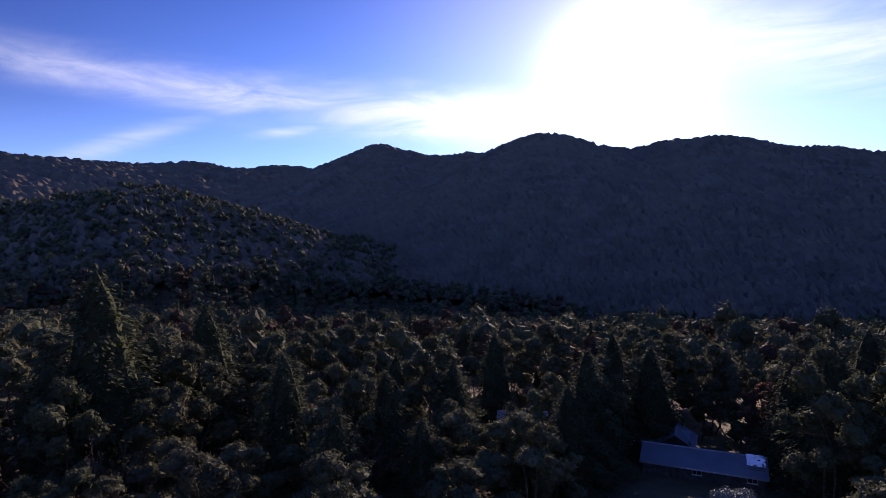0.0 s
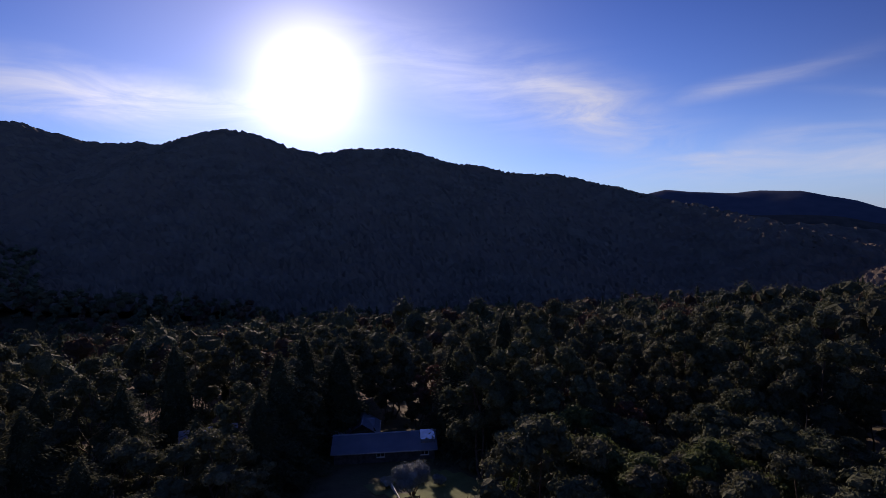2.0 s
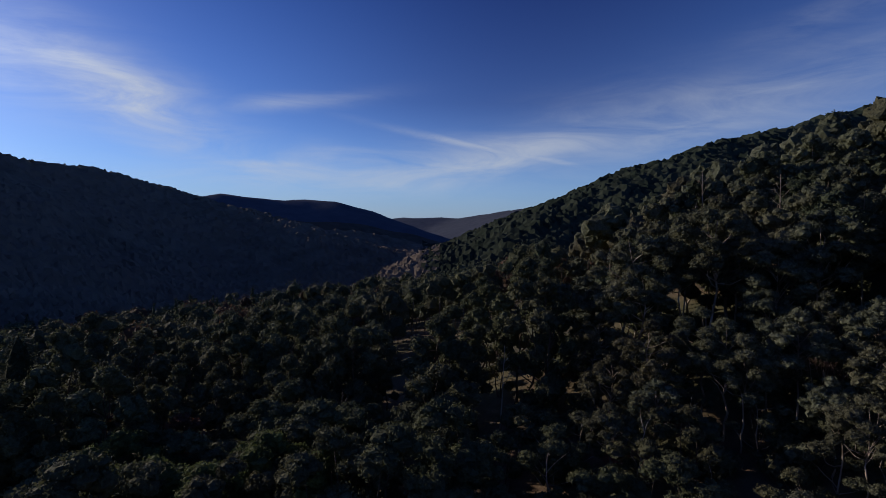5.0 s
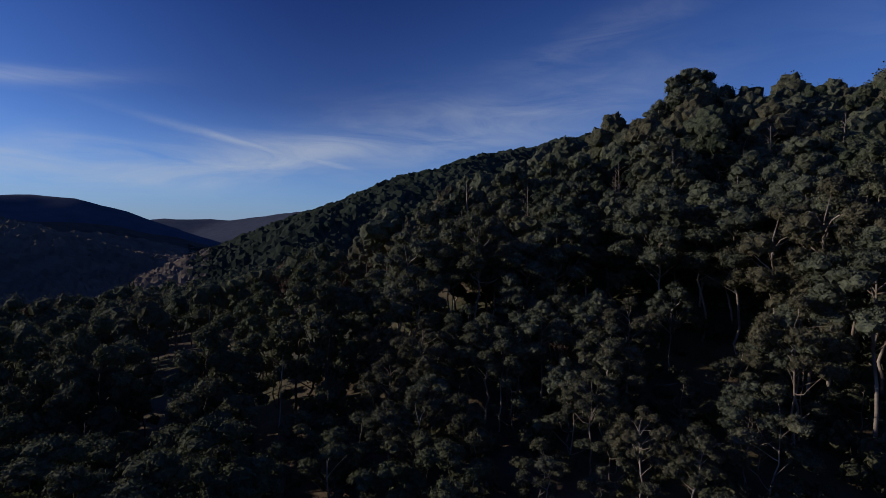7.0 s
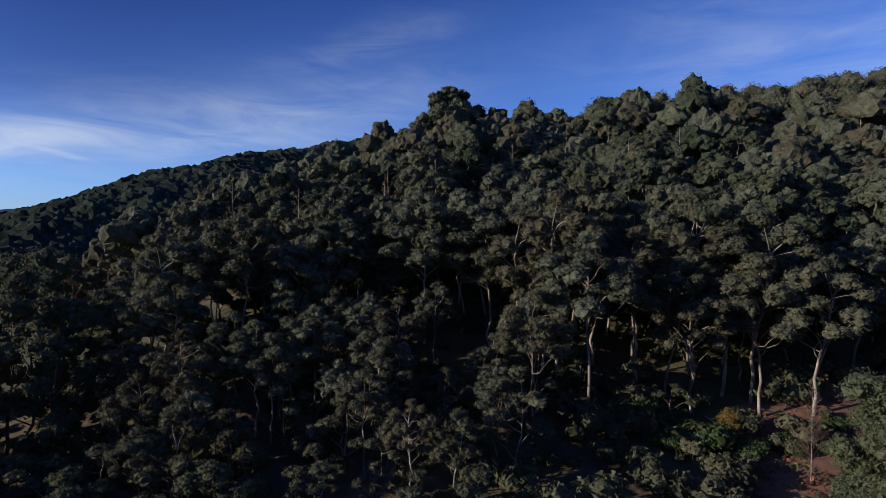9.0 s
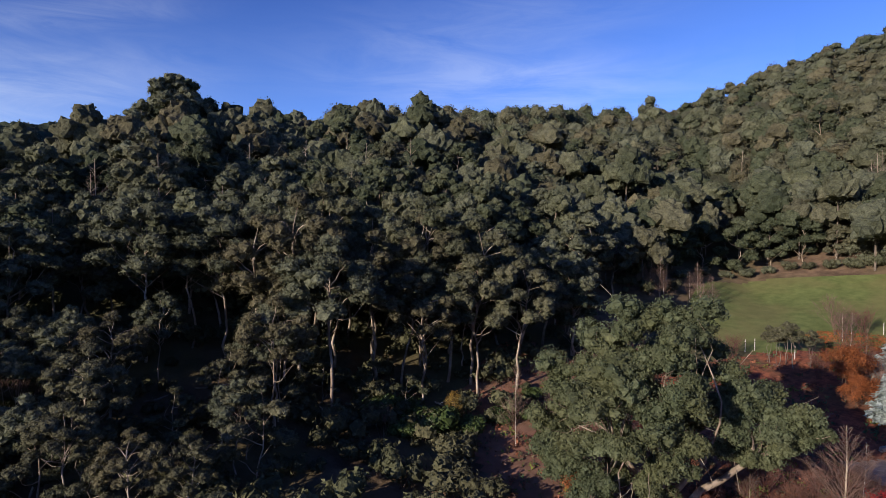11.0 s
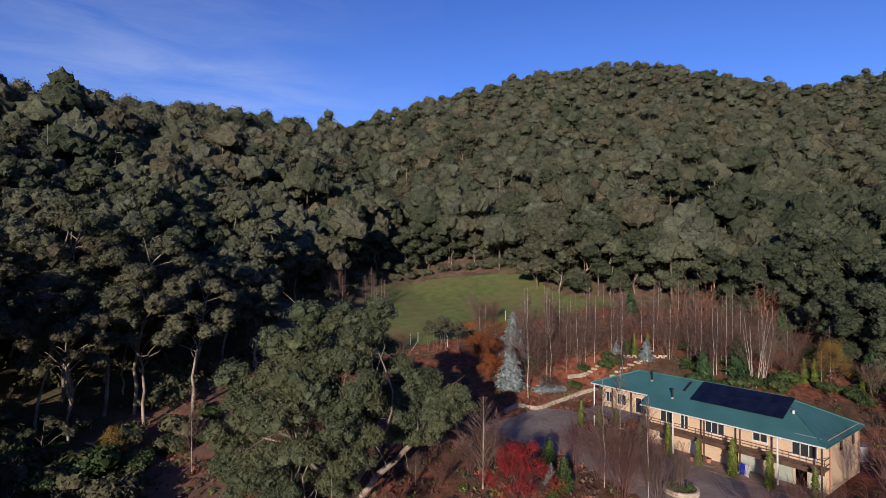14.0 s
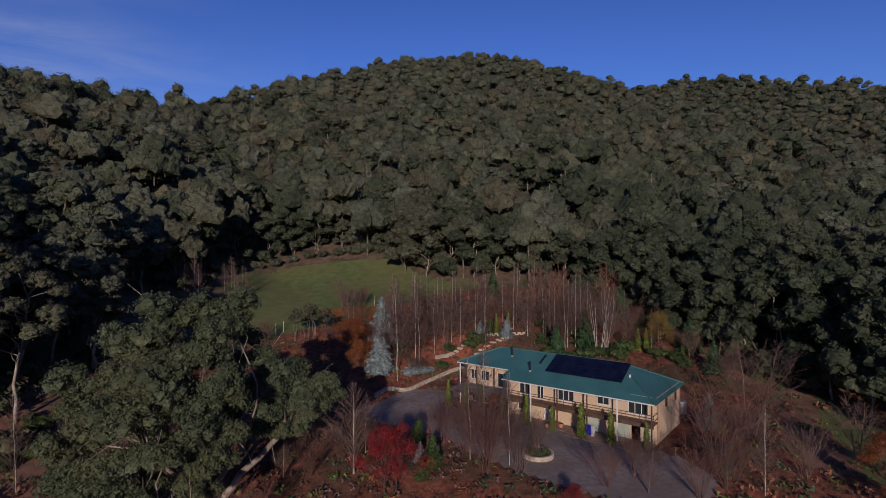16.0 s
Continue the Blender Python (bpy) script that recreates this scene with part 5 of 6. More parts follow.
    part("fascia", box(0.2, -0.35, 2.2, JOG - 0.3, -0.29, 2.66), DARK_TIMBER, deck)
    for z in (3.02, 3.32, 3.62):
        part("rail", box(0.2, -0.38, z, JOG - 0.3, -0.32, z + 0.07), DARK_TIMBER, deck)
    for z in (3.02, 3.62):
        part("rail", box(0.2, -1.86, z, 0.26, -0.38, z + 0.06), DARK_TIMBER, deck)
    for i in range(13):
        part("baluster", box(0.2 + i * 1.55, -0.37, 2.66, 0.25 + i * 1.55, -0.33, 3.66), DARK_TIMBER, deck)
    for i in range(7):
        part("joist", box(1.2 + i * 2.9, -1.88, 2.3, 1.28 + i * 2.9, -0.36, 2.498), DARK_TIMBER, deck)
    for x, light in ((0.4, False), (4.3, True), (8.0, False), (11.9, False), (15.6, True), (19.4, False), (22.3, False), (25.2, False), (28.1, True)):
        far = x > JOG
        top, py = (EAVE + PITCH * SET - 0.1, -SET - 0.2) if far else (EAVE - 0.06, -0.22)
        part("post", box(x - 0.07, py - 0.07, 0.0, x + 0.07, py + 0.07, top, 0.01), WHITE_PAINT if light else DARK_TIMBER, house, "white post" if light else "dark timber post")
    for x0, x1, z0, z1 in up:
        window_set(house, x0, x1, z0, z1, ly if x0 > JOG else wy, 3 if x1 - x0 > 2 else 2, z0 < 2.8)
    for i, (x0, x1, z0, z1) in enumerate(down):
        if i in (0, 2, 3):
            part("door", box(x0, wy - 0.16, z0 + 0.02, x1, wy - 0.1, z1), SAGE_DOOR, house, "pale sage panelled door")
        elif i in (6, 8):
            window_set(house, x0, x1, max(z0, 0.1), z1, ly if x0 > JOG else wy, 2)
        elif i == 5:
            part("door", box(x0, wy - 0.16, z0 + 0.02, x1, wy - 0.1, z1), WHITE_PAINT, house, "white door")
    for y0, y1, z0, z1 in ((-9.8, -8.9, 3.4, 4.6), (-6.0, -5.1, 3.6, 4.6)):
        w = new("window")
        w.parent = house
        part("pane", box(0.45, y0 + 0.06, z0 + 0.06, 0.48, y1 - 0.06, z1 - 0.06), GLASS, w)
        bm = add_box(bmesh.new(), 0.33, y0, z0, 0.52, y0 + 0.06, z1)
        add_box(bm, 0.33, y1 - 0.06, z0, 0.52, y1, z1)
        add_box(bm, 0.33, y0 + 0.06, z1 - 0.06, 0.52, y1 - 0.06, z1)
        add_box(bm, 0.33, y0 + 0.06, z0, 0.52, y1 - 0.06, z0 + 0.06)
        part("window_frame", bm, DARK_TIMBER, w)
    part("downpipe", rod((0.28, -2.1, 0.05), (0.28, -2.1, 5.0), 0.04), TERRACOTTA, house, "tan downpipe")
    part("downpipe", rod((0.28, -11.1, 0.05), (0.28, -11.1, 5.0), 0.04), TERRACOTTA, house, "tan downpipe")
    # on the roof
    tilt = math.atan(PITCH)

    def slope(x, y, lift):
        return Matrix.Translation((x, y, EAVE - y * PITCH + lift)) @ Matrix.Rotation(-tilt, 4, "X")

    def on_roof(name, label, category):
        ob = new(name)
        ob.location, ob.rotation_euler = house.location, house.rotation_euler
        return tagged(ob, label, category)

    arr = on_roof("solar_array", "dark blue-black solar array on the green roof", "solar panels")
    for row in range(2):
        for col in range(10):
            m = slope(4.6 + 1.01 * col, -2.4 - row * 1.745, 0.10)
            p = part("panel", box(0, -1.83, 0, 0.985, 0, 0.035), SOLAR, arr)
            p.matrix_local = m
            part("frame", box(-0.01, -1.84, -0.03, 0.995, 0.01, -0.002), BLACK_METAL, p)
    for k in range(3):
        r = part("rail", box(0, -0.03, -0.1, 10.1, 0.03, -0.035), BLACK_METAL, arr)
        r.matrix_local = slope(4.6, -3.1 - k * 1.1, 0.10)
    for x, y, h in ((20.8, -4.4, 1.2), (16.7, -2.1, 1.1)):
        z = EAVE - y * PITCH
        fl = on_roof("flue", "black steel flue pipe with a cap on the roof", "flue")
        part("pipe", rod((x, y, z - 0.1), (x, y, z + h), 0.11), BLACK_METAL, fl)
        part("cap", rod((x, y, z + h), (x, y, z + h + 0.14), 0.19), BLACK_METAL, fl)
        part("collar", rod((x, y, z - 0.1), (x, y, z + 0.12), 0.2), GALV, fl)
    strip = on_roof("roof_window", "narrow dark strip of roof glazing", "skylight")
    s = part("glazing", box(0, -2.0, 0, 0.32, 0, 0.05), BLACK_METAL, strip)
    s.matrix_local = slope(15.9, -3.6, 0.06)
    vent = on_roof("roof_vent", "small white roof vent beside the solar array", "vent")
    z = EAVE + 3.6 * PITCH
    part("cowl", rod((4.0, -3.6, z), (4.0, -3.6, z + 0.25), 0.12), WHITE_PAINT, vent)
    part("top", rod((4.0, -3.6, z + 0.25), (4.0, -3.6, z + 0.33), 0.16), WHITE_PAINT, vent)
    return house


house = make_house()


def yard_place(ob, u, v, z=0.13):
    """Set a thing on the yard by the house's own measures."""
    ob.location = (*house_xy(u, v), z)
    ob.rotation_euler = house.rotation_euler
    return ob


def yard_things():
    apron = yard_place(new("paved_apron"), 0, 0, 0.13)
    tagged(apron, "reddish paved apron before the lower doors", "paving", kind="structure")
    part("slab", box(0.4, -1.9, -0.05, 10.5, 1.6, 0.03), PAVING, apron)
    part("slab", box(10.6, -1.9, -0.05, 20.4, 0.4, 0.03), PAVING, apron)
    # blue and white cloth on a clothes airer
    airer = yard_place(new("clothes_airer"), 7.0, 0.4, 0.16)
    tagged(airer, "airing rack hung with bright blue and white cloth", "clothes airer")
    for x in (0, 1.0):
        part("leg", rod((x, 0, 0), (x, 0.5, 1.25), 0.02), GALV, airer)
        part("leg", rod((x, 0.5, 0), (x, 0, 1.25), 0.02), GALV, airer)
    part("bar", rod((0, 0.25, 1.2), (1.0, 0.25, 1.2), 0.02), GALV, airer)
    for name, mat, x0, x1, y, zlow in (("blue_sheet", BLUE_CLOTH, 0.25, 1.0, 0.30, 0.1), ("white_sheet", WHITE_CLOTH, -0.05, 0.4, 0.33, 0.02)):
        bm = bmesh.new()
        n = 10
        rows = []
        for i in range(n + 1):
            k = i / n
            fold = 0.05 * math.sin(k * 19)
            rows.append([bm.verts.new((x0 + (x1 - x0) * k, y + fold * s + 0.12 * s, 1.22 - (1.22 - zlow) * s)) for s in (0, 0.5, 1)])
        for a, b in zip(rows, rows[1:]):
            for j in range(2):
                bm.faces.new((a[j], b[j], b[j + 1], a[j + 1]))
        bmesh.ops.solidify(bm, geom=bm.faces[:], thickness=0.015)
        part(name, bm, mat, airer)
    for u, v in ((11.6, 0.7), (12.3, 0.9), (13.0, -0.3)):
        pot = yard_place(new("plant_pot"), u, v, 0.15)
        tagged(pot, "terracotta plant pot on the paving", "pot", "pots by the house")
        bm = bmesh.new()
        bmesh.ops.create_cone(bm, cap_ends=True, segments=14, radius1=0.22, radius2=0.32, depth=0.5, matrix=Matrix.Translation((0, 0, 0.25)))
        part("body", bm, TERRACOTTA, pot)
        part("soil", rod((0, 0, 0.45), (0, 0, 0.505), 0.28, 12), DARK_BARK, pot)
    tank = yard_place(new("water_tank"), 1.5, 16.0, 0.2)
    tank.location.z = ground_at(*house_xy(1.5, 16.0))
    tagged(tank, "small pale steel tank behind the house", "tank")
    part("body", rod((0, 0, 0), (0, 0, 1.7), 0.8, 20), GALV, tank)
    part("lid", rod((0, 0, 1.7), (0, 0, 1.8), 0.84, 20), GALV, tank)
    # round stone planter
    cx, cy = -23.8, -54.4
    ring = new("round_planter")
    ring.location = (cx, cy, 0.13)
    tagged(ring, "round pale stone planter in the gravel drive", "planter")
    rng = random.Random(4)
    for course in range(2):
        for i in range(26):
            a = (i + 0.5 * course) / 26 * 2 * math.pi
            b = box(-0.2, -0.14, 0, 0.2, 0.14, 0.24 + rng.uniform(-0.02, 0.02), 0.03)
            p = part("stone", b, STONE, ring)
            p.location = (math.cos(a) * 1.55, math.sin(a) * 1.55, 0.25 * course - 0.02)
            p.rotation_euler = (0, 0, a + math.pi / 2)
    part("soil", rod((0, 0, 0.0), (0, 0, 0.42), 1.45, 24), DARK_BARK, ring)


yard_things()


def stone_wall(name, label, points, tall, seed):
    """A dry stone wall along a line: single stones in courses."""
    rng = random.Random(seed)
    p = [Vector(q) for q in points]
    wall = new(name)
    wall.location = (p[0].x, p[0].y, ground_at(p[0].x, p[0].y))
    tagged(wall, label, "wall")
    shapes = []
    for i in range(5):
        b = box(-0.33, -0.22, 0, 0.33, 0.22, 0.34, 0.06)
        for v in b.verts:
            v.co += Vector((rng.uniform(-0.03, 0.03), rng.uniform(-0.03, 0.03), rng.uniform(-0.02, 0.02)))
        me = bpy.data.meshes.new("stone")
        b.to_mesh(me)
        b.free()
        me.materials.append(STONE)
        shapes.append(me)
    courses = max(1, round(tall / 0.33))
    for a, b in zip(p, p[1:]):
        n = max(1, int((b - a).length / 0.68))
        for k in range(n):
            for c in range(courses):
                q = a + (b - a) * ((k + 0.5 * (c % 2)) / n)
                st = new("stone", shapes[rng.randrange(5)])
                st.parent = wall
                st.location = Vector((q.x, q.y, ground_at(q.x, q.y) - 0.1 + 0.33 * c)) - wall.location
                st.rotation_euler = (0, 0, math.atan2((b - a).y, (b - a).x) + rng.uniform(-0.12, 0.12))


def smooth_line(points, n=6):
    p, out = np.array(points, float), []
    for i in range(len(p) - 1):
        a, b, c, d = p[max(i - 1, 0)], p[i], p[i + 1], p[min(i + 2, len(p) - 1)]
        for k in np.linspace(0, 1, n, endpoint=False):
            out.append(0.5 * (2 * b + (c - a) * k + (2 * a - 5 * b + 4 * c - d) * k * k + (3 * b - a - 3 * c + d) * k ** 3))
    out.append(p[-1])
    return [tuple(q) for q in out]


stone_wall("stone_wall", "low pale sandstone retaining wall along the gravel drive", smooth_line([(-9.5, -81.5), (-11.8, -83.8), (-14.7, -83.8), (-18, -86.8), (-21.6, -90.1), (-25.3, -93.2), (-30, -95.5), (-36, -95.5)]), 0.7, 5)
stone_wall("stone_wall", "low pale sandstone terrace wall in the garden behind", smooth_line([(-22, -94.5), (-24.3, -95.8), (-29, -98), (-34, -98.2), (-40, -97)]), 0.7, 6)

# ---- garden ----


def bare_thing(name, label, group, args, bark, twig):
    """A leafless tree: its stems and its twigs."""
    wood, fine = bare_parts(*args)
    ob = new(name)
    tagged(ob, label, "tree", group)
    if 1 < len(wood) <= 6:
        for piece in wood:
            new("stem", mesh_data("stem", [piece], [bark], True)).parent = ob
    else:
        new("trunk", mesh_data("trunk", wood, [bark], True)).parent = ob
    tagged(new("crown", mesh_data("crown", fine, [twig], True)), "bare twiggy crown").parent = ob
    return ob


# boughs of the spreading gum: towards the house, towards the valley, height, radius
SPREAD = ((2.9, -0.5, 19.0, 3.4), (-2.0, 0.5, 17.8, 3.2), (6.4, 1.0, 16.4, 3.8), (9.0, 0.0, 13.2, 3.6), (10.2, 2.0, 9.4, 3.0), (3.0, 4.4, 14.6, 3.8), (0.4, 5.6, 11.0, 3.0), (6.4, 4.8, 10.6, 3.6), (3.4, 6.0, 7.4, 2.8), (8.0, 4.6, 6.6, 2.6),
          (-5.1, -3.6, 13.9, 2.9), (-8.3, -3.5, 11.6, 2.7), (-11.1, -2.8, 10.7, 2.3), (-5.9, -0.8, 9.9, 2.7), (-8.7, -1.5, 9.4, 2.3), (-12.2, -3.0, 9.5, 1.9), (-2.6, 4.6, 13.8, 2.4), (1.5, -4.0, 14.5, 4.0), (6.5, -4.0, 11.5, 4.0), (-1.5, -7.6, 8.9, 3.1),
          (-1.6, 6.0, 7.4, 1.9), (11.6, 1.0, 6.4, 2.2), (9.6, 3.2, 3.6, 2.4), (6.4, 5.2, 3.4, 2.3), (11.4, 0.6, 3.2, 1.9), (4.2, 6.4, 4.2, 2.0), (5.0, -1.0, 6.0, 3.0), (-3.4, 4.6, 8.6, 2.0), (-5.2, -1.4, 7.0, 1.8), (-7.6, -2.1, 7.4, 1.9),
          (-9.8, -2.4, 7.9, 1.7), (0.4, 6.6, 5.0, 2.0), (2.6, 6.8, 2.6, 1.7), (-0.6, 3.0, 15.6, 2.6), (4.8, 2.6, 12.8, 3.0))


def spreading_parts(seed):
    """A great gum forked low into five leaning stems, each bearing several boughs."""
    rng = np.random.RandomState(seed)
    wood, forks = [], [np.array(p) for p in ((4.5, 1.5, 6.0), (1.0, 2.0, 8.5), (-3.4, 0.6, 6.0), (-7.4, -1.0, 7.0), (1.5, -2.0, 7.5))]
    for i, f in enumerate(forks):
        wood.append(limb(rng, (0.25 * (i - 2.0), 0.1, -0.8), f, 0.42, 0.26, 0.05, 6, 9))
    for x, y, z, r in SPREAD:
        c = np.array([x, y, z])
        f = min(forks, key=lambda q: np.linalg.norm((q - c) * [1, 1, 0.4]))
        wood.append(limb(rng, f, c + [0, 0, 0.4 * r], 0.13, 0.04, 0.09, 6, 7))
        for _ in range(4):
            d = rng.normal(size=3) * 0.6 * r
            wood.append(limb(rng, f + (c - f) * rng.uniform(0.5, 0.9), c + d, 0.045, 0.015, 0.1, 4, 5))
    boughs = [(x + rng.normal() * 0.46 * r * (k > 0), y + rng.normal() * 0.46 * r * (k > 0), z + rng.normal() * 0.36 * r * (k > 0), r * (0.62, 0.58, 0.54, 0.5, 0.46, 0.42)[k]) for x, y, z, r in SPREAD for k in range(6)]
    return [(*w, 0) for w in wood], billow_crown(rng, boughs, 8, 60, 0.16, 0.9, ICO_1, -0.4, 0.62, 0.06, 0.5, fill=0.44)


def garden():
    made = []

    def kinds(n, make):
        k = [make(i) for i in range(n)]
        made.extend(k)
        return k

    rng = random.Random(9)
    birch = kinds(4, lambda i: bare_thing("birch_tree", "leafless white-stemmed birch in the garden", "birches of the garden", (400 + i, 12, 2.2, 1, 60, 6, 0.005, 1.25, 0.14, 0.016), BIRCH_BARK, TWIG))
    clump = kinds(2, lambda i: bare_thing("birch_clump", "many-stemmed leafless birch behind the house", "birches of the garden", (410 + i, 12, 3.2, 6, 66, 5, 0.012, 1.4, 0.2, 0.013), BIRCH_BARK, TWIG))
    bare = kinds(3, lambda i: bare_thing("bare_tree", "leafless spreading brown garden tree", "bare trees of the garden", (420 + i, 9, 3.6, 2, 60, 6, 0.013, 1.15, 0.16, 0.013), TWIG, TWIG))
    upright = kinds(1, lambda i: bare_thing("bare_tree", "leafless upright pale-stemmed tree beside the red maple", "bare trees of the garden", (428, 9.6, 2.6, 1, 90, 6, 0.013, 1.2, 0.14, 0.014), GUM_BARK, TWIG))
    thicket = kinds(3, lambda i: bare_thing("bare_shrub", "leafless upright brown twiggy shrub", "bare shrubs of the garden", (430 + i, 5.2, 2.8, 12, 84, 5, 0.008, 1.5, 0.1, 0.012), (RED_TWIG, TWIG, RED_TWIG)[i], (RED_TWIG, TWIG, RED_TWIG)[i]))
    rust = kinds(2, lambda i: tree_thing("larch_tree", *bare_parts(440 + i, 12.5, 2.4, 3, 54, 6, 0.012, 1.0, 0.3, 0.012), TWIG, RUST_TWIG, "bare pale-stemmed tree with rusty orange twigs", group="rusty trees of the garden"))
    pencil = kinds(2, lambda i: tree_thing("pencil_cypress", *conifer_parts(450 + i, 4.2, 0.42, 1300, 0.15, 0.02, 0.12, 0.35), DARK_BARK, CYPRESS_LEAF, "narrow yellow-green pencil cypress by the house", group="pencil cypresses"))
    cone = kinds(1, lambda i: tree_thing("cypress_bush", *conifer_parts(455, 3.3, 0.85, 1300, 0.16, 0.01, 0.1, 0.5), DARK_BARK, GREEN_LEAF, "small bright green cone-shaped conifer", group="green cones"))
    spruce = kinds(1, lambda i: tree_thing("blue_spruce", *conifer_parts(460, 8.2, 2.5, 3000, 0.34, 0.05, 0.3, 0.9), DARK_BARK, BLUE_LEAF, "silver-blue spruce beside the drive", group="blue spruces"))
    fir = kinds(2, lambda i: tree_thing("fir_tree", *conifer_parts(465 + i, 8, 2.2, 2200, 0.34, 0.08, 0.3, 0.85), DARK_BARK, FIR_LEAF, "young green fir at the garden's edge", group="green firs"))
    bush = kinds(3, lambda i: tree_thing("garden_bush", *shrub_parts(470 + i, 1.8, 1.4, 8, 80, 0.17), DARK_BARK, GREEN_LEAF, "rounded green garden bush", "bush", "green bushes"))
    pale = kinds(1, lambda i: tree_thing("juniper_bush", *shrub_parts(475, 1.4, 2.2, 10, 90, 0.2), DARK_BARK, BLUE_LEAF, "spreading blue-grey juniper above the wall", "bush"))
    red = kinds(1, lambda i: tree_thing("red_maple", *open_gum_parts(480, 7.0, 3.2, 10, 7, 32, 0.08, 0.1, (0.4, 0.8), 0.0, 2, 1.0, 0), DARK_BARK, RED_LEAF, "vivid red autumn maple among bare shrubs"))
    orange = kinds(2, lambda i: tree_thing("orange_maple", *open_gum_parts(485 + i, 6.0, 2.8, 7, 7, 40, 0.1, 0.1, (0.4, 0.8), 0.0, 2, 1.0, 0), DARK_BARK, ORANGE_LEAF, "orange autumn maple near the lawn", group="orange maples"))
    yellow = kinds(1, lambda i: tree_thing("yellow_tree", *open_gum_parts(490, 7.4, 2.6, 8, 6, 26, 0.085, 0.12, (0.4, 0.8), 0.0, 2, 1.0, 0), DARK_BARK, YELLOW_LEAF, "thin yellow-leaved autumn tree", group="yellow trees"))
    big = kinds(1, lambda i: tree_thing("spreading_gum", *spreading_parts(500), GUM_BARK, OLIVE_LEAF, "large spreading gum with a dense olive crown by the house"))
    sapling = kinds(2, lambda i: tree_thing("young_gum", *billow_gum(505 + i, 7, 1.7, 6, 6, 40, 0.12, 0.55, 0.8, trunks=2, core=0.6, sides=5, fill=0.45, stem=0.008), MID_BARK, GUM_LEAF, "thin-stemmed young gum beside the lawn", group="young gums by the lawn"))

    def put(kind, x, y, k=1.0, turn=None, stretch=1.0):
        ob = plant(kind, x, y, k, rng.uniform(0, 6.28) if turn is None else turn)
        ob.scale.z = k * stretch
        return ob

    put(big[0], *at(170.2, 54.5), 0.93, 0.0)
    for x, y, h in ((-13.7, -86.7, 17.5), (-17.6, -91.7, 15.4), (-18.4, -92.3, 14), (-21.8, -95.4, 8.6), (-24.3, -98.2, 12.5), (-25.9, -98.8, 13.4), (-27.5, -98.6, 12.2), (-31.4, -101.4, 11.9), (-33.4, -101.6, 11.2),
                    (-38.4, -105.1, 10.5), (-38.8, -100.2, 11.1), (-42.1, -89.0, 10.8), (-43.4, -87.2, 13.1), (-45.8, -88.1, 13.5), (-44.5, -88.6, 12), (-58.1, -83.6, 7.6), (-60.9, -85.5, 8.4),
                    (-5.9, -60.7, 7), (-16.5, -55.5, 11), (23.0, -121, 10), (25.5, -124, 11), (21.5, -117, 9), (-42.0, -42.8, 8), (-18.5, -57.0, 12), (-20.0, -53.0, 9.5), (-22.8, -60.5, 8), (-41.2, -42.0, 8), (20.5, -60, 11), (22, -57.5, 9), (12.5, -41.5, 7), (26.8, -58.9, 10), (-15, -100, 10), (-8, -103, 9), (-34, -108, 11), (-48, -104, 11),
                    (-52, -98, 12), (-29, -107, 11), (-20, -103, 12), (-35, -106, 10), (-41, -104, 12), (-44, -95, 11), (-40, -96, 10), (-47, -92, 12), (-49, -90, 11), (-54, -92, 10), (-57, -90, 9), (-31, -94, 9), (-63, -88, 9),
                    (-16, -95, 10), (-13, -96, 9), (-24, -102, 11), (-36, -110, 11), (-42, -108, 11), (-46, -106, 12)):
        put(birch[rng.randrange(4)], x, y, h / 12)
    for x, y, h in ((13.5, -127, 7), (15, -124, 6), (17, -131, 8), (18, -127, 7), (16, -128, 7.5), (14.5, -130, 6.5)):
        put(birch[rng.randrange(4)], x, y, h / 12)
    # the thin wood between the wall and the forest
    for i in range(62):
        b, d = rng.uniform(183, 220), rng.uniform(99, 128)
        x, y = at(b, d)
        p = np.array([x]), np.array([y])
        if inside(LAWN, *p, 1.0)[0] or inside(DRIVE, *p, 3.0)[0] or abs(-(x - HOUSE.x) * ALONG.y + (y - HOUSE.y) * ALONG.x) < 13 and d < 104:
            continue
        if i % 3 == 1:
            put(birch[rng.randrange(4)], x, y, rng.uniform(0.5, 0.95))
        else:
            put((thicket + bare)[rng.randrange(6)], x, y, rng.uniform(0.55, 1.0))
    put(upright[0], -4.3, -56.6, 1.0)
    for x, y, k in ((-1.0, -60, 0.5), (1.5, -62, 0.6), (-2.5, -63, 0.55), (3.5, -60, 0.5), (0.2, -57, 0.45), (-6.5, -63.5, 0.55), (-3.2, -59.5, 0.4), (5.0, -63.5, 0.6), (-5.2, -66, 0.5), (-0.5, -66, 0.6)):
        put(thicket[0], x, y, k)
    put(upright[0], 2.7, -57.7, 0.45)
    put(clump[0], -47.5, -83.2, 1.0)
    put(clump[1], -50.0, -85.0, 0.9)
    for x, y, h in ((-50.6, -53.6, 11.5), (-23.8, -54.6, 5.5), (-7.2, -119, 7.5), (-56, -45, 7), (3, -62, 7), (-30, -44, 5)):
        put(bare[rng.randrange(3)], x, y, h / 9)
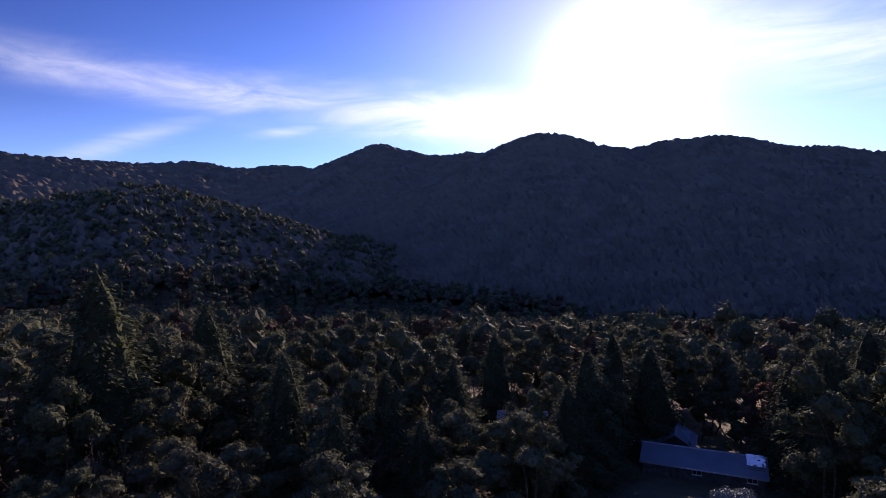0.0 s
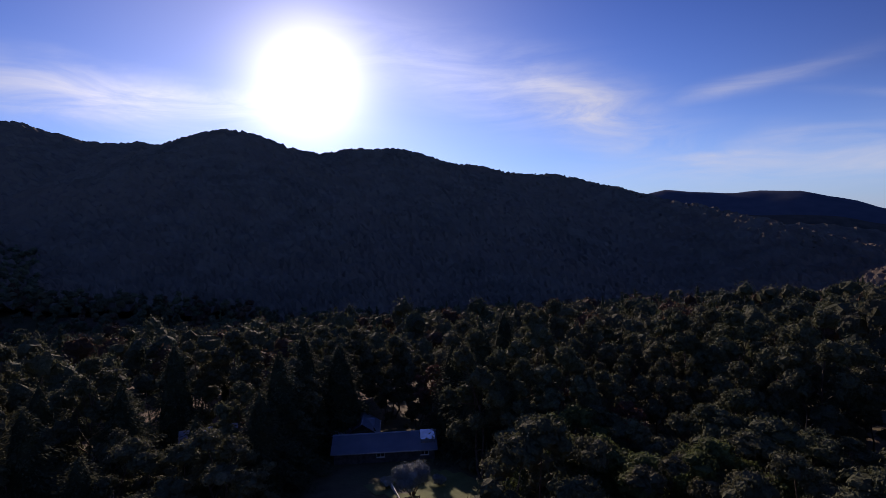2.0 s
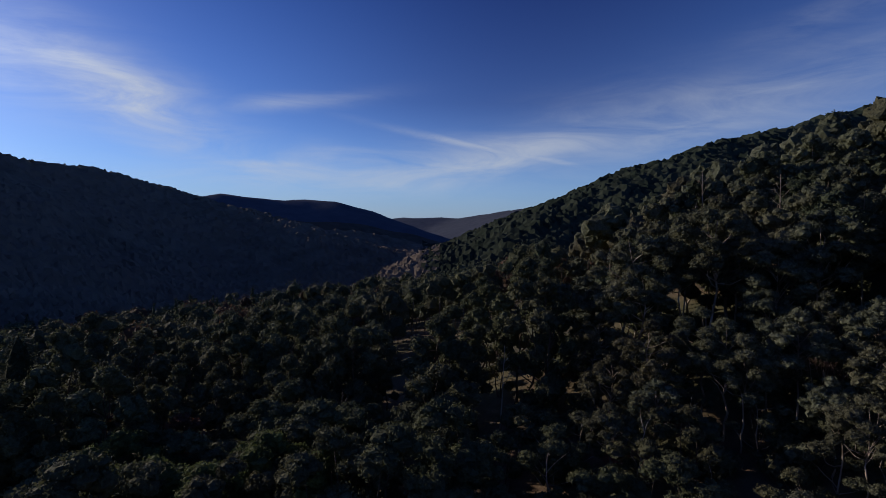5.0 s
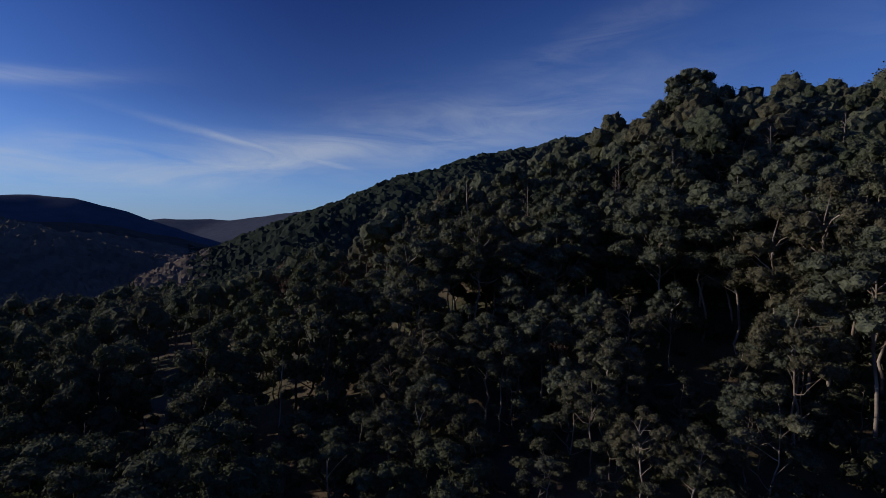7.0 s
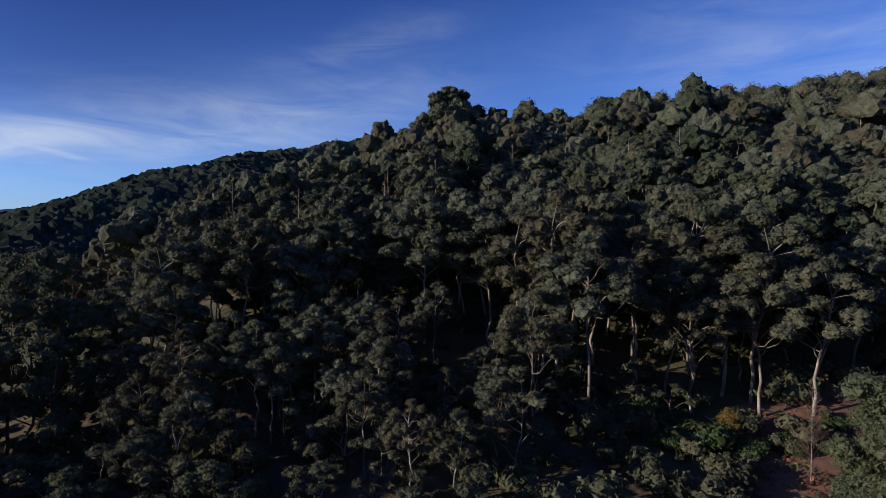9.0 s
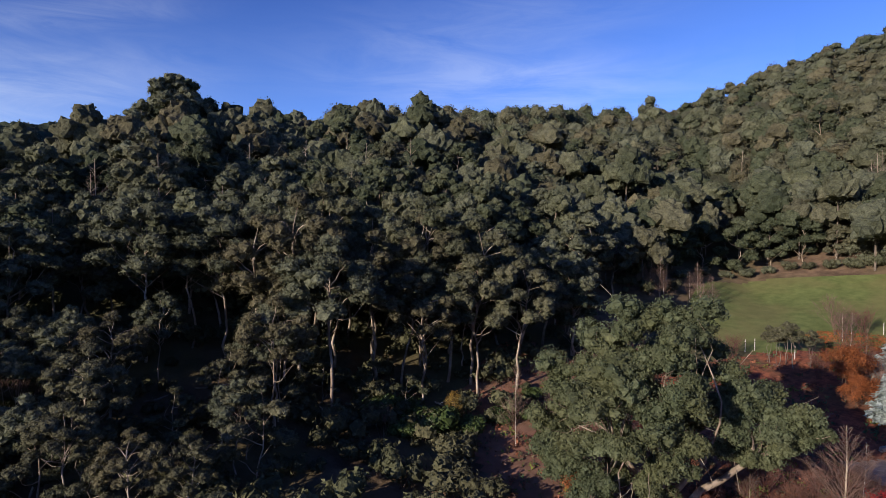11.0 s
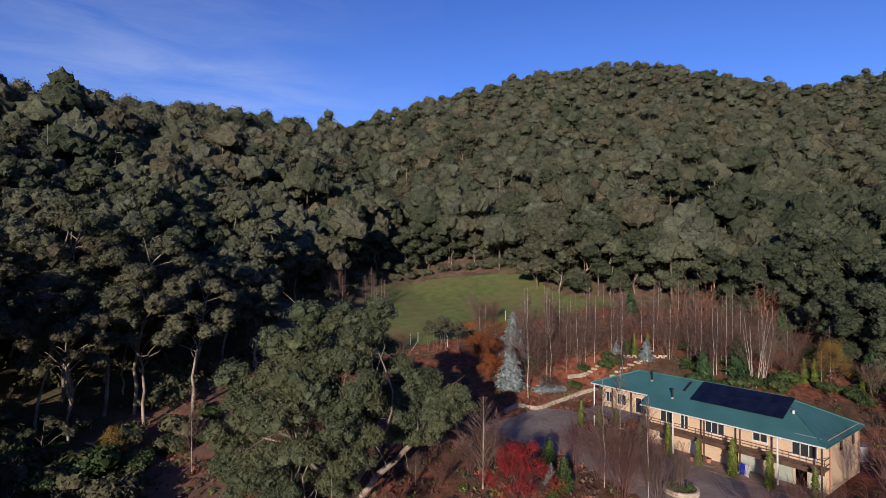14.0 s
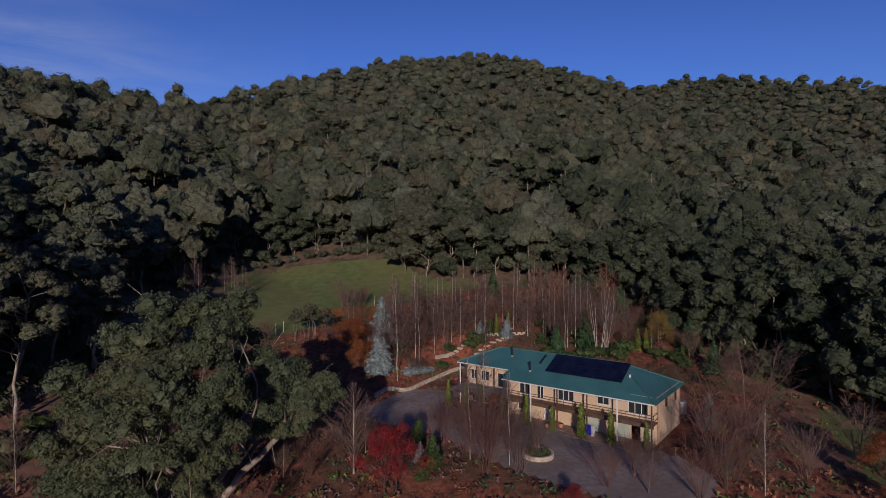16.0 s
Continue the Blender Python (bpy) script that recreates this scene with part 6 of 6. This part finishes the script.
    for x, y, k in ((-18.1, -54.5, 1.1), (-16.6, -57.5, 1.15), (-20.3, -51.0, 0.9), (-21.2, -56.8, 0.8), (-40.3, -47.2, 1.35), (-44, -49.5, 1.0), (-31, -47, 0.75), (-27, -46, 0.7), (-14.8, -60.5, 0.9), (5.5, -47, 0.9),
                    (15, -60, 0.9), (19, -66, 1.0), (23, -70, 1.0), (24, -80, 1.0), (20, -88, 1.0), (25, -92, 1.1), (-12, -93, 0.9), (-9, -97, 0.9), (-20, -97, 0.8), (-4, -99, 0.8), (-8, -117, 0.9), (-11, -119, 0.9),
                    (-48, -44, 0.9), (-27, -102, 0.9), (-36, -103, 0.9), (8, -103, 0.8), (-17, -88.5, 0.7), (-40, -99, 0.9), (-45, -96, 1.0), (-50, -94, 1.0), (-54, -90, 0.9), (-46, -92, 0.8), (-32, -104, 0.8), (-24, -105, 0.8), (-15, -102, 0.9), (-60, -92, 1.0),
                    (-66, -84, 0.9), (-21, -99.5, 0.9), (-16.5, -93.5, 0.7), (-28.5, -103.5, 0.9), (-62, -70, 0.8), (-34, -42, 0.8), (-38, -43, 0.9), (-19.5, -58.5, 0.8), (-17, -52, 0.9),):
        put(thicket[rng.randrange(3)], x, y, k)
    for x, y in ((-47, -100), (-49.5, -101.5), (-57, -97), (-60, -99), (-44, -101)):
        put(rust[rng.randrange(2)], x, y, rng.uniform(0.9, 1.1))
    for u, v in ((0.6, -0.9), (4.5, -1.2), (8.2, -1.0), (12.0, -0.9), (15.6, -0.9), (19.3, -0.8), (22.4, -1.2), (25.3, -0.8), (28.3, -0.6)):
        put(pencil[rng.randrange(2)], *house_xy(u, v), rng.uniform(0.8, 1.08))
    for x, y, k in ((-54.2, -86.2, 0.65), (-55.8, -84.2, 1.0), (-57.0, -83.6, 1.05), (-37.5, -99.5, 1.0), (-34.7, -98.5, 1.05), (-62, -80.5, 0.8)):
        put(pencil[rng.randrange(2)], x, y, k)
    for x, y, k in ((-12.1, -61.7, 1.0), (-12.3, -55.0, 1.15), (-33.5, -98.9, 1.1), (-10.8, -53.5, 0.8)):
        put(cone[0], x, y, k)
    put(spruce[0], -11.0, -88.0, 0.9)
    put(spruce[0], -12.7, -98.0, 1.12)
    put(spruce[0], -36.0, -96.3, 0.52)
    put(spruce[0], -31.9, -99.8, 0.36)
    put(spruce[0], -48, -57.5, 0.55)
    put(spruce[0], -11.3, -56.5, 0.3)
    for x, y, k in ((-61.1, -98.2, 0.95), (-63.6, -80.7, 0.9), (-66, -95, 1.0), (-55, -104, 1.1), (-70, -88, 1.1), (-41.6, -120.5, 0.75), (-73.0, -121.1, 1.00), (-74.3, -118.2, 0.90), (-79.3, -136.3, 1.10)):
        put(fir[rng.randrange(2)], x, y, k)
    for i in range(46):
        b, d = rng.uniform(203, 224), rng.uniform(94, 116)
        x, y = at(b, d)
        if inside(DRIVE, np.array([x]), np.array([y]), 3.0)[0] or (x - HOUSE.x) * BACK.x + (y - HOUSE.y) * BACK.y < 14:
            continue
        if i % 7 == 0:
            put(fir[rng.randrange(2)], x, y, rng.uniform(0.5, 0.9))
        elif i % 7 == 3:
            put(bare[rng.randrange(3)], x, y, rng.uniform(0.5, 0.8))
        else:
            put(bush[rng.randrange(3)], x, y, rng.uniform(0.5, 1.2))
    for x, y, k in ((-30.5, -97.2, 1.3), (-29.2, -97.0, 1.0), (-22.5, -92.5, 0.8), (20, -64, 0.8), (24, -61, 0.9), (28, -66, 1.1), (31, -63, 1.2), (22, -72, 0.8), (30, -71, 1.0), (-53, -84, 1.3), (-51, -82.5, 1.0), (-57, -81, 0.9), (-25, -97, 0.8), (-41, -92, 0.8), (36.3, -56.6, 2.0), (39, -54, 1.6), (43.5, -54, 1.9), (33, -59, 1.4), (38, -58, 1.2),
                    (41.5, -57, 1.5), (-6.5, -110, 1.0), (-59, -78, 1.0), (-16, -96, 0.8)):
        put(bush[rng.randrange(3)], x, y, k)
    creeper = tree_thing("red_creeper", *shrub_parts(520, 4.6, 0.9, 12, 70, 0.1), DARK_BARK, ORANGE_LEAF, "rusty red creeper climbing the verandah corner", "creeper")
    made.append(creeper)
    put(creeper, *house_xy(JOG + 0.3, -1.1), 1.0)
    tree = put(bare[0], -23.8, -54.4, 0.42)
    tree.location.z = 0.5
    for dx, dy in ((-0.8, 0.3), (0.5, -0.7), (0.1, 0.8), (0.9, 0.4)):
        tuft = put(bush[0], -23.8 + dx, -54.4 + dy, 0.34)
        tuft.location.z = 0.45
    put(pale[0], -16.9, -89.3, 1.0)
    put(pale[0], -19.5, -90.8, 0.5)
    put(red[0], -7.4, -51.4, 1.0)
    put(red[0], -22.5, -44.0, 0.3)
    put(orange[0], -6.8, -93.0, 1.25)
    put(orange[1], -7.6, -89.5, 0.8)
    put(orange[0], 15.5, -49, 0.8)
    put(orange[1], -9.4, -98.5, 0.7)
    put(orange[1], -42.5, -46.5, 0.45)
    put(yellow[0], -60.0, -81.2, 1.0)
    # leafless stems and small autumn trees on the valley side
    stems = kinds(1, lambda i: bare_thing("coppiced_tree", "clump of pale leafless stems below the gum trees", "coppiced trees of the near slope", (530, 7.5, 2.6, 6, 48, 4, 0.011, 1.6, 0.3, 0.014), GUM_BARK, TWIG))
    for x, y, k in ((68.0, -23.7, 1.0), (70.0, -21.8, 0.9), (66.8, -26.0, 0.85), (71.5, -25.5, 1.0), (64.0, -17.0, 0.6), (52.0, -38.0, 0.7), (40.5, -51.0, 0.6)):
        put(stems[0], x, y, k)
    put(red[0], 62.2, -2.7, 0.45)
    put(yellow[0], 59.7, 16.6, 0.7)
    put(yellow[0], 36.5, -58.5, 0.6)
    put(orange[0], -53.5, -40.5, 0.95)
    put(orange[1], -51.0, -36.5, 0.7)
    for x, y in ((1.5, -102.7), (0.3, -103.5), (-0.8, -102.2), (2.6, -103.6), (-3.0, -103.0)):
        put(sapling[rng.randrange(2)], x, y, rng.uniform(0.85, 1.05))
    for m in made:
        drop_master(m)
    # leaves fallen round the bare tree at the foot of the lawn
    fall = np.random.RandomState(78)
    a, q = fall.uniform(0, 6.28, 420), np.sqrt(fall.uniform(0, 1, 420))
    x, y = -9.0 + np.cos(a) * q * 6.5, -117.0 + np.sin(a) * q * 5.0
    spots = np.stack([x, y, height(x, y) + 0.1], 1)
    tagged(new("fallen_leaves", mesh_data("fallen_leaves", [(*leaves(fall, spots, np.full((420, 3), 0.7) * [1, 1, 0.06], 14, 0.14), 0)], [ORANGE_LEAF])), "orange leaves fallen on the lawn round a bare tree", "leaves", kind="stuff")
    # low weeds, dead bracken and dry grass over the garden ground
    grow = np.random.RandomState(77)
    tufts = [joined([], [(*leaves(grow, np.array([[0, 0, 0.1]]), np.array([[0.5, 0.5, 0.25]]), 9, 0.17), 0)]) for _ in range(6)]
    n = 5800
    b, d = grow.uniform(150, 238, n), grow.uniform(36, 130, n)
    x, y = np.sin(np.radians(b)) * d, np.cos(np.radians(b)) * d
    u, v = (x - HOUSE.x) * ALONG.x + (y - HOUSE.y) * ALONG.y, (x - HOUSE.x) * BACK.x + (y - HOUSE.y) * BACK.y
    k = (inside(LITTER_GROUND, x, y) | inside(EARTH_BANK, x, y)) & ~inside(DRIVE, x, y) & ~inside(LAWN, x, y) & ~((u > -2) & (u < 34) & (v > -3) & (v < 12))
    wood_stuff("garden_weeds", "low weeds, dead bracken and dry grass over the garden", x[k], y[k], grow.uniform(0.5, 1.9, k.sum()), tufts, [TWIG, FIR_LEAF, RUSSET_LEAF, RUST_TWIG, CYPRESS_LEAF, RUSSET_LEAF, TWIG, GUM_LEAF_WARM], 0.0)
    # tree stakes on the lawn
    for x, y in ((6.2, -107.5), (4.8, -108.2), (-1, -106), (-14, -121), (-19, -124)):
        st = new("tree_stake")
        st.location = (x, y, ground_at(x, y))
        tagged(st, "pale timber tree stake on the lawn", "stake", "tree stakes")
        part("post", rod((0, 0, -0.2), (0, 0, 2.2), 0.05, 6), WHITE_PAINT, st)
        part("tie", rod((-0.09, 0, 1.7), (0.09, 0, 1.7), 0.07, 6), BLACK_METAL, st)


RUST_TWIG = material("rusty_twigs", spotted((0.22, 0.085, 0.05), (0.36, 0.15, 0.085), 1.0, each=0.5), 0.85)
FIR_LEAF = material("fir_needles", spotted((0.03, 0.07, 0.03), (0.07, 0.12, 0.05), 0.8, each=0.6), 0.6)
garden()

# ---- valley houses ----
ROOF_BLUE = roof_material("blue_grey_metal_roof", (0.42, 0.45, 0.53), (0.32, 0.35, 0.44))
PALE_SHEET = material("pale_roof_sheet", spotted((0.55, 0.55, 0.54), (0.75, 0.75, 0.74), 1.0), 0.1, metal=0.9, spec=0.6)
WEATHERBOARD = material("grey_boards", spotted((0.05, 0.045, 0.045), (0.12, 0.11, 0.105), 1.5), 0.8)


ROUGH_GRASS = material("rough_dark_grass", spotted((0.04, 0.05, 0.022), (0.08, 0.092, 0.038), 0.4, 8.0, second=(0.07, 0.055, 0.035), second_scale=0.08, amount=0.7), 0.95, bump=0.7, bump_scale=3.0)


def cottage(name, label, x, y, turn, long, deep, wall_h, rise, roof_mat, windows, porch=0.0, base=None):
    """A gabled house: four walls with openings, roof with eaves, windows, chimney."""
    ob = new(name)
    z = ground_at(x, y) if base is None else base
    ob.location, ob.rotation_euler = (x, y, z), (0, 0, radians(turn))
    tagged(ob, label, "house")
    h = long / 2
    holes = [(-h + 1 + i * (long - 2) / windows, -h + 2.3 + i * (long - 2) / windows, 0.9, 2.0) for i in range(windows)]
    part("wall", pierced(-h, h, -1.5, wall_h, -0.2, 0.0, holes), WEATHERBOARD, ob)
    part("wall", box(-h, -deep, -1.5, h, -deep + 0.2, wall_h), WEATHERBOARD, ob)
    for sx in (-h, h - 0.2):
        bm = box(sx, -deep + 0.2, -1.5, sx + 0.2, -0.2, wall_h)
        part("wall", bm, WEATHERBOARD, ob)
    bm = bmesh.new()
    e, mid = 0.5, -deep / 2
    pts = [(-h - e, e, wall_h - 0.1), (h + e, e, wall_h - 0.1), (h + e, mid, wall_h + rise), (-h - e, mid, wall_h + rise), (h + e, -deep - e, wall_h - 0.1), (-h - e, -deep - e, wall_h - 0.1)]
    v = [bm.verts.new(p) for p in pts]
    bm.faces.new((v[0], v[1], v[2], v[3]))
    bm.faces.new((v[3], v[2], v[4], v[5]))
    bmesh.ops.solidify(bm, geom=bm.faces[:], thickness=0.1)
    roof = part("roof", bm, roof_mat, ob)
    part("ridge_cap", rod((-h - e, mid, wall_h + rise + 0.05), (h + e, mid, wall_h + rise + 0.05), 0.12, 6), roof_mat, roof)
    part("gutter", box(-h - e, e, wall_h - 0.22, h + e, e + 0.1, wall_h - 0.08), GALV, roof)
    for sx in (-h + 0.02, h - 0.18):
        g = bmesh.new()
        tri = [g.verts.new(p) for p in ((sx, -0.02, wall_h), (sx, -deep + 0.02, wall_h), (sx, mid, wall_h + rise - 0.12))]
        g.faces.new(tri)
        bmesh.ops.solidify(g, geom=g.faces[:], thickness=0.15)
        part("gable", g, WEATHERBOARD, ob)
    for x0, x1, z0, z1 in holes:
        window_set(ob, x0, x1, z0, z1, 0.0, 2)
    return ob, roof


def valley_houses():
    # the long blue-roofed house among the trees, with a paler bay at one end
    x, y = at(23.0, 88)
    ob, roof = cottage("valley_house", "long low house with a blue-grey metal roof among dark trees", x, y, 157 - 2, 16.5, 7.5, 2.0, 1.4, ROOF_BLUE, 2)
    bm = box(-1.2, -1.5, -0.9, 1.2, 1.5, 0.06)
    p = part("roof_light", bm, PALE_SHEET, roof, "pale glaring skylight")
    p.matrix_local = Matrix.Translation((-7.2, -2.4, 3.35)) @ Matrix.Rotation(radians(-10), 4, "X")
    x2, y2 = at(22.3, 98)
    cottage("valley_house", "small cross-gabled wing with a grey roof behind the long house", x2, y2, 157 + 88, 6.0, 5.0, 3.2, 1.9, ROOF_BLUE, 1)
    x3, y3 = at(19.2, 96)
    cottage("valley_house", "blue-roofed outbuilding beside dark trees", x3, y3, 150, 8.0, 6.0, 2.8, 1.5, ROOF_BLUE, 2)
    x4, y4 = at(5.6, 99)
    cottage("valley_house", "small dark-roofed cottage beside a bright patch of grass", x4, y4, 172, 8.5, 6.5, 3.0, 2.0, ROOF_BLUE, 2)
    x5, y5 = at(76, 116)
    cottage("shed", "small pale-roofed shed in a clearing", x5, y5, 60, 5.0, 4.0, 2.2, 0.8, PALE_SHEET, 1)
    x6, y6 = at(53, 135)
    cottage("shed", "small grey shed among the valley trees", x6, y6, 140, 5.0, 4.0, 2.4, 0.9, PALE_SHEET, 1)
    for name, label, pts, mat in (
            ("valley_lawn", "green lawn beside the long valley house", [(27, 72), (30, 62), (24, 56), (38, 54), (43, 62), (41, 71), (36, 74)], GRASS),
            ("paddock", "rough green clearing on the valley side", [at(72, 108), at(84, 100), at(93, 108), at(92, 124), at(84, 132), at(75, 128)], ROUGH_GRASS),
            ("cottage_lawn", "small bright patch of grass by the cottage", [at(6, 86), at(8.5, 88), at(9.5, 100), at(7.5, 103), at(5, 92)], GRASS)):
        sheet(name, rounded(pts), mat, 0.12, label, "lawn")
    pale_bush = tree_thing("pale_bush", *shrub_parts(600, 4.4, 2.0, 16, 260, 0.11), DARK_BARK, BLUE_LEAF, "rounded silvery bush on the valley lawn", "bush", "silvery bushes")
    for bb, dd, k in ((25.8, 72.5, 1.15), (23.2, 76.5, 0.45), (28.8, 76, 0.45)):
        plant(pale_bush, *at(bb, dd), k, bb)
    drop_master(pale_bush)
    # garden path with pale edging, and a post-and-rail fence
    path = new("garden_path")
    path.location = (31.0, 66.5, ground_at(31, 66.5))
    path.rotation_euler = (0, 0, radians(-10))
    tagged(path, "dark garden steps with a pale edge board", "steps")
    for i in range(5):
        part("step", box(-1.0, -3 + i * 1.2, -0.6 + 0.0 * i, 1.0, -1.9 + i * 1.2, 0.35 - i * 0.12, 0.02), WEATHERBOARD, path)
    part("edge_board", box(-1.15, -3.0, -0.5, -1.02, 3.0, 0.45, 0.02), WHITE_PAINT, path, "pale edge board")
    fence = new("fence")
    fx, fy = at(20.6, 68)
    fence.location = (fx, fy, ground_at(fx, fy))
    fence.rotation_euler = (0, 0, radians(-18))
    tagged(fence, "dark post-and-rail fence across the valley lawn", "fence")
    for i in range(5):
        part("post", box(i * 1.8 - 0.06, -0.06, -0.7, i * 1.8 + 0.06, 0.06, 1.3), DARK_TIMBER, fence)
    for z in (0.3, 0.7, 1.1):
        part("rail", box(0, 0.06, z, 7.2, 0.1, z + 0.1), DARK_TIMBER, fence)
    # fallen timber on the forest floor
    rng = random.Random(12)
    for x, y, a in ((57, -38, 20), (60, -42, 70), (52, -36, 110), (45, -52, 40), (49, -50, 10), (40, -62, 150), (62, -36, 95), (-56, -58, 35), (-60, -56, 60), (-52, -56, 20)):
        log = new("fallen_log")
        log.location, log.rotation_euler = (x, y, ground_at(x, y) + 0.12), (0, 0, radians(a))
        tagged(log, "weathered pale fallen log on the forest floor", "log", "fallen logs")
        s = rng.uniform(1.4, 2.8)
        rg = np.random.RandomState(int(abs(x) * 10))
        new("stem", mesh_data("stem", [(*limb(rg, (-s, 0, 0), (s, 0, 0.05), 0.2, 0.1, 0.03, 5, 7), 0)], [GUM_BARK], True)).parent = log
        new("branch", mesh_data("branch", [(*limb(rg, (s * 0.2, 0, 0), (s * 0.7, 0.7, 0.5), 0.07, 0.03, 0.1, 3, 5), 0)], [GUM_BARK], True)).parent = log


valley_houses()


def dead_trees():
    """Bare white trunks that stand out of the forest."""
    k = bare_thing("dead_tree", "dead white gum with bare limbs in the forest", "dead gums", (610, 17, 4.5, 1, 12, 2, 0.010, 0.9, 0.5, 0.025), GUM_BARK, GUM_BARK)
    for x, y, s in ((105.6, -18.1, 1.15), (92, -42, 1.0), (68, -78, 1.2), (80, -66, 1.0), (75, -92, 1.1), (-21.4, -191, 0.9), (-18.5, -193, 0.8), (-78, -120, 1.1), (-70, -122, 1.0), (-100, -82, 1.2), (60, 30, 0.7), (72, 12, 0.8), (84, -12, 0.9), (*at(128, 118), 1.1), (*at(133, 130), 1.15), (*at(138, 112), 1.2), (*at(139, 128), 1.2), (*at(144, 138), 1.2), (*at(147, 120), 1.1), (*at(152, 150), 1.1), (*at(158, 165), 1.1),
                    (*at(186, 190), 1.0), (*at(205, 158), 1.2), (*at(206.5, 165), 1.2), (*at(208, 175), 1.2), (*at(213, 140), 1.2), (*at(198, 200), 1.1), (*at(176, 205), 1.1), (*at(169, 190), 1.1),
                    (*at(115, 110), 1.0), (*at(120, 100), 1.1), (*at(125, 95), 1.1), (*at(106, 98), 1.0), (*at(112, 88), 1.0), (*at(215, 190), 1.2)):
        plant(k, x, y, s, x)
    drop_master(k)


dead_trees()
